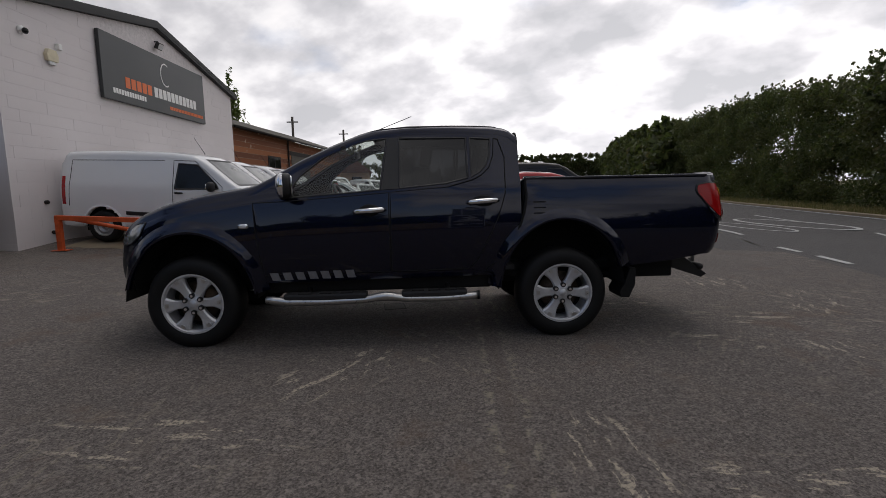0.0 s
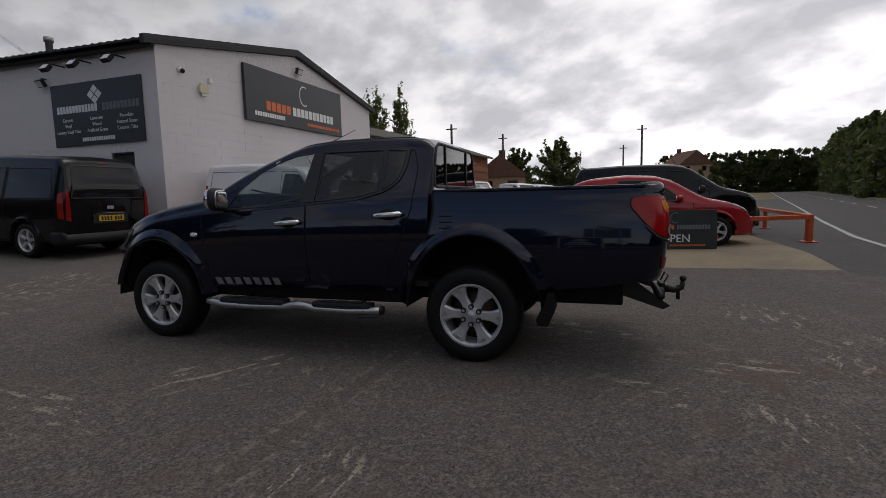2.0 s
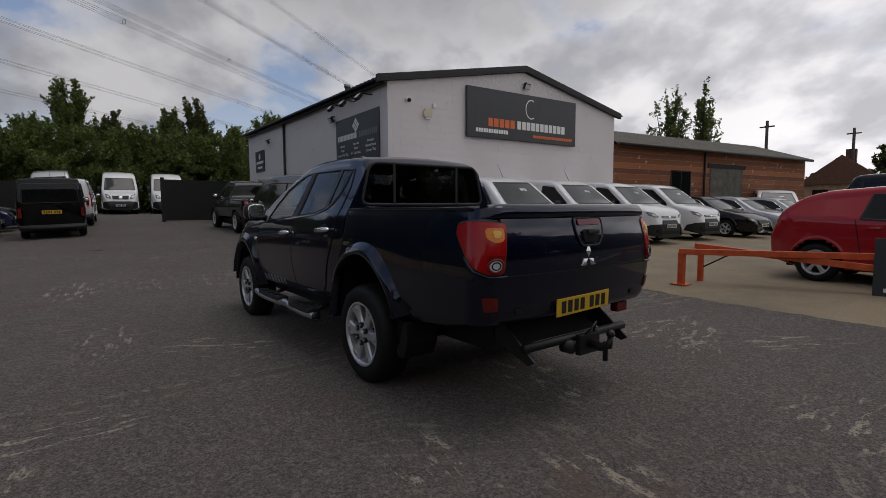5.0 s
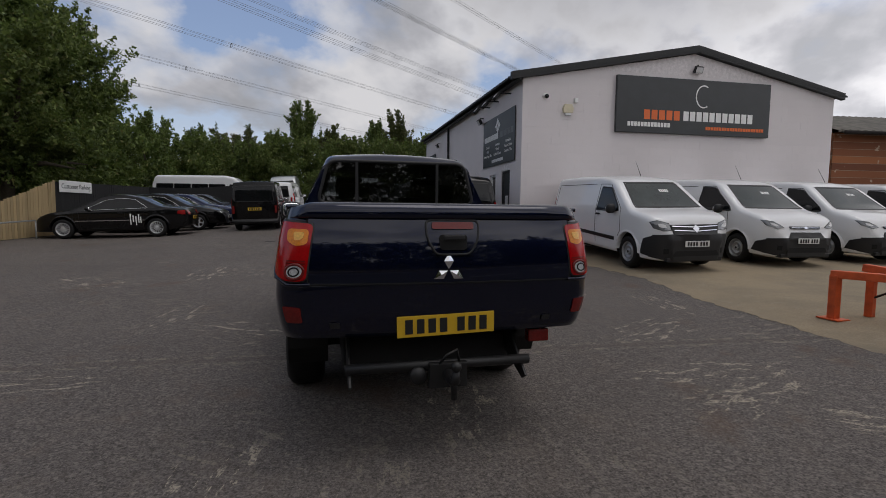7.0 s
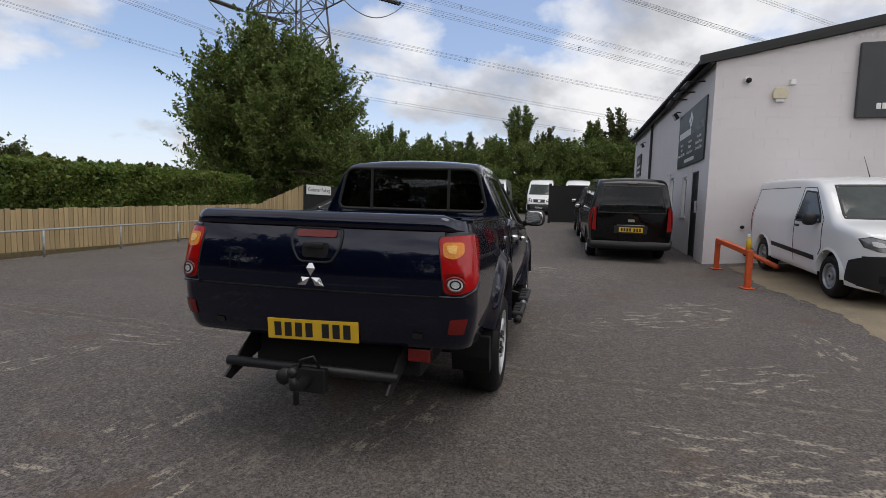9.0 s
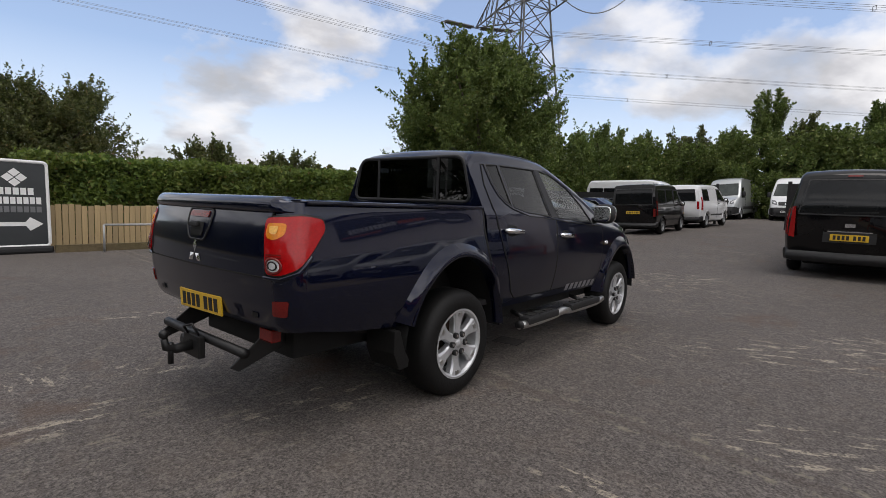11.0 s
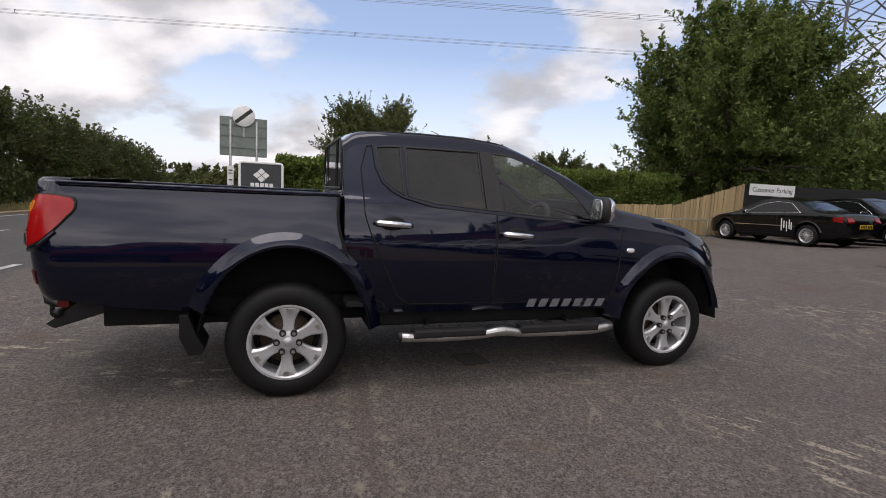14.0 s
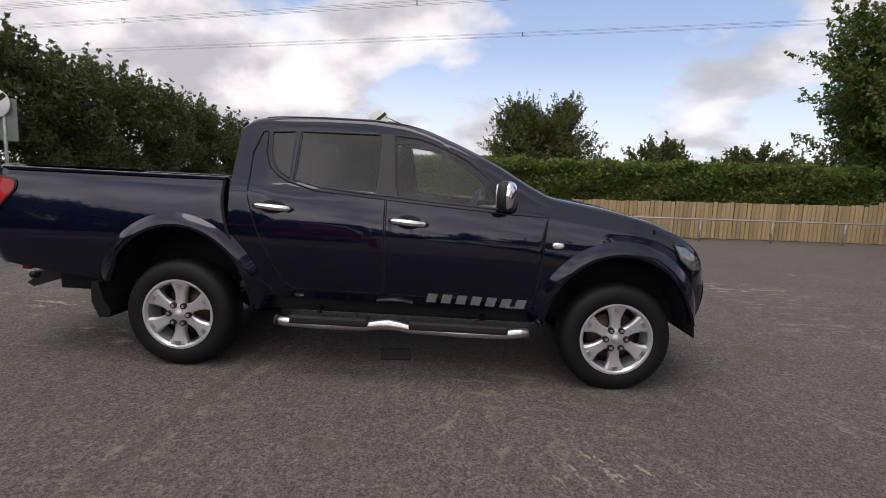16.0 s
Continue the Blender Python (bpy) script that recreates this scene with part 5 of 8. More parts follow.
    # ---- load bed: sides wrap round the corners into the tail ----
    X = lambda z: interp([(0.6, 2.74), (0.64, 2.80), (0.69, 2.835), (0.78, 2.856), (0.88, 2.866), (0.95, 2.872), (1.05, 2.871), (1.14, 2.862), (1.21, 2.846), (1.27, 2.826), (1.34, 2.818)], z)
    W = smooth_table([(0.50, 0.770), (0.60, 0.800), (0.70, 0.832), (0.80, 0.850), (0.88, 0.855), (0.96, 0.850), (1.04, 0.841), (1.12, 0.829), (1.2, 0.815), (1.26, 0.803), (1.30, 0.793), (1.33, 0.778)], 0.03, 0.01)
    rc = 0.13
    arc = rc * math.pi / 2

    def tail(s2, z, o=0.0, side=1):
        """The bed's skin by the length s2 from its rear corner (minus: along the side) and height."""
        x1, w2 = X(z), W(z)
        if s2 < -arc / 2:
            x, y, nx, ny = -x1 + rc + (-s2 - arc / 2), w2, 0.0, 1.0
            f = min(1.0, max(0.0, (-s2 - 1.15) / 0.4))
            f = f * f * (3 - 2 * f)
            x += f * (0.02 + 0.25 * max(0.0, (1.30 - z) / 0.75) ** 1.25)
            y += f * 0.010
        elif s2 > arc / 2:
            y = (w2 - rc) * (1 - (s2 - arc / 2) / 0.72)
            x, nx, ny = -x1 - 0.034 * (1 - (y / 0.72) ** 2), -1.0, 0.0
        else:
            a = (s2 + arc / 2) / rc
            nx, ny = -math.sin(a), math.cos(a)
            x, y = -x1 + rc + rc * nx, w2 - rc + rc * ny
        return (x + nx * o, side * (y + ny * o), z)

    class BedSide:
        def side(self, x, z):
            x1 = X(z)
            if x > -x1 + rc:
                return W(z)
            return W(z) - rc + math.sqrt(max(0.0, rc * rc - (x + x1 - rc) ** 2))

    bed = BedSide()
    ss = [-1.57 + 0.02 * k for k in range(74)] + [-0.10 + 0.0135 * k for k in range(15)] + [0.11 + 0.03 * k for k in range(25)]
    ss = sorted({round(v, 4) for v in ss if v < arc / 2 + 0.70}) + [arc / 2 + 0.72]
    zs = [0.60 + 0.015 * k for k in range(48)]
    bottom = lambda s2: interp([(-1.6, 0.55), (-0.62, 0.575), (-0.3, 0.61), (-0.1, 0.66), (0.9, 0.665)], s2)
    vs, fs = [], []
    m = len(zs)
    for side in (1, -1):
        base = len(vs)
        for s2 in ss:
            lo = bottom(s2)
            for k in range(m):
                z = lo + (1.315 - lo) * k / (m - 1)
                vs.append(tail(s2, z, 0, side))
        for i in range(len(ss) - 1):
            for k in range(m - 1):
                a = base + i * m + k
                q = [vs[a], vs[a + m], vs[a + m + 1], vs[a + 1]]
                cx, cz = sum(p[0] for p in q) / 4, sum(p[2] for p in q) / 4
                if ss[i] < -0.2 and ((cx + 1.5) / 0.52) ** 2 + ((cz - 0.365) / 0.62) ** 2 < 1:
                    continue
                fs.append((a, a + m, a + m + 1, a + 1) if side < 0 else (a + 1, a + m + 1, a + m, a))
    for side in (1, -1):
        edge = [(-1.575, 1.31 - 0.75 * k / 20) for k in range(21)]
        part("bed_edge", band("bed_edge", edge, lambda s2, z, o=0.0: tail(s2, z, o - 0.004, side), 0.022, M["well"], 0.006, False), truck)
    part("bed_body", mesh_of("bed_body", vs, fs, M["paint"], True), truck, None, "dark blue metallic load bed")
    # capping rail, inner walls and floor
    for side in (1, -1):
        part("bed_rail", box("bed_rail", (-2.72, -0.038, -0.012), (-1.19, 0.030, 0.010), M["paint"], 0.008, pose(0, side * 0.772, 1.318)), truck)
        part("rail_strip", box("rail_strip", (-2.70, -0.006, -0.003), (-1.19, 0.006, 0.003), M["plastic"], 0.002, pose(0, side * 0.797, 1.3155)), truck, None, "thin black strip along the bed rail")
        part("bed_wall", box("bed_wall", (-2.72, -0.012, 1.0), (-1.19, 0.012, 1.312), M["plastic"], 0, pose(0, side * 0.73, 0)), truck)
    part("bed_floor", box("bed_floor", (-2.74, -0.74, 1.0), (-1.18, 0.74, 1.02), M["plastic"]), truck)
    part("bulkhead", box("bulkhead", (-1.215, -0.74, 0.99), (-1.185, 0.74, 1.31), M["paint"], 0.006), truck)
    # tailgate with its overhanging lip
    rear = lambda y, z, o=0.0: (-X(z) - 0.034 * (1 - (y / 0.72) ** 2) - 0.003 - o, y, z)
    gate_poly = [(-0.69, 0.945), (0.69, 0.945), (0.69, 1.262), (-0.69, 1.262)]
    gate = part("tailgate", patch("tailgate", gate_poly, lambda y, z, o=0.0: rear(y, z, o + 0.004), M["paint"], 16, 10, 0.012), truck, None, "closed dark blue tailgate")
    part("seam", band("seam", [(-0.695, 0.94), (0.695, 0.94), (0.695, 1.268), (-0.695, 1.268)], rear, 0.010, M["well"], 0.004), gate)
    vs, fs = [], []
    lip = [(1.262, -0.004), (1.264, 0.016), (1.272, 0.024), (1.290, 0.028), (1.312, 0.027), (1.330, 0.018), (1.341, 0.002), (1.344, -0.06), (1.340, -0.15)]
    run = [-0.02 + 0.0081 * k for k in range(15)] + [arc / 2 + 0.72 * k / 12 for k in range(1, 13)]
    for side, order in ((1, run), (-1, run[-2::-1])):
        for s2 in order:
            f = max(0.0, min(1.0, (s2 + 0.015) / 0.10))
            f = f * f * (3 - 2 * f)
            vs += [tail(s2, min(z, 1.315) + max(0.0, z - 1.315) * (0.1 + 0.9 * f), 0.001 + o * f if o > 0 else o * (0.3 + 0.7 * f), side) for z, o in lip]
    for i in range(2 * len(run) - 2):
        fs += [(9 * i + k, 9 * i + k + 1, 9 * i + k + 10, 9 * i + k + 9) for k in range(8)]
    part("tailgate_lip", mesh_of("tailgate_lip", vs, fs, M["paint"], True), truck, None, "dark blue moulded lip on the tailgate")
    rec = [(-0.165, 1.258), (0.115, 1.258), (0.11, 1.165), (0.065, 1.085), (-0.115, 1.085), (-0.16, 1.165)]
    rec = round_poly(rec, 0.03)
    r = part("handle_surround", patch("handle_surround", rec, lambda y, z, o=0.0: rear(y, z, o + 0.010), M["paint"], 12, 6, 0.012), gate)
    part("handle_outline", band("handle_outline", rec, lambda y, z, o=0.0: rear(y, z, o + 0.008), 0.012, M["plastic"], 0.006), r)
    part("handle_cup", patch("handle_cup", round_poly([(-0.10, 1.185), (0.05, 1.185), (0.045, 1.108), (-0.095, 1.108)], 0.02), lambda y, z, o=0.0: rear(y, z, o + 0.016), M["well"], 6, 3, 0.004), gate)
    part("handle_bar", box("handle_bar", (-0.02, -0.055, -0.012), (0.0, 0.055, 0.012), M["plastic"], 0.006, pose(-2.918, -0.025, 1.172)), gate)
    part("brake_lamp", patch("brake_lamp", round_poly([(-0.135, 1.248), (0.085, 1.248), (0.085, 1.214), (-0.135, 1.214)], 0.01), lambda y, z, o=0.0: rear(y, z, o + 0.018), M["dark_red"], 6, 2, 0.006), gate, None, "dark red high brake lamp")
    # three chrome lozenges
    bdg = part("badge", None, gate, None, "chrome badge of three lozenges")
    for a in (90, 210, 330):
        d = Vector((math.cos(radians(a)), math.sin(radians(a))))
        e = Vector((-d.y, d.x))
        poly = [tuple(p) for p in (Vector((0, 0)) + d * 0.005, d * 0.046 + e * 0.025, d * 0.088, d * 0.046 - e * 0.025)]
        poly = [(y - 0.002, z + 1.005) for y, z in poly]
        vsb = [rear(y, z, 0.006) for y, z in poly] + [rear(sum(p[0] for p in poly) / 4, sum(p[1] for p in poly) / 4, 0.014)]
        part("lozenge", mesh_of("lozenge", vsb, [(0, 1, 4), (1, 2, 4), (2, 3, 4), (3, 0, 4)], M["chrome"]), bdg)
    for side in (1, -1):
        T = lambda s2, z, o=0.0: tail(s2, z + 0.028, o + 0.004, side)
        lampy = round_poly([(-0.20, 1.15), (-0.18, 1.205), (-0.07, 1.222), (0.118, 1.208), (0.118, 0.932), (0.03, 0.93), (-0.055, 0.965), (-0.135, 1.055)], 0.03, 3)
        lp = part("tail_lamp", patch("tail_lamp", lampy, lambda s2, z, o=0.0: T(s2, z, o + 0.010), M["red_lens"], 26, 10, 0.018), truck, None, "large red wraparound tail lamp")
        part("lamp_gasket", band("lamp_gasket", lampy, T, 0.02, M["plastic"], 0.006), lp)
        part("indicator_lens", patch("indicator_lens", round_poly([(0.0, 1.185), (0.10, 1.183), (0.104, 1.112), (0.055, 1.10), (0.005, 1.128)], 0.02), lambda s2, z, o=0.0: T(s2, z, o + 0.0125), M["amber"], 10, 5, 0.004), lp, None, "amber indicator lens")
        part("indicator_facet", patch("indicator_facet", round_poly([(0.035, 1.172), (0.085, 1.168), (0.08, 1.135), (0.045, 1.128)], 0.012), lambda s2, z, o=0.0: T(s2, z, o + 0.0165), M["amber_bright"], 6, 4, 0.003), lp, None, "bright yellow reflector behind the indicator lens")
        for k in range(5):
            part("rib", patch("rib", [(0.02, 1.035 - 0.014 * k), (0.105, 1.032 - 0.014 * k), (0.105, 1.026 - 0.014 * k), (0.02, 1.029 - 0.014 * k)], lambda s2, z, o=0.0: T(s2, z, o + 0.0135), M["dark_red"], 4, 1, 0.003), lp)
        rev = [(0.062 + 0.040 * math.cos(2 * math.pi * k / 20), 0.978 + 0.036 * math.sin(2 * math.pi * k / 20)) for k in range(20)]
        part("reversing_lens", patch("reversing_lens", rev, lambda s2, z, o=0.0: T(s2, z, o + 0.0135), M["clear"], 10, 5, 0.004), lp, None, "round clear reversing lens")
        inner = [(0.062 + 0.022 * math.cos(2 * math.pi * k / 16), 0.978 + 0.020 * math.sin(2 * math.pi * k / 16)) for k in range(16)]
        part("bulb_ring", band("bulb_ring", inner, lambda s2, z, o=0.0: T(s2, z, o + 0.018), 0.007, M["well"], 0.003, True, 0.006), lp)
        part("lens_ring", band("lens_ring", rev, lambda s2, z, o=0.0: T(s2, z, o + 0.0135), 0.012, M["dark_red"], 0.004, True, 0.006), lp)
        part("lamp_trim", band("lamp_trim", [(-0.125, 1.02), (-0.055, 0.945), (0.03, 0.912), (0.14, 0.912)], T, 0.02, M["paint"], 0.012, False), lp)
        part("reflector", patch("reflector", round_poly([(0.0, 0.832), (0.092, 0.826), (0.092, 0.748), (0.01, 0.748)], 0.012), lambda s2, z, o=0.0: T(s2, z - 0.028, o + 0.003), M["dark_red"], 8, 4, 0.006), truck, None, "dark red corner reflector")
        part("sensor", patch("sensor", round_poly([(0.22, 0.745), (0.27, 0.745), (0.27, 0.715), (0.22, 0.715)], 0.008), lambda s2, z, o=0.0: T(s2, z - 0.028, o + 0.003), M["plastic"], 4, 2, 0.004), truck)
        part("rear_arch", arch_band("rear_arch", -1.5, 0.365, 0.52, 0.615, 0.615, 0.715, bed, side, 0.046, M["paint"], 6, 160), truck, None, "flared dark blue wheel arch")
        part("wheel_well", well_mesh(-1.5, 0.365, 0.53, 0.63, 0.85, 0.40, side), truck)
        flap = [(-2.07, 0.56), (-2.12, 0.56), (-2.12, 0.42), (-2.07, 0.31), (-1.995, 0.315), (-1.985, 0.36), (-2.03, 0.44)]
        part("mud_flap", prism("mud_flap", flap, 0.25, M["rubber"], Matrix.Translation((0, side * 0.72 - 0.125, 0)), 0.006), truck, None, "black rubber mud flap")
        part("leaf_spring", tube("leaf_spring", [(-0.8, side * 0.5, 0.55), (-1.5, side * 0.5, 0.42), (-2.15, side * 0.5, 0.52)], 0.035, M["tow"], 6), truck)
    cap = [(-1.31 + 0.088 * math.cos(2 * math.pi * k / 28), 1.08 + 0.088 * math.sin(2 * math.pi * k / 28)) for k in range(28)]
    onb = lambda x, z, o=0.0: (x, bed.side(x, z) + 0.002 + o, z)
    fl = part("fuel_flap", patch("fuel_flap", cap, lambda x, z, o=0.0: onb(x, z, o + 0.005), M["paint"], 12, 6, 0.008), truck, None, "round dark blue fuel flap")
    part("seam", band("seam", cap, onb, 0.010, M["well"], 0.004, True, 0.02), fl)
    for dz in (-0.045, 0.0, 0.045):
        part("slot", patch("slot", [(-1.36, 1.075 + dz), (-1.26, 1.075 + dz), (-1.26, 1.085 + dz), (-1.36, 1.085 + dz)], lambda x, z, o=0.0: onb(x, z, o + 0.010), M["well"], 3, 1, 0.003), fl)

    # plate, tow bar, fog lamp, underside
    number_plate(truck, pose(-2.882, 0.0, 0.718, 3, 0, -90) @ Matrix.Rotation(radians(-1.6), 4, "Y"), True)
    part("plate_step", box("plate_step", (-2.80, -0.30, 0.74), (-2.70, 0.30, 0.76), M["plastic"], 0.008), truck)
    tw = part("tow_bar", tube("tow_bar", [(-2.86, -0.47, 0.50), (-2.86, 0.52, 0.50)], 0.027, M["tow"], 14), truck, None, "black painted steel tow bar with ball hitch")
    for y in (-0.44, 0.49):
        part("tow_arm", prism("tow_arm", [(-2.93, 0.43), (-2.88, 0.40), (-2.35, 0.58), (-2.35, 0.66), (-2.62, 0.66)], 0.014, M["tow"], Matrix.Translation((0, y, 0)), 0.003), tw)
    part("tow_plate", box("tow_plate", (-2.94, -0.10, 0.40), (-2.90, 0.10, 0.53), M["tow"], 0.008), tw)
    part("tow_neck", tube("tow_neck", [(-2.93, 0.0, 0.47), (-3.02, 0.0, 0.46), (-3.075, 0.0, 0.48), (-3.085, 0.0, 0.53)], [0.032, 0.028, 0.024, 0.018], M["tow"], 10), tw)
    part("tow_ball", ellipsoid("tow_ball", (0.027, 0.027, 0.027), M["tow"], 2.0), tw, pose(-3.085, 0, 0.555))
    part("tow_pin", tube("tow_pin", [(-3.05, 0.0, 0.50), (-3.05, 0.0, 0.38)], 0.016, M["tow"], 8), tw)
    part("tow_socket", lathe("tow_socket", [(0.0, 0.0), (0.042, 0.0), (0.045, -0.07), (0.0, -0.07)], M["plastic"], 16), tw, pose(-2.92, 0.15, 0.46, 0, 0, 90))
    part("safety_chain", tube("safety_chain", [(-2.93, 0.05, 0.52), (-2.97, 0.02, 0.58), (-2.95, -0.04, 0.60), (-2.92, -0.06, 0.53)], 0.007, M["tow"], 6), tw)
    part("fog_lamp", box("fog_lamp", (-2.80, -0.62, 0.575), (-2.74, -0.50, 0.645), M["dark_red"], 0.008), truck, None, "rectangular red fog lamp under the bumper")
    part("chassis", box("chassis", (-2.6, -0.52, 0.42), (2.05, 0.52, 0.60), M["well"], 0.02), truck)
    part("rear_axle", tube("rear_axle", [(-1.5, -0.78, 0.365), (-1.5, -0.12, 0.365), (-1.5, 0.0, 0.365), (-1.5, 0.12, 0.365), (-1.5, 0.78, 0.365)], [0.045, 0.05, 0.14, 0.05, 0.045], M["tow"], 10), truck)
    part("spare_wheel", lathe("spare_wheel", [(0.0, 0.42), (0.22, 0.41), (0.36, 0.44), (0.37, 0.52), (0.34, 0.6)], M["rubber"], 32, "z"), truck, pose(-2.22, 0, 0))
    # wheels
    for x, y in ((1.5, 1), (1.5, -1), (-1.5, 1), (-1.5, -1)):
        add_wheel(truck, "hero", 0.375, 0.25, x, y * 0.745, 0.371, (30 if y > 0 else 0) + (3 if x > 0 else -2))

    # cabin
    for s in (1, -1):
        st = part("front_seat", box("front_seat", (-0.25, -0.25, 0.72), (0.30, 0.25, 0.90), M["cabin"], 0.05, pose(0, s * 0.37, 0)), truck, None, "charcoal cloth front seat")
        part("backrest", box("backrest", (-0.08, -0.24, 0), (0.08, 0.24, 0.60), M["cabin"], 0.05, pose(-0.22, s * 0.37, 0.85, 0, -14, 0)), st)
        part("headrest", box("headrest", (-0.05, -0.13, 0), (0.05, 0.13, 0.18), M["cabin"], 0.04, pose(-0.385, s * 0.37, 1.44, 0, -10, 0)), st)
        part("headrest", box("headrest", (-0.04, -0.13, 0), (0.04, 0.13, 0.15), M["cabin"], 0.04, pose(-1.06, s * 0.36, 1.38)), truck)
    part("rear_bench", box("rear_bench", (-1.05, -0.66, 0.72), (-0.60, 0.66, 0.92), M["cabin"], 0.05), truck)
    part("bench_back", box("bench_back", (-1.10, -0.64, 0.88), (-0.98, 0.64, 1.36), M["cabin"], 0.05), truck)
    part("dashboard", box("dashboard", (0.56, -0.70, 0.80), (1.0, 0.70, 1.17), M["cabin_grey"], 0.07), truck)
    ring = [(0.185 * math.cos(2 * math.pi * k / 24), 0.185 * math.sin(2 * math.pi * k / 24), 0) for k in range(25)]
    sw = part("steering_wheel", tube("steering_wheel", ring, 0.018, M["plastic"], 8, False), truck, pose(0.46, -0.37, 1.14, 0, -66, 0))
    part("steering_boss", ellipsoid("steering_boss", (0.07, 0.065, 0.03), M["cabin_grey"], 2.4), sw)
    part("steering_spoke", box("steering_spoke", (-0.02, -0.18, -0.01), (0.02, 0.18, 0.01), M["cabin_grey"], 0.006), sw)
    part("cabin_floor", box("cabin_floor", (-1.12, -0.74, 0.56), (1.0, 0.74, 0.60), M["cabin"]), truck)
    part("headliner", box("headliner", (-1.05, -0.52, 1.70), (0.05, 0.52, 1.715), M["cabin_grey"]), truck)
    part("interior_mirror", ellipsoid("interior_mirror", (0.02, 0.11, 0.035), M["plastic"], 3.0), truck, pose(0.25, 0, 1.58))
    return truck


build_truck()


# ---- the other vehicles ----
def vehicle(name, spec, at, label, category, group=""):
    car = thing(name, label, category, at, group)
    sh = Shell(spec["top"], spec["bottom"], spec["width"], spec["belt"], spec.get("tumble", 0.45), spec.get("bulge", 0.05), spec.get("edge", 0.09), 0.03, 0.07)
    paint = M[spec["paint"]]
    R, xf, xr = spec["R"], spec["xf"], spec["xr"]
    track, tw = spec["track"], spec.get("tyre", 0.21)
    az = R + 0.075
    wells = [(x, R, R + 0.06, az) for x in (xf, xr)]
    part("body", sh.build("body", paint, (), wells, (), 0.075, 20, 7), car)
    for s in (1, -1):
        for x in (xf, xr):
            part("wheel_arch", arch_band("wheel_arch", x, R, R + 0.06, az, R + 0.10, az + 0.045, sh, s, 0.012, M["plastic"] if spec.get("black_arch") else paint, 2, 178, 0.12), car)
            part("wheel_well", well_mesh(x, R, R + 0.07, az + 0.01, track + tw / 2, track - 0.25, s), car)
            add_wheel(car, spec["wheel"], R, tw, x, s * track, R, 17 * x)
        for poly in spec["windows"]:
            g = part("side_window", patch("side_window", round_poly(poly, 0.04), sh.on_side(s, 0.006), M["dark_glass"], 10, 4, 0.006), car)
            part("seal", band("seal", poly, sh.on_side(s, 0.003), spec.get("seal_w", 0.03), M[spec.get("seal", "plastic")], 0.006), g)
        for line in spec.get("seams", ()):
            part("door_seam", band("door_seam", line, sh.on_side(s, 0.0), 0.012, M["well"], 0.004, False), car)
        for x, z in spec.get("handles", ()):
            y = sh.side(x, z)
            part("door_handle", ellipsoid("door_handle", (0.09, 0.022, 0.02), M["plastic" if spec.get("black_trim") else spec["paint"]], 2.6, 10), car, pose(x, s * (y + 0.012), z))
        if "strip" in spec:
            part("side_strip", patch("side_strip", spec["strip"], sh.on_side(s, 0.012), M[spec.get("strip_mat", "plastic")], 8, 1, 0.014), car)
        mx, mz = spec["mirror"]
        mi = part("door_mirror", ellipsoid("door_mirror", (0.07, 0.10, spec.get("mirror_h", 0.08)), M["plastic" if spec.get("black_trim") else spec["paint"]], 2.8, 14), car, pose(mx, s * (sh.side(mx, mz) + 0.13), mz))
        part("mirror_glass", ellipsoid("mirror_glass", (0.01, 0.08, 0.06), M["mirror"], 3, 10), mi, pose(-0.068, 0, 0))
        lamp = spec["headlamp"]
        lp = part("headlamp", patch("headlamp", [(s * y, z) for y, z in (lamp if s > 0 else lamp)], sh.on_front(0.008), M[spec.get("lamp_mat", "head_lens")], 8, 4, 0.01), car, None, "clear headlamp over a silver reflector")
        cy, cz = sum(p[0] for p in lamp) / len(lamp), sum(p[1] for p in lamp) / len(lamp)
        part("reflector", patch("reflector", [(s * (cy + 0.42 * (y - cy)), cz + 0.42 * (z - cz)) for y, z in lamp], sh.on_front(0.0135), M["clear"], 6, 3, 0.004), lp)
        part("lamp_rim", band("lamp_rim", [(s * y, z) for y, z in lamp], sh.on_front(0.004), 0.008, M["plastic"], 0.008), lp)
        if "taillamp" in spec:
            part("tail_lamp", patch("tail_lamp", [(s * y, z) for y, z in spec["taillamp"]], sh.on_rear(0.010), M[spec.get("tail_mat", "red_lens")], 5, 8, 0.02), car, None, "red tail lamp")
        if "taillamp_side" in spec:
            part("tail_lamp", patch("tail_lamp", spec["taillamp_side"], sh.on_side(s, 0.010), M[spec.get("tail_mat", "red_lens")], 5, 6, 0.02), car, None, "red tail lamp")
    ws = spec["screen"]
    if spec.get("sticker"):
        tag = part("price_sticker", None, car, None, "white price figures inside the windscreen")
        for k in range(5):
            y = 0.06 + 0.045 * k
            part("figure", patch("figure", [(y, 1.50), (y + 0.028, 1.50), (y + 0.028, 1.555), (y, 1.555)], sh.on_front(0.010), M["white_paint"], 2, 1), tag)
    g = part("windscreen", patch("windscreen", round_poly(ws, 0.08), sh.on_front(0.006), M["screen_glass"], 14, 6), car)
    part("seal", band("seal", ws, sh.on_front(0.002), 0.035, M["plastic"], 0.008), g)
    if "rear_window" in spec:
        g = part("rear_window", patch("rear_window", round_poly(spec["rear_window"], 0.07), sh.on_rear(0.008), M["dark_glass"], 12, 6), car)
        part("seal", band("seal", spec["rear_window"], sh.on_rear(0.003), 0.03, M["plastic"], 0.006), g)
    for nm, poly, mat in spec.get("front_panels", ()):
        part(nm, patch(nm, poly, sh.on_front({"badge": 0.04, "grille_bar": 0.032}.get(nm, 0.022)), M[mat], 16, 4, 0.022), car)
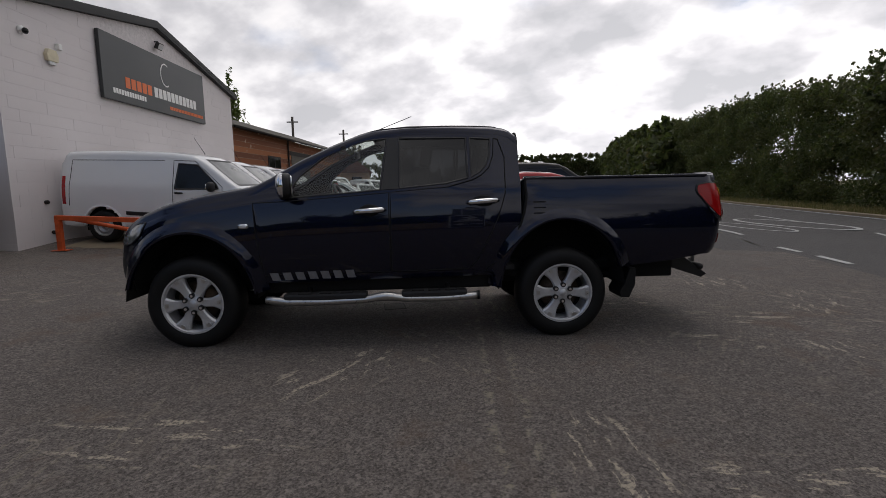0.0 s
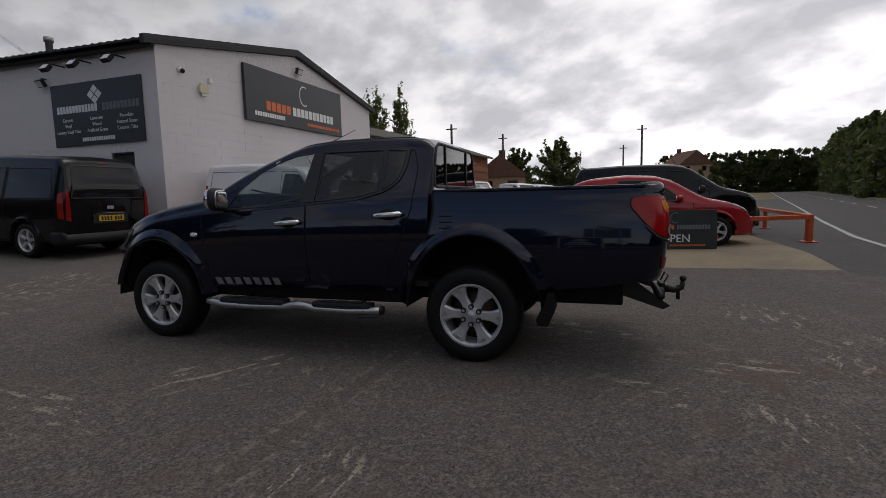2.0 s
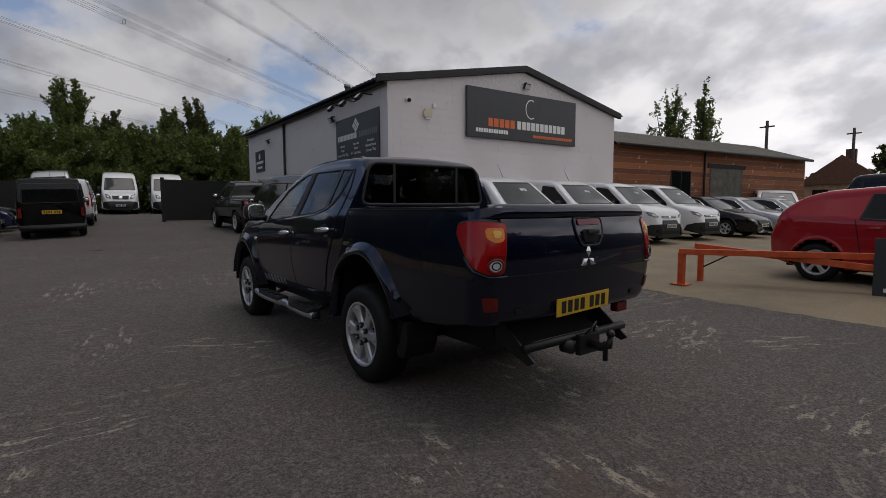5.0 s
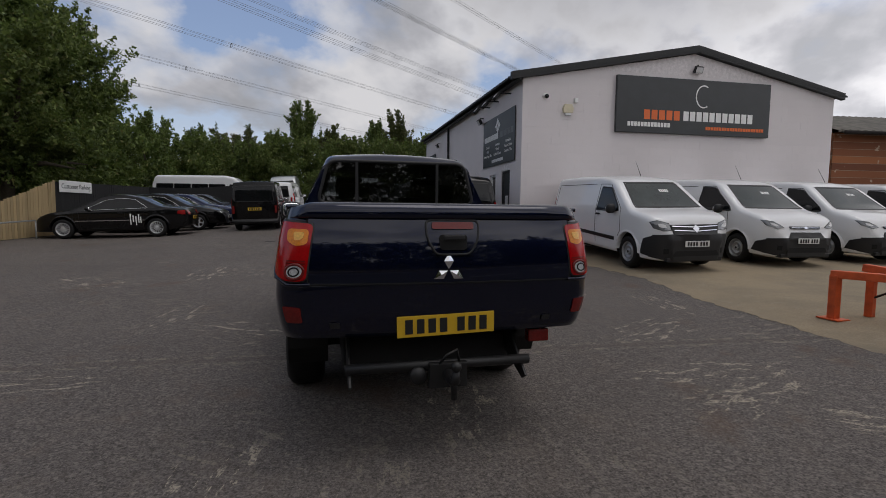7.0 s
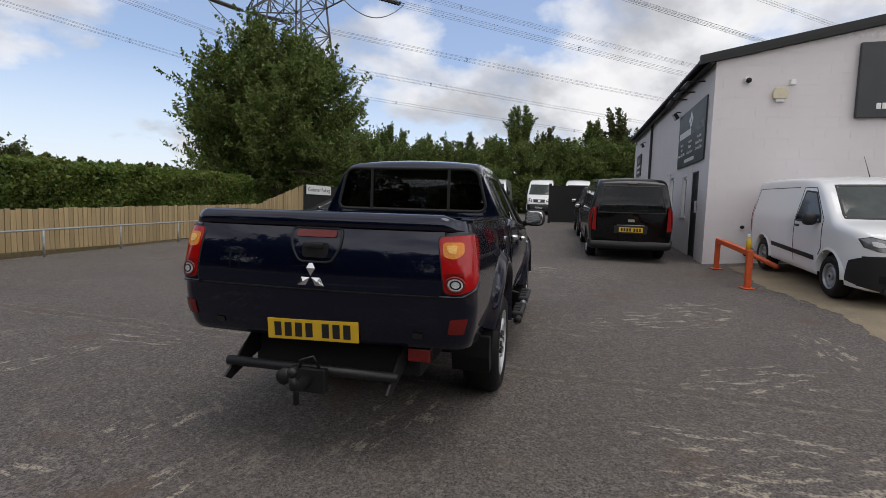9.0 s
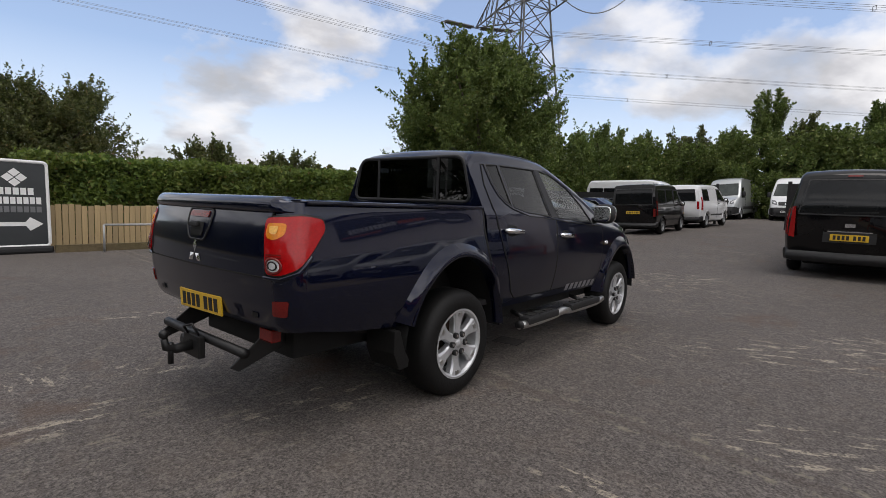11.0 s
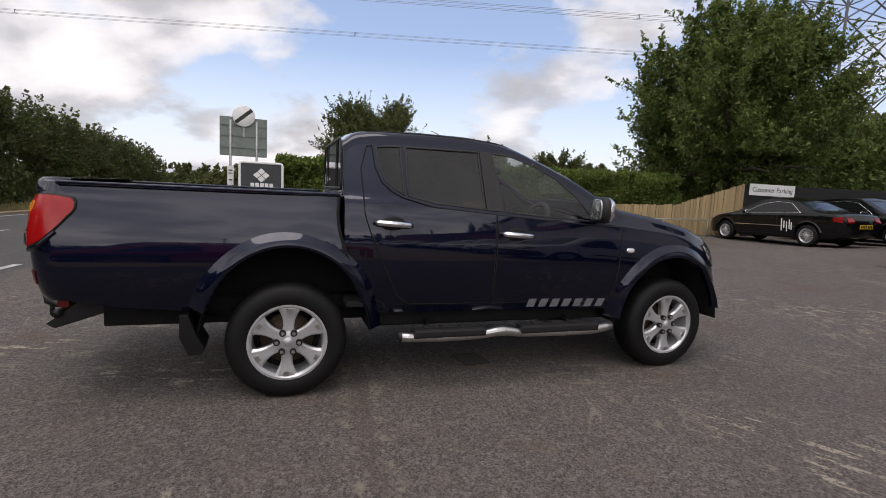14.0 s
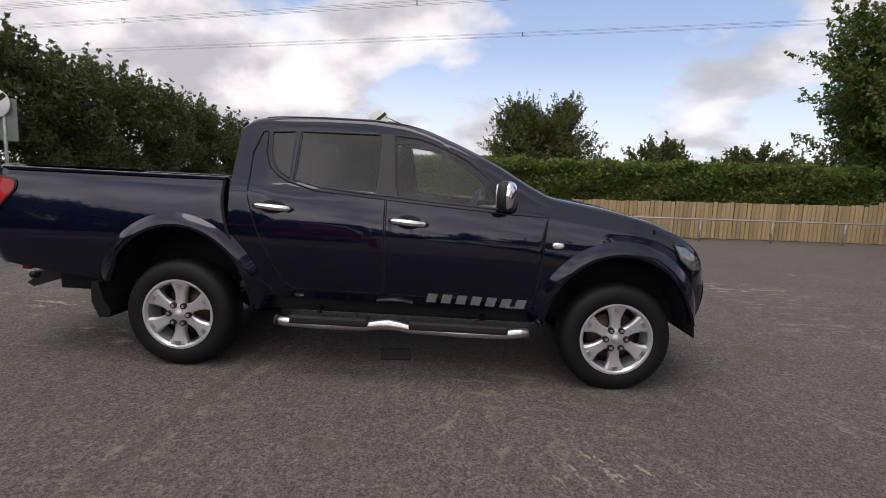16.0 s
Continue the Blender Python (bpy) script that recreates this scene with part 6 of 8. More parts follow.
    for nm, poly, mat in spec.get("rear_panels", ()):
        part(nm, patch(nm, poly, sh.on_rear(0.012), M[mat], 12, 4, 0.016), car)
    if "bumper" in spec:
        z0, z1, x0 = spec["bumper"]
        wide2 = sh.side(sh.x1 - 0.2, 0.5) - 0.004
        part("bumper", patch("bumper", [(-wide2, z0 + 0.05), (-wide2 + 0.2, z0), (wide2 - 0.2, z0), (wide2, z0 + 0.05), (wide2, z1 - 0.02), (0.45, z1), (-0.45, z1), (-wide2, z1 - 0.02)], sh.on_front(0.016), M["plastic"], 44, 6, 0.02), car, None, "black plastic bumper")
        for s in (1, -1):
            part("bumper_end", patch("bumper_end", [(x0, z0 + 0.10), (sh.x1 - 0.11, z0 + 0.04), (sh.x1 - 0.11, z1 - 0.02), (x0 + 0.10, z1 - 0.10)], sh.on_side(s, 0.014), M["plastic"], 12, 5, 0.02), car)
        part("lower_intake", patch("lower_intake", [(-0.5, z0 + 0.08), (0.5, z0 + 0.08), (0.44, z0 + 0.18), (-0.44, z0 + 0.18)], sh.on_front(0.022), M["well"], 20, 2, 0.01), car)
        for y in (-0.64, 0.56):
            part("fog_recess", patch("fog_recess", [(y, z0 + 0.12), (y + 0.08, z0 + 0.12), (y + 0.08, z0 + 0.22), (y, z0 + 0.22)], sh.on_front(0.024), M["well"], 4, 3, 0.01), car)
        part("bumper_lip", box("bumper_lip", (sh.x1 - 0.12, -0.6, z0 - 0.03), (sh.x1 + 0.01, 0.6, z0 + 0.05), M["plastic"], 0.02), car)
    if "rear_bumper" in spec:
        x1b, z1 = spec["rear_bumper"]
        part("bumper", Shell([(sh.x0 - 0.04, z1 - 0.1), (sh.x0 + 0.02, z1), (x1b, z1)], [(sh.x0 - 0.04, 0.3), (x1b, 0.26)], [(x, w2 + 0.015) for x, w2 in spec["width"] if x <= x1b], [(sh.x0, z1), (x1b, z1)], 0.5, 0.03, 0.04, 0.0, 0.04).build("bumper", M[spec.get("rb_mat", "plastic")], (), [wells[1]], (), 0.04, 6, 4), car)
    if "front_plate" in spec:
        z = spec["front_plate"]
        number_plate(car, pose(sh.reach(0, z) + 0.035, 0, z, 0, 0, 90), False)
    if "rear_plate" in spec:
        z = spec["rear_plate"]
        number_plate(car, pose(sh.reach(0, z, False) - 0.03, 0, z, 0, 0, -90), True)
    part("underside", box("underside", (xr - 0.5, -track + 0.15, 0.2), (xf + 0.3, track - 0.15, 0.42), M["well"], 0.02), car)
    if "aerial" in spec:
        x, z = spec["aerial"]
        part("aerial", tube("aerial", [(x, 0, z), (x - 0.22, 0, z + 0.34)], [0.008, 0.003], M["plastic"], 5), car)
    return car, sh


VAN = dict(
    top=[(-2.14, 1.5), (-2.1, 1.70), (-2.0, 1.79), (-1.0, 1.83), (0.0, 1.82), (0.45, 1.77), (0.66, 1.68), (1.30, 1.20), (1.42, 1.155), (1.75, 1.10), (1.93, 1.05), (2.04, 0.98), (2.10, 0.88), (2.14, 0.62), (2.15, 0.45)],
    bottom=[(-2.14, 0.3), (2.15, 0.22)],
    width=[(-2.14, 0.84), (-2.0, 0.90), (1.2, 0.915), (1.65, 0.905), (1.85, 0.87), (1.98, 0.81), (2.07, 0.72), (2.12, 0.60), (2.15, 0.42)],
    belt=[(-2.14, 1.1), (0.6, 1.1), (1.3, 1.05), (2.14, 0.9)], tumble=0.22, edge=0.11,
    paint="paint_white", R=0.32, xf=1.33, xr=-1.32, track=0.78, wheel="van", black_arch=False, black_trim=True, sticker=True,
    windows=[[(0.12, 1.1), (0.98, 1.12), (0.92, 1.22), (0.55, 1.58), (0.18, 1.60)]],
    seams=[[(0.08, 0.4), (0.08, 1.66), (0.5, 1.66), (1.05, 1.16), (1.08, 0.72), (0.98, 0.6)], [(-1.95, 0.72), (-1.9, 1.62), (-0.1, 1.66)]],
    handles=[(0.2, 1.02)], strip=[(-0.85, 0.56), (0.85, 0.50), (0.85, 0.575), (-0.85, 0.635)], mirror=(0.88, 1.16), mirror_h=0.10,
    screen=[(-0.74, 1.205), (0.74, 1.205), (0.60, 1.69), (-0.60, 1.69)],
    headlamp=[(0.47, 0.81), (0.66, 0.79), (0.80, 0.84), (0.84, 0.95), (0.74, 0.985), (0.54, 0.93)],
    front_panels=[("grille", [(-0.46, 0.72), (0.46, 0.72), (0.52, 0.905), (-0.52, 0.905)], "plastic"), ("grille_bar", [(-0.49, 0.872), (0.0, 0.852), (0.49, 0.872), (0.49, 0.890), (0.0, 0.870), (-0.49, 0.890)], "chrome"), ("grille_bar", [(-0.46, 0.80), (0.0, 0.778), (0.46, 0.80), (0.46, 0.815), (0.0, 0.793), (-0.46, 0.815)], "chrome"), ("badge", [(-0.07, 0.83), (0.0, 0.755), (0.07, 0.83), (0.0, 0.905)], "chrome")],
    bumper=(0.24, 0.735, 1.72), front_plate=0.55, aerial=(0.35, 1.83),
    taillamp_side=[(-2.1, 0.75), (-2.02, 0.75), (-2.02, 1.3), (-2.1, 1.3)],
)
CONNECT = dict(VAN)
CONNECT.update(
    top=[(-2.2, 1.5), (-2.16, 1.72), (-2.05, 1.79), (-1.0, 1.83), (0.0, 1.82), (0.4, 1.78), (0.65, 1.67), (1.28, 1.22), (1.4, 1.17), (1.75, 1.09), (1.98, 1.01), (2.09, 0.92), (2.15, 0.80), (2.19, 0.62), (2.21, 0.45)],
    width=[(-2.2, 0.84), (-2.0, 0.91), (1.3, 0.918), (1.72, 0.90), (1.92, 0.86), (2.05, 0.79), (2.13, 0.70), (2.18, 0.58), (2.21, 0.40)], bottom=[(-2.2, 0.3), (2.21, 0.22)],
    windows=[[(0.05, 1.12), (1.12, 1.13), (1.05, 1.22), (0.5, 1.62), (0.1, 1.64)]],
    headlamp=[(0.50, 0.83), (0.66, 0.80), (0.82, 0.87), (0.86, 0.97), (0.70, 0.945)],
    screen=[(-0.74, 1.20), (0.74, 1.20), (0.60, 1.69), (-0.60, 1.69)],
    front_panels=[("grille", [(-0.36, 0.80), (0.36, 0.80), (0.38, 0.85), (-0.38, 0.85)], "plastic"), ("grille_bar", [(-0.35, 0.82), (0.35, 0.82), (0.35, 0.832), (-0.35, 0.832)], "chrome"), ("lower_grille", [(-0.46, 0.58), (0.46, 0.58), (0.36, 0.73), (-0.36, 0.73)], "plastic"), ("badge", [(-0.07, 0.825), (0.0, 0.80), (0.07, 0.825), (0.0, 0.85)], "chrome")],
    strip=[(-0.85, 0.52), (0.85, 0.50), (0.85, 0.56), (-0.85, 0.58)], bumper=(0.24, 0.62, 1.74), front_plate=0.56,
)
HATCH = dict(
    top=[(-1.95, 0.7), (-1.9, 0.95), (-1.8, 1.12), (-1.5, 1.35), (-1.2, 1.43), (-0.5, 1.48), (0.1, 1.45), (0.4, 1.36), (0.95, 1.02), (1.1, 0.96), (1.55, 0.86), (1.8, 0.74), (1.93, 0.58), (1.97, 0.45)],
    bottom=[(-1.95, 0.3), (-1.5, 0.2), (1.97, 0.2)],
    width=[(-1.95, 0.68), (-1.7, 0.80), (-1.2, 0.85), (0.9, 0.855), (1.3, 0.83), (1.65, 0.74), (1.85, 0.6), (1.97, 0.42)],
    belt=[(-1.95, 1.02), (-1.0, 0.98), (0.6, 0.88), (1.97, 0.7)], tumble=0.5, edge=0.10,
    paint="paint_red", R=0.305, xf=1.24, xr=-1.25, track=0.735, wheel="alloy",
    windows=[[(-0.72, 1.0), (0.62, 0.92), (0.55, 1.0), (0.15, 1.3), (-0.2, 1.36), (-0.62, 1.36)]],
    seams=[[(-0.78, 0.98), (-0.7, 0.5), (-0.5, 0.32), (0.78, 0.3), (0.82, 0.88)]],
    handles=[(-0.55, 0.86)], mirror=(0.55, 0.98), mirror_h=0.065,
    screen=[(-0.6, 1.03), (0.6, 1.03), (0.50, 1.37), (-0.50, 1.37)],
    headlamp=[(0.42, 0.68), (0.60, 0.68), (0.76, 0.84), (0.72, 0.88), (0.5, 0.78)],
    front_panels=[("grille", [(-0.38, 0.36), (0.38, 0.36), (0.34, 0.5), (-0.34, 0.5)], "plastic")],
    taillamp=[(0.56, 0.98), (0.64, 0.94), (0.6, 1.2), (0.5, 1.24)], rear_window=[(-0.5, 1.06), (0.5, 1.06), (0.44, 1.34), (-0.44, 1.34)], rear_plate=0.75, front_plate=0.5,
)
COUPE = dict(
    top=[(-2.3, 0.7), (-2.27, 0.86), (-2.2, 0.93), (-1.62, 0.985), (-1.4, 1.04), (-0.85, 1.31), (-0.4, 1.40), (0.0, 1.405), (0.3, 1.35), (0.98, 0.98), (1.1, 0.94), (1.8, 0.82), (2.1, 0.7), (2.27, 0.55), (2.32, 0.42)],
    bottom=[(-2.3, 0.34), (-1.8, 0.22), (2.32, 0.22)],
    width=[(-2.3, 0.66), (-2.1, 0.80), (-1.5, 0.855), (1.0, 0.87), (1.6, 0.83), (2.0, 0.72), (2.2, 0.58), (2.32, 0.42)],
    belt=[(-2.3, 0.9), (-1.0, 0.92), (0.8, 0.86), (2.32, 0.66)], tumble=0.62, edge=0.07,
    tail_mat="deep_red", paint="paint_black", R=0.315, xf=1.36, xr=-1.35, track=0.76, wheel="multi",
    windows=[[(-1.12, 0.965), (0.72, 0.905), (0.62, 0.98), (0.18, 1.22), (-0.25, 1.29), (-0.7, 1.25)]],
    seams=[[(-0.42, 0.94), (-0.45, 0.45), (-0.3, 0.32), (0.85, 0.3), (0.9, 0.86)]],
    handles=[(-0.3, 0.8)], strip=[(-1.0, 0.555), (1.0, 0.55), (1.0, 0.575), (-1.0, 0.58)], strip_mat="chrome", mirror=(0.6, 0.96), mirror_h=0.06, seal="chrome", seal_w=0.012,
    screen=[(-0.6, 1.0), (0.6, 1.0), (0.48, 1.34), (-0.48, 1.34)],
    headlamp=[(0.42, 0.60), (0.62, 0.62), (0.70, 0.70), (0.6, 0.74), (0.44, 0.68)],
    front_panels=[("grille", [(-0.3, 0.5), (0.3, 0.5), (0.28, 0.66), (-0.28, 0.66)], "plastic")],
    taillamp=[(0.44, 0.72), (0.66, 0.72), (0.66, 0.86), (0.44, 0.86)], taillamp_side=[(-2.22, 0.72), (-2.0, 0.76), (-2.0, 0.86), (-2.22, 0.88)], rear_window=[(-0.5, 1.05), (0.5, 1.05), (0.42, 1.28), (-0.42, 1.28)], rear_plate=0.62,
)
ESTATE = dict(COUPE)
ESTATE.update(
    top=[(-2.25, 0.7), (-2.2, 0.95), (-2.1, 1.1), (-1.7, 1.32), (-1.2, 1.42), (-0.3, 1.46), (0.2, 1.42), (0.98, 1.0), (1.1, 0.96), (1.8, 0.84), (2.1, 0.72), (2.24, 0.55), (2.28, 0.42)],
    width=[(-2.25, 0.70), (-2.0, 0.82), (-1.5, 0.87), (1.0, 0.88), (1.6, 0.84), (2.0, 0.72), (2.16, 0.58), (2.28, 0.42)], bottom=[(-2.25, 0.3), (2.28, 0.22)],
    windows=[[(-1.5, 1.0), (0.74, 0.93), (0.62, 1.02), (0.16, 1.30), (-0.3, 1.36), (-1.2, 1.32)]], wheel="alloy", strip=[(-1.0, 0.40), (1.0, 0.40), (1.0, 0.415), (-1.0, 0.415)],
    taillamp=[(0.5, 0.8), (0.68, 0.8), (0.66, 0.98), (0.5, 0.98)], rear_window=[(-0.5, 1.08), (0.5, 1.08), (0.44, 1.3), (-0.44, 1.3)], front_plate=0.48,
)
CARRIER = dict(
    top=[(-2.55, 1.2), (-2.52, 1.6), (-2.42, 1.84), (-2.25, 1.90), (-1.0, 1.93), (0.6, 1.90), (1.0, 1.80), (1.75, 1.26), (1.9, 1.18), (2.25, 1.05), (2.45, 0.85), (2.55, 0.6)],
    bottom=[(-2.55, 0.3), (2.55, 0.24)],
    width=[(-2.55, 0.86), (-2.4, 0.925), (1.5, 0.945), (2.0, 0.90), (2.3, 0.78), (2.55, 0.55)],
    belt=[(-2.55, 1.1), (1.4, 1.05), (2.55, 0.85)], tumble=0.24, edge=0.12,
    tail_mat="deep_red", paint="paint_black", R=0.335, xf=1.62, xr=-1.55, track=0.80, wheel="alloy",
    windows=[[(-2.3, 1.14), (-1.1, 1.12), (-1.1, 1.68), (-2.2, 1.68)], [(-1.02, 1.12), (0.25, 1.1), (0.25, 1.69), (-1.02, 1.69)], [(0.35, 1.1), (1.45, 1.1), (0.98, 1.58), (0.4, 1.68)]],
    seams=[[(0.3, 0.4), (0.3, 1.72)], [(-1.06, 0.4), (-1.06, 1.72)]], handles=[(0.15, 1.0), (0.45, 1.0)],
    strip=[(-1.1, 0.46), (1.2, 0.46), (1.2, 0.50), (-1.1, 0.50)], strip_mat="paint_black", mirror=(1.35, 1.16), mirror_h=0.1,
    screen=[(-0.74, 1.28), (0.74, 1.28), (0.64, 1.76), (-0.64, 1.76)],
    headlamp=[(0.5, 0.88), (0.66, 0.88), (0.80, 1.0), (0.7, 1.06), (0.52, 0.98)],
    front_panels=[("grille", [(-0.4, 0.78), (0.4, 0.78), (0.4, 0.88), (-0.4, 0.88)], "plastic")],
    rear_window=[(-0.74, 1.14), (0.74, 1.14), (0.62, 1.74), (-0.62, 1.74)],
    taillamp=[(0.77, 0.72), (0.86, 0.74), (0.83, 1.26), (0.78, 1.28)], taillamp_side=[(-2.54, 0.76), (-2.45, 0.78), (-2.44, 1.22), (-2.53, 1.26)],
    rear_panels=[("plate_recess", [(-0.36, 0.66), (0.36, 0.66), (0.36, 0.84), (-0.36, 0.84)], "plastic"), ("badge", [(-0.07, 0.93), (0.07, 0.93), (0.07, 0.99), (-0.07, 0.99)], "chrome"), ("garnish", [(-0.3, 0.845), (0.3, 0.845), (0.3, 0.86), (-0.3, 0.86)], "chrome"), ("brake_lamp", [(-0.1, 1.80), (0.1, 1.80), (0.1, 1.825), (-0.1, 1.825)], "dark_red"), ("wiper", [(-0.35, 1.19), (0.1, 1.175), (0.1, 1.185), (-0.35, 1.205)], "plastic")],
    rear_plate=0.75, rear_bumper=(-2.25, 0.52),
)
SPRINTER = dict(
    top=[(-2.9, 2.0), (-2.86, 2.4), (-2.7, 2.56), (0.8, 2.6), (1.3, 2.5), (1.55, 2.3), (2.15, 1.5), (2.3, 1.36), (2.65, 1.2), (2.85, 0.95), (2.95, 0.6)],
    bottom=[(-2.9, 0.35), (2.95, 0.28)],
    width=[(-2.9, 0.94), (2.0, 0.97), (2.5, 0.90), (2.8, 0.78), (2.95, 0.62)],
    belt=[(-2.9, 1.3), (2.0, 1.3), (2.95, 1.0)], tumble=0.10, edge=0.14,
    paint="paint_white", R=0.35, xf=1.95, xr=-1.75, track=0.84, wheel="van", black_trim=True,
    windows=[[(1.0, 1.35), (2.0, 1.33), (1.7, 1.9), (1.1, 2.0)]], seams=[[(0.95, 0.4), (0.95, 2.1)]], handles=[(1.05, 1.2)],
    strip=[(-1.3, 0.62), (1.5, 0.62), (1.5, 0.78), (-1.3, 0.78)], mirror=(1.9, 1.55), mirror_h=0.17,
    screen=[(-0.8, 1.5), (0.8, 1.5), (0.72, 2.22), (-0.72, 2.22)],
    headlamp=[(0.5, 0.95), (0.74, 1.0), (0.78, 1.24), (0.62, 1.2), (0.5, 1.08)],
    front_panels=[("grille", [(-0.4, 0.92), (0.4, 0.92), (0.44, 1.14), (-0.44, 1.14)], "plastic"), ("badge", [(-0.09, 0.97), (0.09, 0.97), (0.09, 1.09), (-0.09, 1.09)], "chrome")],
    bumper=(0.3, 0.80, 2.38), front_plate=0.55, rear_window=[(-0.7, 1.4), (0.7, 1.4), (0.68, 2.0), (-0.68, 2.0)], taillamp=[(0.84, 0.9), (0.9, 0.9), (0.9, 1.4), (0.84, 1.4)],
)
DOUBLE_CAB = dict(
    top=[(-2.6, 0.95), (-2.57, 1.15), (-2.5, 1.18), (-0.98, 1.18), (-0.92, 1.3), (-0.84, 1.68), (-0.7, 1.77), (0.0, 1.8), (0.3, 1.74), (0.95, 1.26), (1.1, 1.2), (1.9, 1.1), (2.2, 0.9), (2.3, 0.6)],
    bottom=[(-2.6, 0.55), (2.3, 0.42)], width=[(-2.6, 0.82), (-2.4, 0.88), (1.6, 0.9), (2.0, 0.82), (2.3, 0.6)], belt=[(-2.6, 1.16), (0.9, 1.12), (2.3, 0.95)], tumble=0.42, edge=0.07,
    paint="paint_black", R=0.37, xf=1.45, xr=-1.55, track=0.77, wheel="alloy", tyre=0.24, black_arch=True,
    windows=[[(-0.78, 1.22), (-0.05, 1.2), (-0.05, 1.62), (-0.68, 1.62)], [(0.03, 1.2), (0.85, 1.18), (0.4, 1.55), (0.05, 1.62)]],
    seams=[[(0.0, 0.55), (0.0, 1.65)], [(-0.88, 1.2), (-0.8, 0.6)]], handles=[(0.1, 1.05), (-0.7, 1.05)], mirror=(0.75, 1.24), mirror_h=0.1,
    screen=[(-0.7, 1.27), (0.7, 1.27), (0.58, 1.72), (-0.58, 1.72)], headlamp=[(0.5, 0.9), (0.7, 0.92), (0.74, 1.05), (0.5, 1.04)],
    rear_window=[(-0.6, 1.3), (0.6, 1.3), (0.55, 1.62), (-0.55, 1.62)], taillamp=[(0.70, 0.8), (0.82, 0.8), (0.82, 1.1), (0.70, 1.1)], rear_plate=0.68, rear_bumper=(-2.4, 0.62),
)


def parked(x, y, heading):
    """A parked vehicle's pose: on the ground, tilted with its slope."""
    c, s = math.cos(radians(heading)), math.sin(radians(heading))
    pitch = -math.degrees(math.atan2(G(x + 1.4 * c, y + 1.4 * s) - G(x - 1.4 * c, y - 1.4 * s), 2.8))
    roll = math.degrees(math.atan2(G(x - 0.8 * s, y + 0.8 * c) - G(x + 0.8 * s, y - 0.8 * c), 1.6))
    return pose(x, y, (G(x + 1.4 * c, y + 1.4 * s) + G(x - 1.4 * c, y - 1.4 * s)) / 2 + (0.009 if y > 4.6 and x > -6.6 else 0.005), roll, pitch, heading)


ROW = "white vans in a row"
vehicle("panel_van", VAN, parked(-4.68, 6.22, -1), "white small panel van with a wide black and chrome grille", "van", ROW)
con, _ = vehicle("panel_van", CONNECT, parked(-4.98, 9.15, -2), "white compact panel van with black bumper on concrete", "van", ROW)
for x, y, lab in ((-5.02, 11.75, "white compact panel van parked between two others"), (-5.05, 14.45, "white compact panel van at the end of the row")):
    tagged(copy_thing(con, parked(x, y, -2)), lab)
tagged(copy_thing(con, parked(-5.0, 25.6, -62)), "white panel van standing across the yard")
tagged(copy_thing(con, parked(-3.2, 33.0, -50)), "white panel van far along the yard")
tagged(copy_thing(con, parked(-2.2, 38.0, -50)), "white panel van far along the yard")
d_e = dict(ESTATE)
est, _ = vehicle("hatchback_car", d_e, parked(-4.6, 17.4, -4), "black hatchback beyond the white vans", "car", "yard cars")
d_s = dict(ESTATE)
d_s["paint"] = "paint_silver"
sil, _ = vehicle("hatchback_car", d_s, parked(-4.4, 20.0, -4), "silver hatchback beyond the white vans", "car", "yard cars")
for x, y, h in ((-3.4, 28.2, -60), (-1.2, 34.0, -60), (0.2, 38.5, -60), (-3.9, 22.6, -4)):
    tagged(copy_thing(sil, parked(x, y, h)), "silver car far along the concrete yard")
vehicle("hatchback_car", HATCH, parked(3.47, 7.60, -2), "bright red three door hatchback behind the orange rail", "car")
d_l = dict(CONNECT)
d_l.update(paint="paint_black")
lw, _ = vehicle("panel_van", d_l, parked(4.05, 10.4, -3), "black panel van parked behind the red hatchback", "van")
vehicle("people_carrier", CARRIER, parked(-9.38, 2.9, 180), "black people carrier beside the white workshop", "van")
vehicle("pickup_truck", DOUBLE_CAB, parked(-14.7, 2.85, 180), "black double cab pickup with an open load bed", "pickup truck")
cp, shc = vehicle("coupe_car", COUPE, parked(-13.72, -7.35, -90), "black two door coupe with a white skyline decal", "car")
dec = part("decal", None, cp, None, "white skyline decal on the door")
for k, (x, z0, z1) in enumerate(((-0.62, 0.42, 0.78), (-0.70, 0.50, 0.72), (-0.78, 0.40, 0.70), (-0.86, 0.48, 0.76), (-0.92, 0.46, 0.68))):
    part("bar", patch("bar", [(x, z0), (x + 0.035, z0), (x + 0.035, z1), (x, z1)], shc.on_side(1, 0.014), M["white_paint"], 2, 3), dec)
d_b = dict(ESTATE)
d_b["paint"] = "paint_black"
bk, _ = vehicle("estate_car", d_b, parked(-16.4, -6.6, 86), "black car nose out beside the dark fence", "car", "dark cars by the fence")
d_n = dict(ESTATE)
d_n["paint"] = "paint_blue"
nv, _ = vehicle("estate_car", d_n, parked(-18.8, -6.4, 86), "navy car nose out beside the dark fence", "car", "dark cars by the fence")
tagged(copy_thing(bk, parked(-20.9, -6.2, 86)), "black car at the end of the parked row")
d_c = dict(CONNECT)
d_c.update(paint="paint_black", rear_window=[(-0.68, 1.14), (0.68, 1.14), (0.62, 1.62), (-0.62, 1.62)], taillamp=[(0.74, 0.72), (0.82, 0.72), (0.82, 1.0), (0.74, 1.0)], rear_plate=0.86, rear_bumper=(-1.95, 0.5))
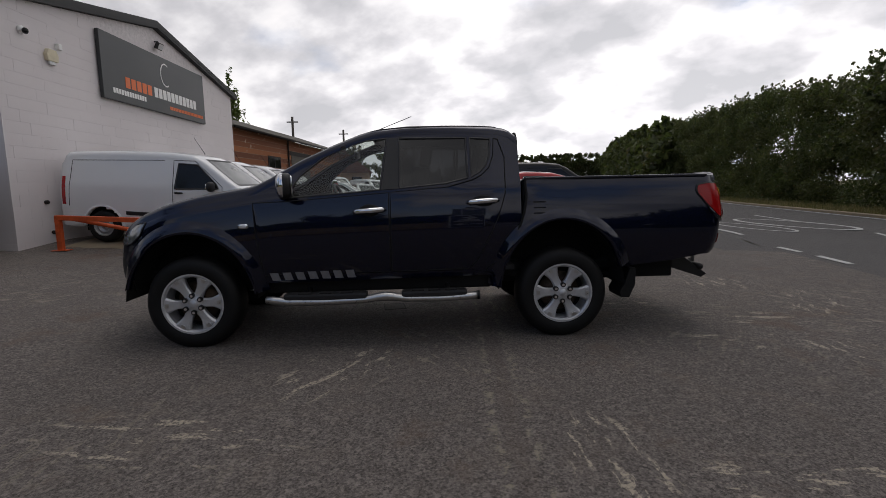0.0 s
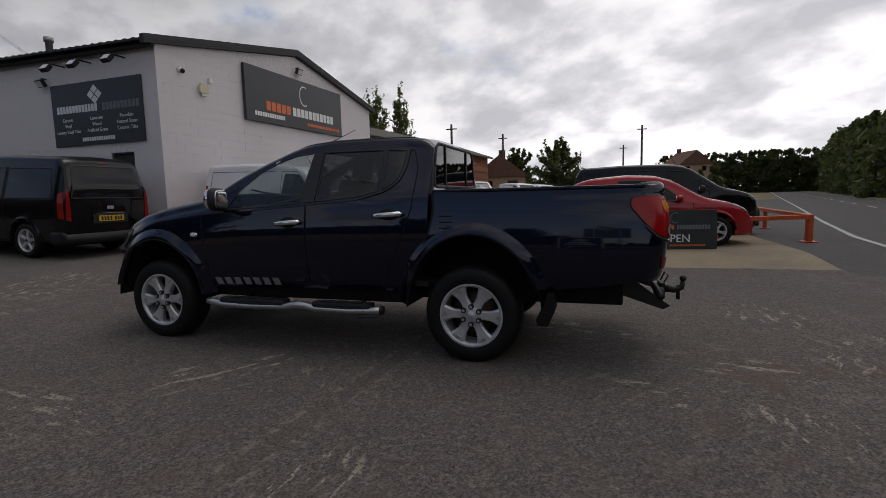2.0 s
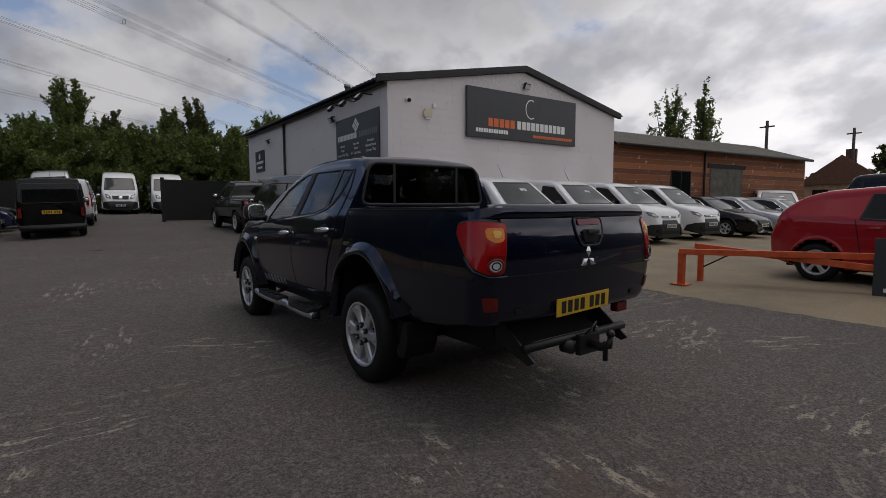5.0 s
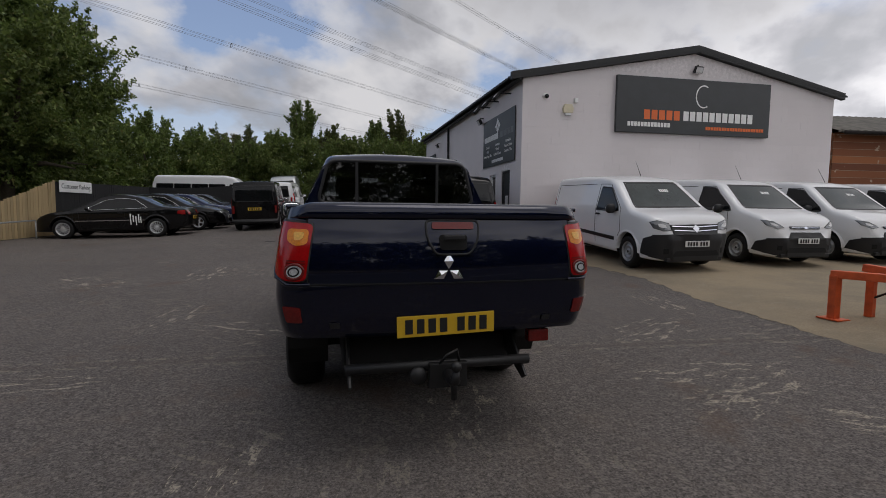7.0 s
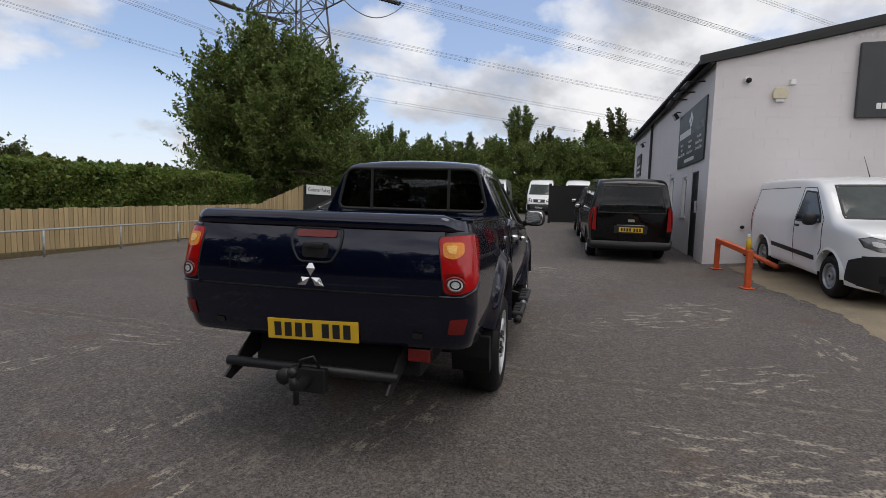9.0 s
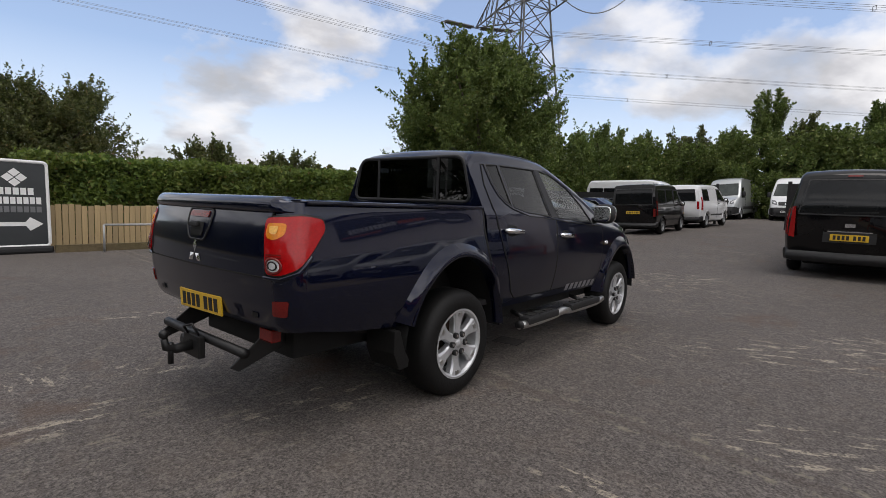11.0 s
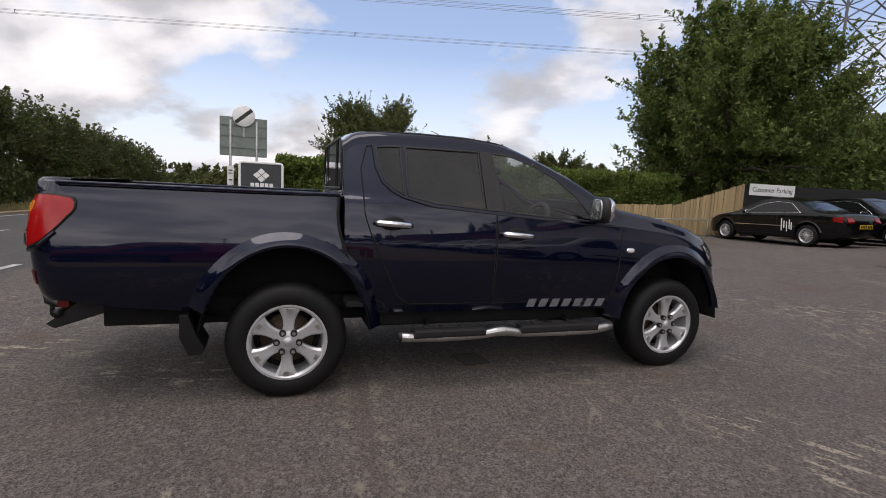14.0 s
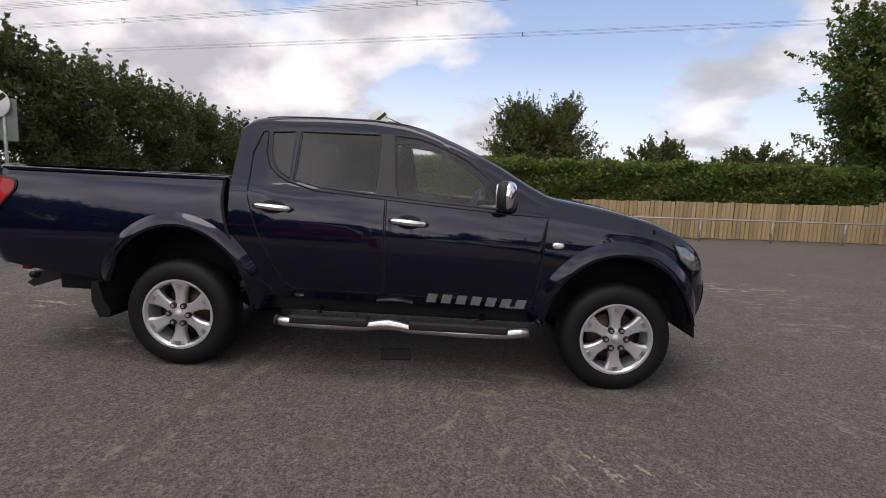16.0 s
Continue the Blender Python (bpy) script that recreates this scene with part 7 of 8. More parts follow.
# tail_mat: shade on this van's red lamps is put into the lens colour
d_c.update(top=[(-2.14, 1.55), (-2.13, 1.82), (-2.07, 1.91), (-1.0, 1.95), (0.35, 1.92), (0.62, 1.84), (1.22, 1.30), (1.36, 1.21), (1.8, 1.09), (2.0, 0.96), (2.1, 0.72), (2.15, 0.5)], width=[(-2.14, 0.86), (-2.08, 0.89), (1.3, 0.90), (1.7, 0.88), (1.95, 0.80), (2.08, 0.68), (2.15, 0.5)], bottom=[(-2.14, 0.3), (2.15, 0.24)], tumble=0.13, edge=0.07, screen=[(-0.74, 1.30), (0.74, 1.30), (0.66, 1.80), (-0.66, 1.80)],
    rear_window=[(-0.74, 1.16), (0.74, 1.16), (0.70, 1.76), (-0.70, 1.76)], taillamp=[(0.77, 0.70), (0.86, 0.70), (0.85, 1.0), (0.77, 1.0)], windows=[[(-1.95, 1.18), (-1.0, 1.17), (-1.0, 1.72), (-1.93, 1.72)], [(-0.9, 1.17), (0.0, 1.16), (0.0, 1.73), (-0.9, 1.73)], [(0.1, 1.16), (1.05, 1.16), (0.62, 1.70), (0.15, 1.73)]], sticker=False, tail_mat="dark_red")
bc, _ = vehicle("panel_van", d_c, parked(-15.4, -2.95, 180) @ Matrix.Diagonal((0.93, 0.88, 0.90, 1)), "black compact panel van with its back to the yard", "van")
d_w = dict(CONNECT)
d_w.update(rear_window=[(-0.68, 1.14), (0.68, 1.14), (0.62, 1.62), (-0.62, 1.62)], taillamp=[(0.74, 0.80), (0.83, 0.80), (0.82, 1.12), (0.74, 1.12)], rear_plate=0.62, rear_bumper=(-1.95, 0.5), sticker=False, windows=[[(-1.95, 1.16), (-1.15, 1.14), (-1.15, 1.62), (-1.9, 1.60)]] + CONNECT["windows"])
vehicle("panel_van", d_w, parked(-20.6, -2.6, 176), "white panel van beyond the black van", "van")
sp, _ = vehicle("large_van", SPRINTER, parked(-33.9, 0.1, -3), "tall white panel van facing the yard", "van", "tall vans at the back")
d_g = dict(SPRINTER)
d_g["paint"] = "paint_silver"
vehicle("large_van", d_g, parked(-32.9, -3.1, -3), "grey chassis van at the back of the yard", "van", "tall vans at the back")
tagged(copy_thing(sp, parked(-34.0, 2.75, -3)), "tall white panel van behind the black gate")
d_m = dict(SPRINTER)
d_m.update(windows=[[(1.0, 1.45), (2.0, 1.43), (1.7, 2.05), (1.1, 2.1)]] + [[(x, 1.5), (x + 0.85, 1.5), (x + 0.85, 2.1), (x, 2.1)] for x in (-2.7, -1.8, -0.9, 0.0)])
vehicle("minibus", d_m, pose(-25.4, -6.7, G(-25.4, -6.7), 0, 0, 86), "tall white minibus with dark windows behind the dark fence", "minibus")


# ---- trees, hedges, grass ----
rng = np.random.default_rng(7)


def leaf_mesh(name, centres, size, material, up=0.35, long=1.5, k=3):
    """Many small leaves: one pointed sliver of k corners for each centre, turned at random."""
    n2 = len(centres)
    d = rng.normal(size=(n2, 3))
    d[:, 2] += up * rng.normal(size=n2)
    d /= np.linalg.norm(d, axis=1)[:, None]
    e = np.cross(d, rng.normal(size=(n2, 3)))
    e /= np.linalg.norm(e, axis=1)[:, None] + 1e-9
    s = size * (0.6 + 0.8 * rng.random((n2, 1)))
    if k == 4:
        corners = [centres - d * s * long / 2, centres + e * s * 0.42, centres + d * s * long / 2, centres - e * s * 0.42]
    else:
        corners = [centres - d * s * long / 2 + e * s * 0.45, centres + d * s * long / 2, centres - d * s * long / 2 - e * s * 0.38]
    verts = np.stack(corners, 1).reshape(-1, 3)
    me = bpy.data.meshes.new(name)
    me.vertices.add(k * n2)
    me.vertices.foreach_set("co", verts.astype(np.float32).ravel())
    me.loops.add(k * n2)
    me.loops.foreach_set("vertex_index", np.arange(k * n2, dtype=np.int32))
    me.polygons.add(n2)
    me.polygons.foreach_set("loop_start", np.arange(0, k * n2, k, dtype=np.int32))
    me.polygons.foreach_set("loop_total", np.full(n2, k, dtype=np.int32))
    me.materials.append(material)
    me.update(calc_edges=True)
    return me


def blob_points(blobs, per, shell=0.55):
    """Points in and near the skin of many lumps (x, y, z, r)."""
    out = []
    for x, y, z, r in blobs:
        k = max(8, int(per * r * r))
        d = rng.normal(size=(k, 3))
        d /= np.linalg.norm(d, axis=1)[:, None]
        rad = r * (shell + (0.95 - shell) * rng.random((k, 1)) ** 0.5 + 0.22 * np.abs(rng.normal(size=(k, 1))))
        out.append(np.array([x, y, z]) + d * rad * np.array([1, 1, 0.9]))
    return np.concatenate(out)


def limb_mesh(name, base, tips, r0, material):
    """Trunk and limbs as tapered bars joined in one mesh."""
    verts, faces = [], []
    fork = Vector(base) + Vector((0.05, 0.08, max(0.6, 0.28 * (max(t[2] for t in tips) - base[2]))))

    def bar(pts, radii):
        o = len(verts)
        sides = 7
        for i, p in enumerate(pts):
            way = (pts[min(i + 1, len(pts) - 1)] - pts[max(i - 1, 0)]).normalized()
            u = way.orthogonal().normalized()
            v = way.cross(u)
            for k in range(sides):
                a = 2 * math.pi * k / sides
                verts.append(p + radii[i] * (math.cos(a) * u + math.sin(a) * v))
        for i in range(len(pts) - 1):
            for k in range(sides):
                faces.append((o + i * sides + k, o + i * sides + (k + 1) % sides, o + (i + 1) * sides + (k + 1) % sides, o + (i + 1) * sides + k))

    bar([Vector(base) - Vector((0, 0, 0.2)), (Vector(base) + fork) / 2 + Vector((0.04, -0.03, 0)), fork], [r0 * 1.25, r0, r0 * 0.85])
    for t in tips:
        t = Vector(t)
        m = fork.lerp(t, 0.5) + Vector((random.uniform(-0.2, 0.2), random.uniform(-0.2, 0.2), 0.15))
        bar([fork, m, t], [r0 * 0.6, r0 * 0.35, r0 * 0.08])
    return mesh_of(name, verts, faces, material, True)


def tree(x, y, height, spread, label, limbs=22, twigs=30, leaves=38, size=0.12, mat="leaf", low=0.1, name="tree", seed=1, point=0.0, full=0.7):
    """A crown of fanned limbs: each carries leafy twigs that reach out and up, with gaps between."""
    random.seed(seed)
    z0 = G(x, y)
    t = thing(name, label, "tree")
    ph = [random.uniform(0, 6.28) for _ in range(4)]
    tips, rows = [], []
    for k in range(limbs):
        f = (k + random.random()) / limbs
        a = k * 2.4 + random.uniform(-0.5, 0.5)
        uneven = 1 + 0.16 * math.sin(2 * a + ph[0]) + 0.12 * math.sin(3 * a + 5 * f + ph[1]) + 0.10 * math.sin(9 * f + ph[2])
        wide = spread * math.sin(math.pi * min(1.0, 0.20 + f * 0.76)) ** full * (1 - point * f) * uneven
        tip = Vector((x + 0.78 * wide * math.cos(a), y + 0.78 * wide * math.sin(a), z0 + height * (low + (0.94 - low) * f)))
        root = Vector((x, y, z0 + (tip.z - z0) * 0.62))
        tips.append(tip)
        way = (tip - root).normalized()
        for _ in range(twigs):
            s0 = random.uniform(0.25, 1.0)
            start = root.lerp(tip, s0)
            d = (way * 0.8 + Vector((random.gauss(0, 0.75), random.gauss(0, 0.75), random.gauss(0.42, 0.6)))).normalized()
            rows.append((*start, *d, spread * random.choice((random.uniform(0.08, 0.26), random.uniform(0.08, 0.26), random.uniform(0.26, 0.44))) * (1.15 - 0.5 * f)))
    rows = np.array(rows)
    n2 = len(rows)
    s = rng.random((n2, leaves, 1)) ** 0.8
    bend = np.array([0, 0, 1.0]) * (s * s * 0.25) * rows[:, None, 6:7]
    loose = 0.16 * spread ** 0.5 * (1.12 - s) * 0.55
    pts = rows[:, None, :3] + rows[:, None, 3:6] * s * rows[:, None, 6:7] + bend + rng.normal(size=(n2, leaves, 3)) * loose
    pts = pts.reshape(-1, 3)
    pts[:, 2] = np.maximum(pts[:, 2], z0 + 0.15)
    pts = pts[~((pts[:, 1] > -10.6) & (pts[:, 1] < -8) & (pts[:, 2] < 3.4) & (pts[:, 0] > -23))]
    part("trunk", limb_mesh("trunk", (x, y, z0), tips[:: max(1, limbs // 14)], 0.04 * spread + 0.035, M["bark"]), t)
    part("crown", leaf_mesh("crown", pts, size, M[mat]), t)
    return t


tree(-16.6, -12.1, 9.6, 4.8, "broad green leafy tree behind the wooden fence", 50, 60, 72, 0.10, "leaf", 0.19, seed=3)
tree(-14.3, -84, 16.4, 10.4, "large round oak in the field beyond the hedge", 100, 38, 26, 0.26, "leaf_dark", 0.10, seed=5, full=0.28)
tree(-30, -70, 9, 5.5, "smaller field tree on the skyline", 34, 26, 20, 0.28, "leaf_dark", 0.15, seed=6, full=0.45)
tree(-46, -74, 8.5, 7, "rounded field tree on the skyline", 34, 26, 20, 0.3, "leaf_dark", 0.1, seed=16, full=0.45)
tree(-20.6, 44.6, 12.4, 3.4, "slim pale leafed tree behind the brick workshop", 22, 18, 15, 0.17, "leaf", 0.3, seed=8, point=0.5)
tree(-17.9, 45.3, 12.7, 2.7, "slim pointed tree behind the brick workshop", 20, 16, 15, 0.17, "leaf", 0.3, seed=9, point=0.7)
tree(-2.6, 60, 7.9, 4.0, "dark bushy tree beside the far houses", 20, 20, 18, 0.28, "leaf_dark", 0.1, seed=10)
tree(-9.5, 72, 8.3, 2.6, "dark tree beyond the yard", 18, 20, 18, 0.28, "leaf_dark", 0.2, seed=11)
tree(17.4, 9.6, 7.2, 2.7, "dark tall roadside tree above the hedge", 26, 28, 26, 0.15, "leaf_dark", 0.05, seed=12)
tree(14.0, -8.6, 7.4, 2.5, "dark roadside tree above the thicket", 28, 28, 28, 0.15, "leaf_dark", 0.05, seed=13)
BACK = ((-27, -17, 6.6, 3.4), (-31, -13, 7.2, 3.0), (-29, -9.5, 6.0, 2.6), (-33, -6.8, 6.4, 2.6), (-32, -4.4, 6.0, 2.4), (-34, -2.1, 8.9, 2.3), (-33, 0.2, 6.6, 2.2), (-32.5, 1.9, 5.4, 2.0), (-33, 3.9, 7.3, 2.3), (-33.5, 5.7, 8.2, 2.0), (-32, 8.2, 6.2, 2.4), (-33, 11.0, 7.2, 2.6), (-32, 14.0, 7.4, 3.0), (-23.5, -13.8, 6.4, 3.0), (-20.0, -13.5, 5.8, 2.8), (-37, 18, 8.0, 4.0), (-42, -20, 8.5, 5.0), (-36, -17, 7.8, 3.6), (-38, -9.5, 7.0, 3.0), (-38.5, -5, 6.4, 3.0), (-39, 0.6, 6.6, 3.0), (-38, 7.0, 7.0, 3.0), (-37, 13, 8.2, 3.4), (-28, 15.5, 7.2, 2.8))
for k, (x, y, h, w2) in enumerate(BACK):
    far_row = k >= 13
    x, h, w2 = (x - 5.0, h * 1.12, w2 * 1.1) if x < -26 else (x, h, w2)
    tree(x, y, h, w2, "green broadleaf tree in the row behind the yard" if k % 2 else "dark green tree in the row behind the yard", 24 if far_row else 30, 22 if far_row else 36, 20 if far_row else 38, 0.17 if far_row else 0.105, "leaf" if k % 3 else "leaf_dark", 0.03, seed=20 + k, point=0.15 if k % 2 else 0.55)


def thicket(name, label, line, height, depth, n2, size, mat, ragged=0.5, lump=1.0):
    """A wild hedge along line: many leafy lumps with stems that stick out."""
    blobs = []
    seg = [math.dist(a, b2) for a, b2 in zip(line, line[1:])]
    for (x0, y0), (x1, y1), L in zip(line, line[1:], seg):
        for _ in range(max(2, int(n2 * L / sum(seg)))):
            t = random.random()
            x, y = x0 + (x1 - x0) * t + random.uniform(-depth, depth), y0 + (y1 - y0) * t + random.uniform(-0.6, 0.6)
            h = height(y) if callable(height) else height
            r = lump * random.uniform(0.25, 0.62)
            z = G(x, y) + random.uniform(0.0, 1.0) ** 1.05 * max(0.3, h - r) * random.uniform(0.86, 1.08)
            blobs.append((x, y, z, r))
            if random.random() < ragged:
                top = G(x, y) + h + random.uniform(-0.2, 0.75)
                for q in range(4):
                    blobs.append((x + random.gauss(0, 0.08), y + random.gauss(0, 0.08), top - 0.20 * q, 0.05 + 0.04 * q))
    pts = blob_points(blobs, 420 * (0.2 / size) ** 1.2, 0.3)
    return thing(name, label, "hedge", kind="stuff", data=leaf_mesh(name, pts, size, M[mat]))


random.seed(4)
thicket("roadside_thicket", "wild dark green thicket along the far side of the road", [(14.4, -2), (15.7, 4), (17.7, 12), (21.6, 25), (27.5, 45)], lambda y: interp([(-2, 3.8), (6, 4.8), (10, 5.5), (15, 4.8), (25, 6.0), (45, 6.8)], y), 1.3, 1080, 0.092, "leaf_dark", 0.85)
thicket("roadside_thicket", "wild green thicket along the far side of the road", [(14.4, -2), (13.4, -8), (12.8, -14), (11.4, -24), (10.2, -34)], lambda y: interp([(-34, 2.6), (-24, 3.3), (-15, 4.4), (-10, 4.6), (-2, 3.6)], y), 1.3, 980, 0.092, "leaf_dark", 1.0)
thicket("far_hedge", "distant dark hedge beside the road", [(27.5, 45), (40, 88), (57, 140), (20, 150)], lambda y: interp([(45, 7.0), (90, 9.6), (140, 10.0)], y), 2.2, 1150, 0.5, "leaf_dark", 0.4, 2.6)
thicket("far_hedge", "distant dark hedge across the fields", [(-6, -62), (20, -90), (50, -100)], 3.0, 2.0, 260, 0.42, "leaf_dark", 0.3, 2.0)
thicket("far_hedge", "distant dark hedge beyond the yard", [(-45, 60), (-20, 85), (8, 90), (24, 100)], 4.5, 2.5, 240, 0.5, "leaf_dark", 0.3, 2.2)
thicket("far_hedge", "distant tree line across the fields", [(-45, -90), (-90, -80), (-130, -50)], 7.0, 3.0, 220, 0.75, "leaf_dark", 0.3, 3.2)
thicket("low_scrub", "low green scrub behind the parked cars", [(-18, -13.2), (-22, -13.2), (-27, -12.9), (-34.5, -7), (-35.5, 2), (-35, 12), (-30, 15)], 5.2, 1.3, 900, 0.14, "leaf", 0.5)

# the clipped hedge behind the board fence
k = 95000
u, v, q = rng.random(k), rng.random(k), rng.random(k)
hx = 1.6 - 14.6 * u
front = q < 0.62
hy = np.where(front, -11.15 + 0.16 * rng.normal(size=k) * 0.6, -11.1 - 1.9 * v)
top = 2.06 + 0.03 * np.sin(hx * 2.3) + 0.05 * np.sin(hx * 5.1 + 1) - 0.022 * hx + 0.03 * rng.normal(size=k)
g0 = np.array([G(a, -11.5) for a in hx])
hz = np.where(front, g0 + 0.3 + (top - g0 - 0.3) * v, top + 0.05 * rng.normal(size=k))
hy = np.where(front, hy + 0.10 * np.sin(hx * 3.7) + 0.08 * np.sin(hz * 6 + hx * 2), hy)
thing("clipped_hedge", "long clipped green hedge behind the wooden fence", "hedge", kind="stuff", data=leaf_mesh("clipped_hedge", np.stack([hx, hy, hz], 1), 0.08, M["leaf_hedge"], 0.2, 1.3))
thing("hedge_core", "dark twiggy inside of the clipped hedge", "hedge", kind="stuff", data=box("hedge_core", (-12.8, -12.9, 0.0), (1.45, -11.3, 1.96), M["bark"], 0.1))

# verge grass
k = 45000
gy = -40 + 85 * rng.random(k)
gx2 = np.array([far(a) for a in gy]) + 0.25 + 3.2 * rng.random(k) ** 1.5
gz = np.array([G(a, b2) for a, b2 in zip(gx2, gy)]) + 0.10
k2 = 40000
hy2 = -40 + 29 * rng.random(k2)
hx2 = np.array([near(a) for a in hy2]) - 0.5 - 3.2 * rng.random(k2)
hz2 = np.array([G(a, b2) for a, b2 in zip(hx2, hy2)]) + 0.06
roots = np.concatenate([np.stack([gx2, gy, gz - 0.10], 1), np.stack([hx2, hy2, hz2 - 0.06], 1)])
k = len(roots)
lean = rng.normal(size=(k, 3)) * np.array([0.09, 0.09, 0])
side = rng.normal(size=(k, 3)) * np.array([1, 1, 0])
side *= (0.009 + 0.008 * rng.random((k, 1))) / (np.linalg.norm(side, axis=1)[:, None] + 1e-9)
tips3 = roots + lean + np.array([0, 0, 1.0]) * (0.12 + 0.22 * rng.random((k, 1)) ** 2)
me = mesh_of("verge_grass", np.stack([roots - side, roots + side, tips3], 1).reshape(-1, 3).tolist(), np.arange(3 * k).reshape(-1, 3).tolist(), M["blade"])
thing("verge_grass", "rough dry grass on the road verges", "grass", kind="stuff", data=me)
thing("corn_field", "pale ripe corn field beyond the bend", "field", kind="structure", data=sheet("corn_field", lambda y: -30, lambda y: near(y) - 2.5, [-160 + 6 * k for k in range(20)], M["stubble"], 0.25, 8.0))


# ---- signs on the workshop ----
def bars(parent, rows, material, frame, y=0.0, name="lettering"):
    """Plain bars that stand for writing: (x, z, width, height)."""
    for x, z, w2, h in rows:
        part(name, box(name, (x - w2 / 2, y, z - h / 2), (x + w2 / 2, y + 0.004, z + h / 2), M[material]), parent)


def word_bars(parent, x0, z, width, h, letters, material, y=0.0, gap=0.22):
    step = width / letters
    for k in range(letters):
        part("letter", box("letter", (x0 + k * step, y, z - h / 2), (x0 + k * step + step * (1 - gap), y + 0.004, z + h / 2), M[material]), parent)


def turned(frame, x, y, z):
    """On a wall frame whose x runs to the reader's right."""
    return frame @ Matrix.Translation((x, y, z))


# big sign over the vans: panel 4.5 m wide on the gable
big = thing("sign_board", "large charcoal trade sign with orange and white bars for lettering", "sign", GF @ Matrix.Translation((5.08, 0.02, 4.26)))
part("panel", box("panel", (-2.43, 0.0, -0.76), (2.43, 0.09, 0.76), M["sign_face"], 0.012), big)
word_bars(big, -1.60, -0.26, 1.15, 0.26, 5, "orange_print", 0.091)
word_bars(big, -0.38, -0.26, 2.28, 0.26, 11, "white_paint", 0.091)
word_bars(big, -2.09, -0.53, 1.32, 0.12, 13, "white_paint", 0.091)
word_bars(big, 0.34, -0.57, 1.92, 0.09, 22, "orange_print", 0.091)
arcv = [(0.24 * math.cos(radians(a)) + 0.24, 0.30 * math.sin(radians(a)) + 0.30) for a in range(60, 301, 12)]
part("emblem", band("emblem", arcv, lambda u, v, o: (u, 0.091 + o, v), 0.035, M["white_paint"], 0.004, False), big)

flo = thing("sign_board", "dark trade sign with a white tile emblem and small print", "sign", SF @ Matrix.Translation((1.94, 0.012, 3.44)))
part("panel", box("panel", (-1.5, 0.0, -0.74), (1.5, 0.03, 0.74), M["sign_face"], 0.006), flo)
for dx, dz in ((0, 0.12), (0.13, 0.0), (-0.13, 0.0), (0, -0.12)):
    c = [(dx * 1.0 + a, 0.43 + dz + b2) for a, b2 in ((0, 0.105), (0.115, 0), (0, -0.105), (-0.115, 0))]
    part("emblem", patch("emblem", c, lambda u, v, o: (u, 0.034 + o, v), M["white_paint"], 4, 1), flo)
back_to_front = Matrix.Rotation(radians(180), 4, "Z")
word_bars(flo, -0.05, 0.13, 1.4, 0.17, 13, "white_paint", 0.031)
word_bars(flo, -1.4, 0.13, 1.2, 0.17, 10, "grey_print", 0.031)
for k, words in enumerate((("Porcelain", "Natural Stone", "Ceramic Tiles"), ("Laminate", "Wood", "Artificial Grass"), ("Carpets", "Vinyl", "Luxury Vinyl Tiles"))):
    for j, wd in enumerate(words):
        text("small_print", wd, 0.115, M["white_paint"], Matrix.Translation((-0.98 + 0.98 * k, 0.033, -0.12 - 0.14 * j)) @ back_to_front, flo)
word_bars(flo, -0.55, -0.60, 1.1, 0.09, 14, "white_paint", 0.031)
sml = thing("sign_board", "small dark trade sign with a white emblem", "sign", SF @ Matrix.Translation((12.65, 0.012, 3.62)))
part("panel", box("panel", (-0.75, 0.0, -0.5), (0.75, 0.03, 0.5), M["sign_face"], 0.006), sml)
part("emblem", patch("emblem", [(0, 0.38), (0.18, 0.22), (0, 0.06), (-0.18, 0.22)], lambda u, v, o: (u, 0.034, v), M["white_paint"], 4, 1), sml)
word_bars(sml, -0.6, -0.06, 1.2, 0.12, 10, "white_paint", 0.031)
word_bars(sml, -0.4, -0.3, 0.8, 0.1, 8, "white_paint", 0.031)


def flood(frame, x, z, arm, label, tilt=35):
    f = thing("floodlight", label, "floodlight", frame @ pose(x, 0, z))
    part("bracket", tube("bracket", [(0, 0.0, 0.05), (0, arm, 0.05), (0, arm, 0.0)], 0.018, M["roof"], 6), f)
    hd = part("head", box("head", (-0.12, -0.05, -0.09), (0.12, 0.05, 0.09), M["roof"], 0.015), f, pose(0, arm + 0.02, -0.07, -tilt, 0, 0))
    part("lens", box("lens", (-0.10, 0.05, -0.07), (0.10, 0.056, 0.07), M["clear"]), hd)


for x in (0.9, 2.0, 2.9):
    flood(SF, x, EAVE - 0.28, 0.42, "black floodlight on an arm over the sign", -40)
flood(SF, 3.6, EAVE - 0.5, 0.12, "black floodlight below the eaves", 30)
flood(SF, 10.9, EAVE - 0.4, 0.12, "black floodlight below the eaves", 30)
flood(GF, 5.1, 5.36, 0.10, "black floodlight at the gable peak", 25)
al = thing("alarm_box", "cream alarm box on the gable wall", "alarm box", GF @ pose(1.27, 0.0, 4.04))
part("case", prism("case", [(-0.13, -0.10), (0.13, -0.10), (0.15, 0.02), (0.10, 0.13), (-0.10, 0.13), (-0.15, 0.02)], 0.085, M["alarm"], None, 0.012), al)
part("strobe", box("strobe", (-0.08, 0.02, -0.17), (0.08, 0.07, -0.10), M["clear"], 0.01), al)
for x, z in ((0.62, 4.36),):
    cm = thing("camera_dome", "white wall mounted security camera", "security camera", GF @ pose(x, 0, z))
    part("bracket", lathe("bracket", [(0.0, 0.0), (0.07, 0.0), (0.07, 0.05), (0.0, 0.06)], M["white_paint"], 16), cm)
    part("lens", ellipsoid("lens", (0.06, 0.05, 0.06), M["dark_glass"], 2.0, 12), cm, pose(0.02, 0.09, -0.02))
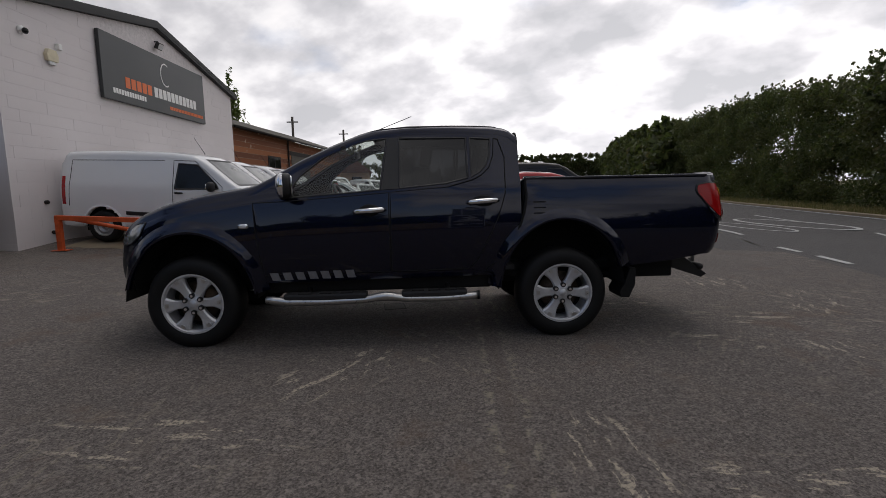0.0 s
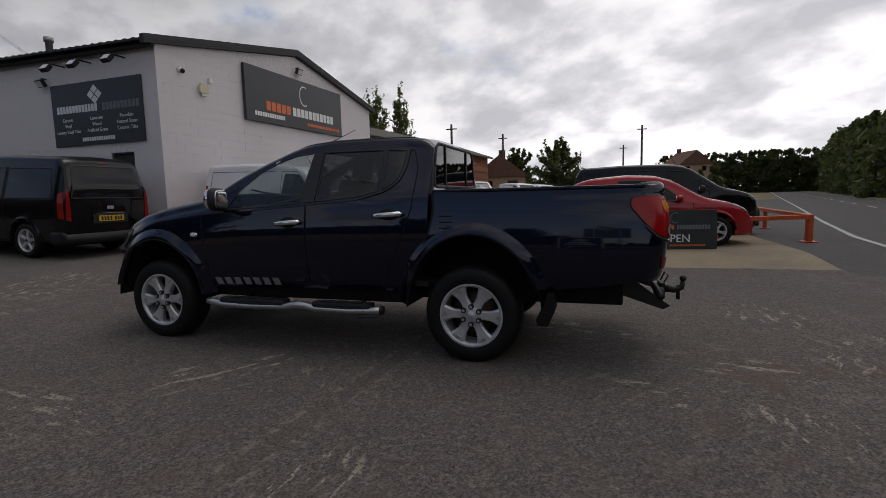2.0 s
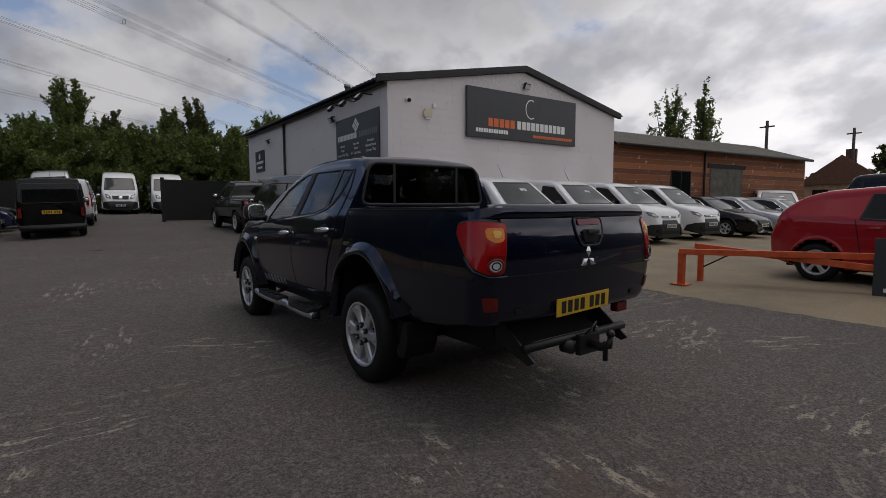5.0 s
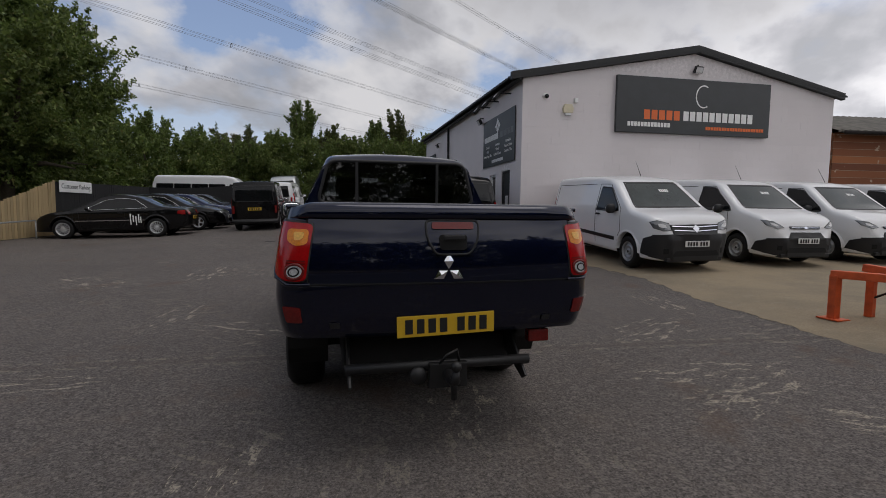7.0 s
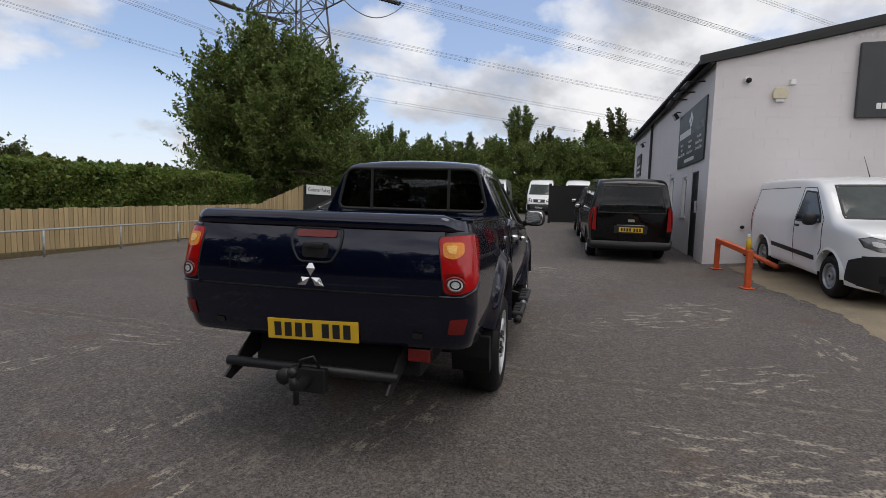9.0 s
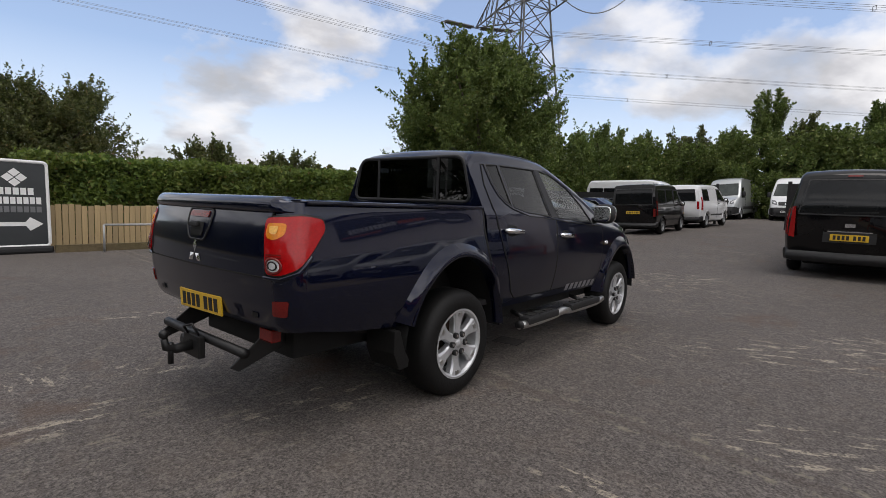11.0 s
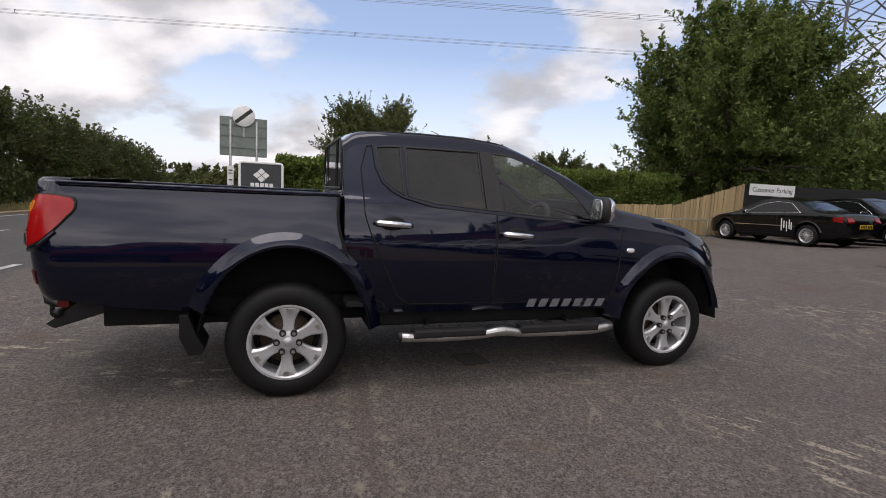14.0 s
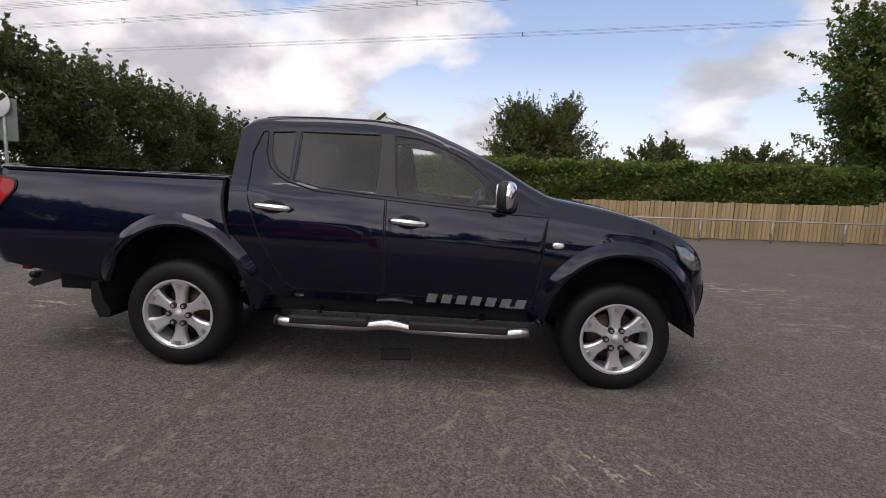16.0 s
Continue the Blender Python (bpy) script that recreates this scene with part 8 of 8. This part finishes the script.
part("sensor", box("sensor", (1.44, 0.0, 4.22), (1.54, 0.09, 4.34), M["white_paint"], 0.015), workshop, GF)
for x, z in ((0.75, 1.15), (1.35, 1.05), (0.85, 0.55)):
    pp = thing("wall_outlet", "small rusty pipe outlet in the gable wall", "pipe", GF @ pose(x, 0, z))
    part("pipe", lathe("pipe", [(0.035, 0.0), (0.04, 0.06), (0.028, 0.065), (0.0, 0.03)], M["iron"], 12), pp)

# ---- orange barriers ----
def barrier(name, label, posts, rail_z, size=0.045, feet=True):
    b2 = thing(name, label, "barrier", group="orange barriers")
    for x, y in posts:
        z = G(x, y) + (0.009 if y > 4.1 else 0)
        p = part("post", box("post", (-size, -size, 0), (size, size, rail_z - 0.02), M["orange"], 0.008), b2, pose(x, y, z))
        if feet:
            part("foot_plate", box("foot_plate", (-0.13, -0.10, 0), (0.13, 0.10, 0.014), M["orange"], 0.003), p)
    for (x0, y0), (x1, y1) in zip(posts, posts[1:]):
        L = math.hypot(x1 - x0, y1 - y0)
        za, zb = G(x0, y0) + rail_z, G(x1, y1) + rail_z
        m = pose(x0, y0, za, 0, -math.degrees(math.atan2(zb - za, L)), math.degrees(math.atan2(y1 - y0, x1 - x0)))
        part("rail", box("rail", (-size, -size, -size), (L + size, size, size), M["orange"], 0.008), b2, m)
    return b2


barrier("barrier", "orange painted steel rail in front of the red car", [(0.87, 5.2), (6.62, 7.66)], 0.54)
barrier("barrier", "orange painted steel rail along the road edge", [(6.64, 7.82), (6.92, 11.7), (7.25, 15.6)], 0.54)
br2 = thing("barrier", "orange swing gate arm folded beside its post", "barrier", group="orange barriers")
part("post", box("post", (-0.04, -0.04, 0), (0.04, 0.04, 0.52), M["orange"], 0.008), br2, pose(0.98, 5.6, G(0.98, 5.6) + 0.009, 0, 0, 9))
part("rail", box("rail", (-0.1, -0.045, -0.045), (3.72, 0.045, 0.045), M["orange"], 0.008), br2, pose(0.98, 5.62, G(0.98, 5.6) + 0.57, 0, 5.2, 10.5))
part("brace", tube("brace", [(0.98, 5.6, G(0.98, 5.6) + 0.22), (1.5, 5.69, G(0.98, 5.6) + 0.53)], 0.012, M["iron"], 6), br2)
cb = barrier("barrier", "orange painted steel rail at the workshop corner", [(-4.2, 4.5), (-6.35, 4.62)], 0.62)
part("folded_arm", tube("folded_arm", [(-6.2, 4.72, G(-6.2, 4.7) + 0.60), (-5.0, 5.25, G(-5, 5.2) + 0.24)], 0.05, M["orange"], 4), cb)
bt = thing("spray_bottle", "white and yellow spray bottle standing on the rail", "bottle", pose(-4.28, 4.5, G(-4.2, 4.5) + 0.675))
part("bottle", lathe("bottle", [(0.0, 0.0), (0.042, 0.0), (0.045, 0.14), (0.02, 0.2), (0.02, 0.23)], M["plate_y"], 16, "z"), bt)
part("trigger", box("trigger", (-0.05, -0.015, 0.22), (0.03, 0.015, 0.27), M["white_paint"], 0.008), bt)

# ---- the open sign on the rail ----
ops = thing("sign_board", "black trade sign hung on the orange rail, reading open", "sign", pose(3.84, 6.06, 0.48, -3, 0, 10.5))
part("panel", box("panel", (-0.77, 0.0, -0.38), (0.77, 0.03, 0.41), M["sign_face"], 0.006), ops)
text("word", "OPEN", 0.215, M["white_paint"], Matrix.Translation((0.0, -0.004, -0.145)), ops)
word_bars(ops, -0.60, 0.08, 0.60, 0.085, 5, "orange_print", -0.005)
word_bars(ops, 0.03, 0.08, 0.62, 0.085, 11, "grey_print", -0.005)
word_bars(ops, -0.66, -0.275, 0.5, 0.05, 12, "white_paint", -0.005)
word_bars(ops, -0.1, -0.275, 0.66, 0.035, 18, "orange_print", -0.005)
arcv = [(0.09 * math.cos(radians(a)), 0.10 * math.sin(radians(a)) + 0.26) for a in range(60, 301, 20)]
part("emblem", band("emblem", arcv, lambda u, v, o: (u, -0.002 - o, v), 0.016, M["grey_print"], 0.004, False), ops)

# ---- board fence, handrail, dark fence, gate ----
fence = thing("board_fence", "pale new close board fence with capping", "fence", kind="structure")
FL = [(1.4, -10.45), (-12.0, -10.15)]
rise_line = [(-12.0, -10.15), (-14.7, -9.72)]
bm = bmesh.new()
box_bm(bm, (-0.0525, -0.012, 0.0), (0.0525, 0.012, 1.0), 0.0)
board = from_bm("board", bm, M["fence"])
count = 0


def fence_run(p, q, h0, h1):
    L = math.dist(p, q)
    n2 = int(L / 0.118)
    for k in range(n2):
        t = (k + 0.5) / n2
        x, y = p[0] + (q[0] - p[0]) * t, p[1] + (q[1] - p[1]) * t
        ob = part("board", board, fence, pose(x, y, G(x, y) + 0.02, random.uniform(-0.6, 0.6), random.uniform(-0.5, 0.5), math.degrees(math.atan2(q[1] - p[1], q[0] - p[0])) + random.uniform(-4, 4)))
        ob.scale = (1.0, 1.0, h0 + (h1 - h0) * t + random.uniform(-0.022, 0.022))
    for h in (0.3, 0.85):
        part("fence_rail", tube("fence_rail", [(p[0], p[1] - 0.05, G(*p) + h * h0), (q[0], q[1] - 0.05, G(*q) + h * h1)], 0.035, M["fence"], 4), fence)


random.seed(12)
fence_run(FL[0], FL[1], 0.98, 1.06)
fence_run(rise_line[0], rise_line[1], 1.06, 1.92)
part("gravel_board", box("gravel_board", (-12.0, -10.58, 0.0), (1.4, -10.52, 0.2), M["verge"]), fence)
hand = thing("handrail", "galvanised steel handrail in front of the board fence", "handrail")
hr = [(-12.85 + 1.92 * k, -9.45 - 0.035 * k) for k in range(8)]
for x, y in hr:
    part("post", tube("post", [(x, y, G(x, y) - 0.02), (x, y, G(x, y) + 0.60)], 0.024, M["galv"], 8), hand)
part("top_rail", tube("top_rail", [(x, y, G(x, y) + 0.60) for x, y in hr], 0.024, M["galv"], 8), hand)
kb = thing("kerb", "low timber edging at the foot of the fence", "kerb", kind="structure", data=box("kerb", (-12, -10.02, -0.1), (1.4, -9.92, 0.16), M["verge"]))

dark = thing("dark_fence", "tall black stained fence behind the parked cars", "fence", kind="structure")
dl = [(-14.75, -9.74), (-18, -9.4), (-22.0, -9.0), (-22.6, -6.0), (-22.8, -3.4)]
for (x0, y0), (x1, y1) in zip(dl, dl[1:]):
    L = math.hypot(x1 - x0, y1 - y0)
    n2 = int(L / 0.15)
    for k in range(n2):
        t = (k + 0.5) / n2
        x, y = x0 + (x1 - x0) * t, y0 + (y1 - y0) * t
        part("board", box("dark_board", (-0.082, -0.014, 0), (0.082, 0.014, 1.86), M["fence_dark"]) if k == 0 and (x0, y0) == dl[0] else bpy.data.meshes["dark_board"], dark, pose(x, y, G(x, y) + 0.02, 0, 0, math.degrees(math.atan2(y1 - y0, x1 - x0)) + random.uniform(-3, 3)))
ps = thing("sign_board", "white customer parking sign on the dark fence", "sign", pose(-15.9, -9.58, 2.02, 0, 0, -5))
part("panel", box("panel", (-1.03, 0.0, -0.21), (1.03, 0.02, 0.21), M["white_paint"], 0.004), ps)
text("words", "Customer Parking", 0.25, M["ink"], Matrix.Translation((0, 0.022, 0)) @ back_to_front, ps)
gate = thing("yard_gate", "solid black yard gate standing closed beside the workshop", "gate")
for k in range(19):
    part("board", bpy.data.meshes["dark_board"], gate, pose(-20.8, 0.95 + 0.152 * k, G(-20.8, 2) + 0.06, 0, 0, 90))
for y in (0.85, 3.85):
    part("post", box("gate_post", (-0.07, -0.07, -0.05), (0.07, 0.07, 2.02), M["fence_dark"], 0.01), gate, pose(-20.85, y, G(-20.85, y)))
ne = thing("road_sign", "red no entry disc on a white board and dark post", "road sign", pose(-23.2, -2.75, G(-23.2, -2.75)))
part("post", box("post", (-0.06, 0.42, 0), (0.06, 0.54, 2.0), M["fence_dark"], 0.01), ne)
part("board", box("board", (-0.02, -0.42, 0.9), (0.0, 0.42, 1.85), M["white_paint"], 0.004), ne)
part("disc", lathe("disc", [(0.0, 0.03), (0.29, 0.03), (0.30, 0.02), (0.0, 0.02)], M["no_entry"], 28), ne, pose(0, 0, 1.45, 0, 0, -90))
part("bar", box("bar", (0.031, -0.19, 1.41), (0.036, 0.19, 1.49), M["white_paint"]), ne)

# ---- roadside signs ----
rs = thing("road_sign", "grey backed road sign and end of limit disc", "road sign", pose(2.68, -14.6, -0.33, 0, 0, 4))
for x in (-0.42, 0.42):
    part("post", tube("post", [(x, 0, 0.2), (x, 0, 3.75)], 0.04, M["galv"], 10), rs)
part("sign_back", box("sign_back", (-0.76, -0.03, 2.55), (0.76, -0.012, 3.86), M["sign_grey"], 0.02), rs)
for z in (2.85, 3.25, 3.6):
    part("stiffener", box("stiffener", (-0.74, -0.012, z - 0.02), (0.74, 0.02, z + 0.02), M["sign_grey"]), rs)
dk = part("disc", lathe("disc", [(0.0, 0.075), (0.34, 0.075), (0.36, 0.06), (0.0, 0.055)], M["white_paint"], 40), rs, pose(0.0, 0, 3.9))
st = [(-0.30, -0.18), (-0.22, -0.27), (0.30, 0.18), (0.22, 0.27)]
part("stripe", patch("stripe", st, lambda u, v, o: (-u, 0.078 + o, v), M["ink"], 8, 2), dk)
part("bracket", box("bracket", (-0.03, 0.02, 3.2), (0.03, 0.055, 3.9), M["galv"]), rs)
nt = part("notice", box("notice", (-0.1, 0.035, 1.55), (0.1, 0.045, 2.2), M["white_paint"], 0.004), rs, pose(0.42, 0, 0.0))
bars(nt, [(0, 2.05, 0.12, 0.04), (0, 1.95, 0.14, 0.03), (0, 1.72, 0.12, 0.04)], "ink", None, 0.046, "mark")
rs2 = thing("road_sign", "end of limit disc with grey backed sign across the road", "road sign", pose(11.2, -8.1, G(11.2, -8.1), 0, 0, 12))
for x in (-0.22, 0.3):
    part("post", tube("post", [(x, 0, -0.1), (x, 0, 3.0)], 0.04, M["galv"], 10), rs2)
part("sign_back", box("sign_back", (-0.5, -0.03, 1.85), (0.55, -0.012, 2.9), M["sign_grey"], 0.02), rs2)
dk2 = part("disc", lathe("disc", [(0.0, 0.075), (0.34, 0.075), (0.36, 0.06), (0.0, 0.055)], M["white_paint"], 40), rs2, pose(-0.05, 0, 2.75, 0, 0, 0))
part("stripe", patch("stripe", st, lambda u, v, o: (-u, 0.078 + o, v), M["ink"], 8, 2), dk2)

ab = thing("pavement_sign", "white framed dark pavement sign with a white arrow", "pavement sign", pose(1.97, -10.15, G(2.0, -10), 3, 0, 4))
part("panel", box("panel", (-0.52, -0.03, 0.16), (0.52, 0.0, 1.86), M["sign_face"], 0.01), ab)
part("frame", band("frame", round_poly([(-0.54, 0.14), (0.54, 0.14), (0.54, 1.88), (-0.54, 1.88)], 0.08), lambda u, v, o: (u, 0.0 + o - 0.015, v), 0.07, M["white_paint"], 0.03), ab)
part("base", box("base", (-0.55, -0.28, 0.0), (0.55, 0.22, 0.14), M["plastic"], 0.04), ab)
for dx, dz in ((0, 0.10), (0.11, 0.0), (-0.11, 0.0), (0, -0.10)):
    c = [(dx + a, 1.55 + dz + b2) for a, b2 in ((0, 0.085), (0.1, 0), (0, -0.085), (-0.1, 0))]
    part("emblem", patch("emblem", c, lambda u, v, o: (u, 0.006 + o, v), M["white_paint"], 4, 1), ab)
word_bars(ab, -0.3, 1.27, 0.6, 0.14, 5, "white_paint", 0.004)
word_bars(ab, -0.42, 1.08, 0.84, 0.14, 8, "white_paint", 0.004)
word_bars(ab, -0.42, 0.90, 0.84, 0.12, 8, "grey_print", 0.004)
part("arrow", patch("arrow", [(0.44, 0.56), (0.44, 0.64), (-0.22, 0.64), (-0.22, 0.74), (-0.44, 0.60), (-0.22, 0.46), (-0.22, 0.56)], lambda u, v, o: (u, 0.006 + o, v), M["white_paint"], 4, 1), ab)

# ---- poles and cables, pylon ----
for x, y, h in ((-10.7, 40.3, 7.3), (-7.7, 50, 7.4), (6.9, 55.4, 8.4), (5.6, 70, 7.6)):
    pl = thing("telegraph_pole", "dark timber telegraph pole", "pole", pose(x, y, G(x, y)))
    part("pole", tube("pole", [(0, 0, -0.3), (0, 0, h)], [0.14, 0.10], M["pole"], 10), pl)
    part("crossarm", box("crossarm", (-0.5, -0.05, h - 0.5), (0.5, 0.05, h - 0.4), M["pole"], 0.01), pl)
PX, PY, PZ = -41.3, -25.0, G(-41.3, -25)
PYLON = pose(PX, PY, PZ, 0, 0, -11)
py = thing("pylon", "grey steel lattice electricity pylon beyond the trees", "pylon", PYLON)
lv = [(0, 4.0), (6, 3.4), (11, 2.9), (15, 2.5), (18, 2.2), (20.8, 1.95), (22.6, 1.8), (24.6, 1.65), (27.0, 1.5), (29.5, 1.35), (32, 1.2), (35, 1.0), (38, 0.25)]
for sx, sy in ((1, 1), (1, -1), (-1, 1), (-1, -1)):
    part("leg", tube("leg", [(sx * w2, sy * w2, z) for z, w2 in lv], 0.11, M["lattice"], 6), py)
for (z0, w0), (z1, w1) in zip(lv, lv[1:]):
    for a in range(4):
        c = [(1, 1), (-1, 1), (-1, -1), (1, -1)]
        (ax, ay), (bx, by) = c[a], c[(a + 1) % 4]
        part("brace", tube("brace", [(ax * w0, ay * w0, z0), (bx * w1, by * w1, z1)], 0.06, M["lattice"], 4), py)
        part("brace", tube("brace", [(bx * w0, by * w0, z0), (ax * w1, ay * w1, z1)], 0.06, M["lattice"], 4), py)
        part("strut", tube("strut", [(ax * w1, ay * w1, z1), (bx * w1, by * w1, z1)], 0.05, M["lattice"], 4), py)
ARMS = ((20.8, 7.1, 1.95), (27.5, 8.2, 1.45), (34.0, 6.4, 1.05))
for z, L, w2 in ARMS:
    for s in (1, -1):
        for side in (w2, -w2):
            low_in, high_in, tip = Vector((side, s * w2, z - 0.1)), Vector((side * 0.85, s * w2 * 0.9, z + 3.2)), Vector((0, s * L, z))
            part("arm", tube("arm", [low_in, tip], 0.08, M["lattice"], 4), py)
            part("arm", tube("arm", [high_in, tip], 0.08, M["lattice"], 4), py)
            for q in range(1, 4):
                part("brace", tube("brace", [low_in.lerp(tip, q / 4), high_in.lerp(tip, (q - 0.6) / 4)], 0.045, M["lattice"], 4), py)
                part("brace", tube("brace", [low_in.lerp(tip, q / 4), high_in.lerp(tip, q / 4)], 0.045, M["lattice"], 4), py)
        for q in range(1, 4):
            part("strut", tube("strut", [Vector((w2, s * w2, z - 0.1)).lerp(Vector((0, s * L, z)), q / 4), Vector((-w2, s * w2, z - 0.1)).lerp(Vector((0, s * L, z)), q / 4)], 0.045, M["lattice"], 4), py)
# bundled conductors pull two ways from the angle pylon; a second line runs behind it
EAST, NORTH = Vector((0.966, -0.259, 0)), Vector((-0.616, 0.788, 0))


def bundle(start, way, sag, length=300.0):
    across = Vector((-way.y, way.x, 0))
    for du, dz in ((-0.2, 0.2), (0.2, 0.2), (-0.2, -0.2), (0.2, -0.2)):
        pts = [start + way * (length * k / 40) + across * du + Vector((0, 0, dz - 4 * sag * (k / 40) * (1 - k / 40))) for k in range(41)]
        thing("power_line", "thin grey overhead power line cable", "cable", group="power lines", data=tube("power_line", pts, 0.017, M["wire"], 4, False))
    for d in (22, 63, 104):
        p = start + way * d - Vector((0, 0, 4 * sag * (d / length) * (1 - d / length)))
        thing("line_spacer", "small dark spacer clamped on the power lines", "spacer", group="line spacers", data=tube("line_spacer", [p + across * 0.2 + Vector((0, 0, 0.2)), p - across * 0.2 + Vector((0, 0, 0.2)), p - across * 0.2 - Vector((0, 0, 0.2)), p + across * 0.2 - Vector((0, 0, 0.2)), p + across * 0.2 + Vector((0, 0, 0.2))], 0.03, M["lattice"], 4, False))


for z, L, w2 in ARMS:
    for s in (1, -1):
        tip = PYLON @ Vector((0, s * L, z))
        ends = []
        for way, sag in ((EAST, 1.2), (NORTH, 2.5)):
            end = tip + way * 4.6 - Vector((0, 0, 0.25))
            ends.append(end)
            ins = thing("line_insulator", "ribbed dark strain insulator string", "insulator", group="line insulators")
            for off in (-0.22, 0.22):
                side = Vector((-way.y, way.x, 0)) * off
                discs = [0.10 if q % 2 else 0.16 for q in range(24)]
                part("string", tube("string", [(tip + side).lerp(end + side, 0.12 + 0.8 * q / 23) for q in range(24)], discs, M["lattice"], 8), ins)
                part("rod", tube("rod", [tip, (tip + side).lerp(end + side, 0.1), end + side], 0.035, M["lattice"], 5), ins)
            bundle(end, way, sag)
        jump = [ends[0].lerp(ends[1], k / 16) - Vector((0, 0, 2.3 * (1 - (k / 8 - 1) ** 2))) for k in range(17)]
        thing("jumper_cable", "drooping jumper cable under a pylon arm", "cable", group="jumper cables", data=tube("jumper_cable", jump, 0.05, M["wire"], 5, False))
for x, y, z in ((-55.8, -35.8, 20.9), (-68.5, -45.6, 21.0)):
    bundle(Vector((x, y, z)), EAST, 0.6)
    bundle(Vector((x, y, z)), NORTH, 3.0)

# ---- things on the yard ----
for x, y in ((0.04, 0.38), (-9.5, -2.1)):
    cv = thing("drain_cover", "worn square iron drain cover set in asphalt", "drain cover", pose(x, y, G(x, y) + 0.004, 0, 0, 8))
    part("cover", box("cover", (-0.10, -0.12, -0.004), (0.10, 0.12, 0.003), M["cover"], 0.002), cv)
    part("rim", band("rim", [(-0.108, -0.128), (0.108, -0.128), (0.108, 0.128), (-0.108, 0.128)], lambda u, v, o: (u, v, 0.0 + o), 0.012, M["iron"], 0.003), cv)


# ---- painted blocks of the workshop walls, laid last ----
BW, BH = 0.45, 0.225
bm = bmesh.new()
box_bm(bm, (0.0007, -0.02, 0.0007), (BW - 0.0007, 0.0, BH - 0.0007))
block = from_bm("block", bm, M["wall"])
random.seed(21)


def blocks(frame, length, top, holes, tag, limit):
    rest = bmesh.new()
    made = 0
    for r in range(int(5.8 / BH)):
        z = -0.5 + r * BH
        u = -(r % 2) * BW / 2
        while u < length:
            a, b2 = max(0.0, u), min(length, u + BW)
            u += BW
            h = min(top(a + 0.01), top(b2 - 0.01)) - z
            if b2 - a < 0.06 or h < 0.05 or (z + BH) < 0.0:
                continue
            if any(a < o[1] - 0.01 and b2 > o[0] + 0.01 and z < o[3] - 0.03 and z + BH > o[2] + 0.03 for o in holes):
                inside_l = [o for o in holes if a < o[1] and b2 > o[0] and z < o[3] and z + BH > o[2]][0]
                if a < inside_l[0] - 0.05:
                    b2 = inside_l[0]
                elif b2 > inside_l[1] + 0.05:
                    a = inside_l[1]
                else:
                    continue
            out = random.uniform(-0.0015, 0.0015)
            hh = min(BH, h)
            if made < limit and z > 0.1:
                ob = part("block", block, tag, frame @ pose(a, out, z))
                ob.scale = ((b2 - a) / BW, 1, hh / BH)
                made += 1
            else:
                box_bm(rest, (a + 0.0007, -0.02 + out, z + 0.0007), (b2 - 0.0007, out, z + hh - 0.0007))
    ob = part("blocks", from_bm("blocks", rest, M["wall"]), tag, frame)
    ob["kind"] = "stuff"


gable = thing("wall_east", "white painted blockwork gable wall with shallow joints", "wall", kind="structure")
turn_d = (SW - SE).normalized()
GF_BACK = Matrix.Translation(SE) @ Matrix((turn_d, Vector((-turn_d.y, turn_d.x, 0)), (0, 0, 1))).transposed().to_4x4()
blocks(GF_BACK, GW, lambda u: wall_top(GW - u), [], gable, 300)
flank = thing("wall_south", "white painted blockwork side wall with door and windows", "wall", kind="structure")
blocks(SF, SL, side_top, OPEN, flank, 300)
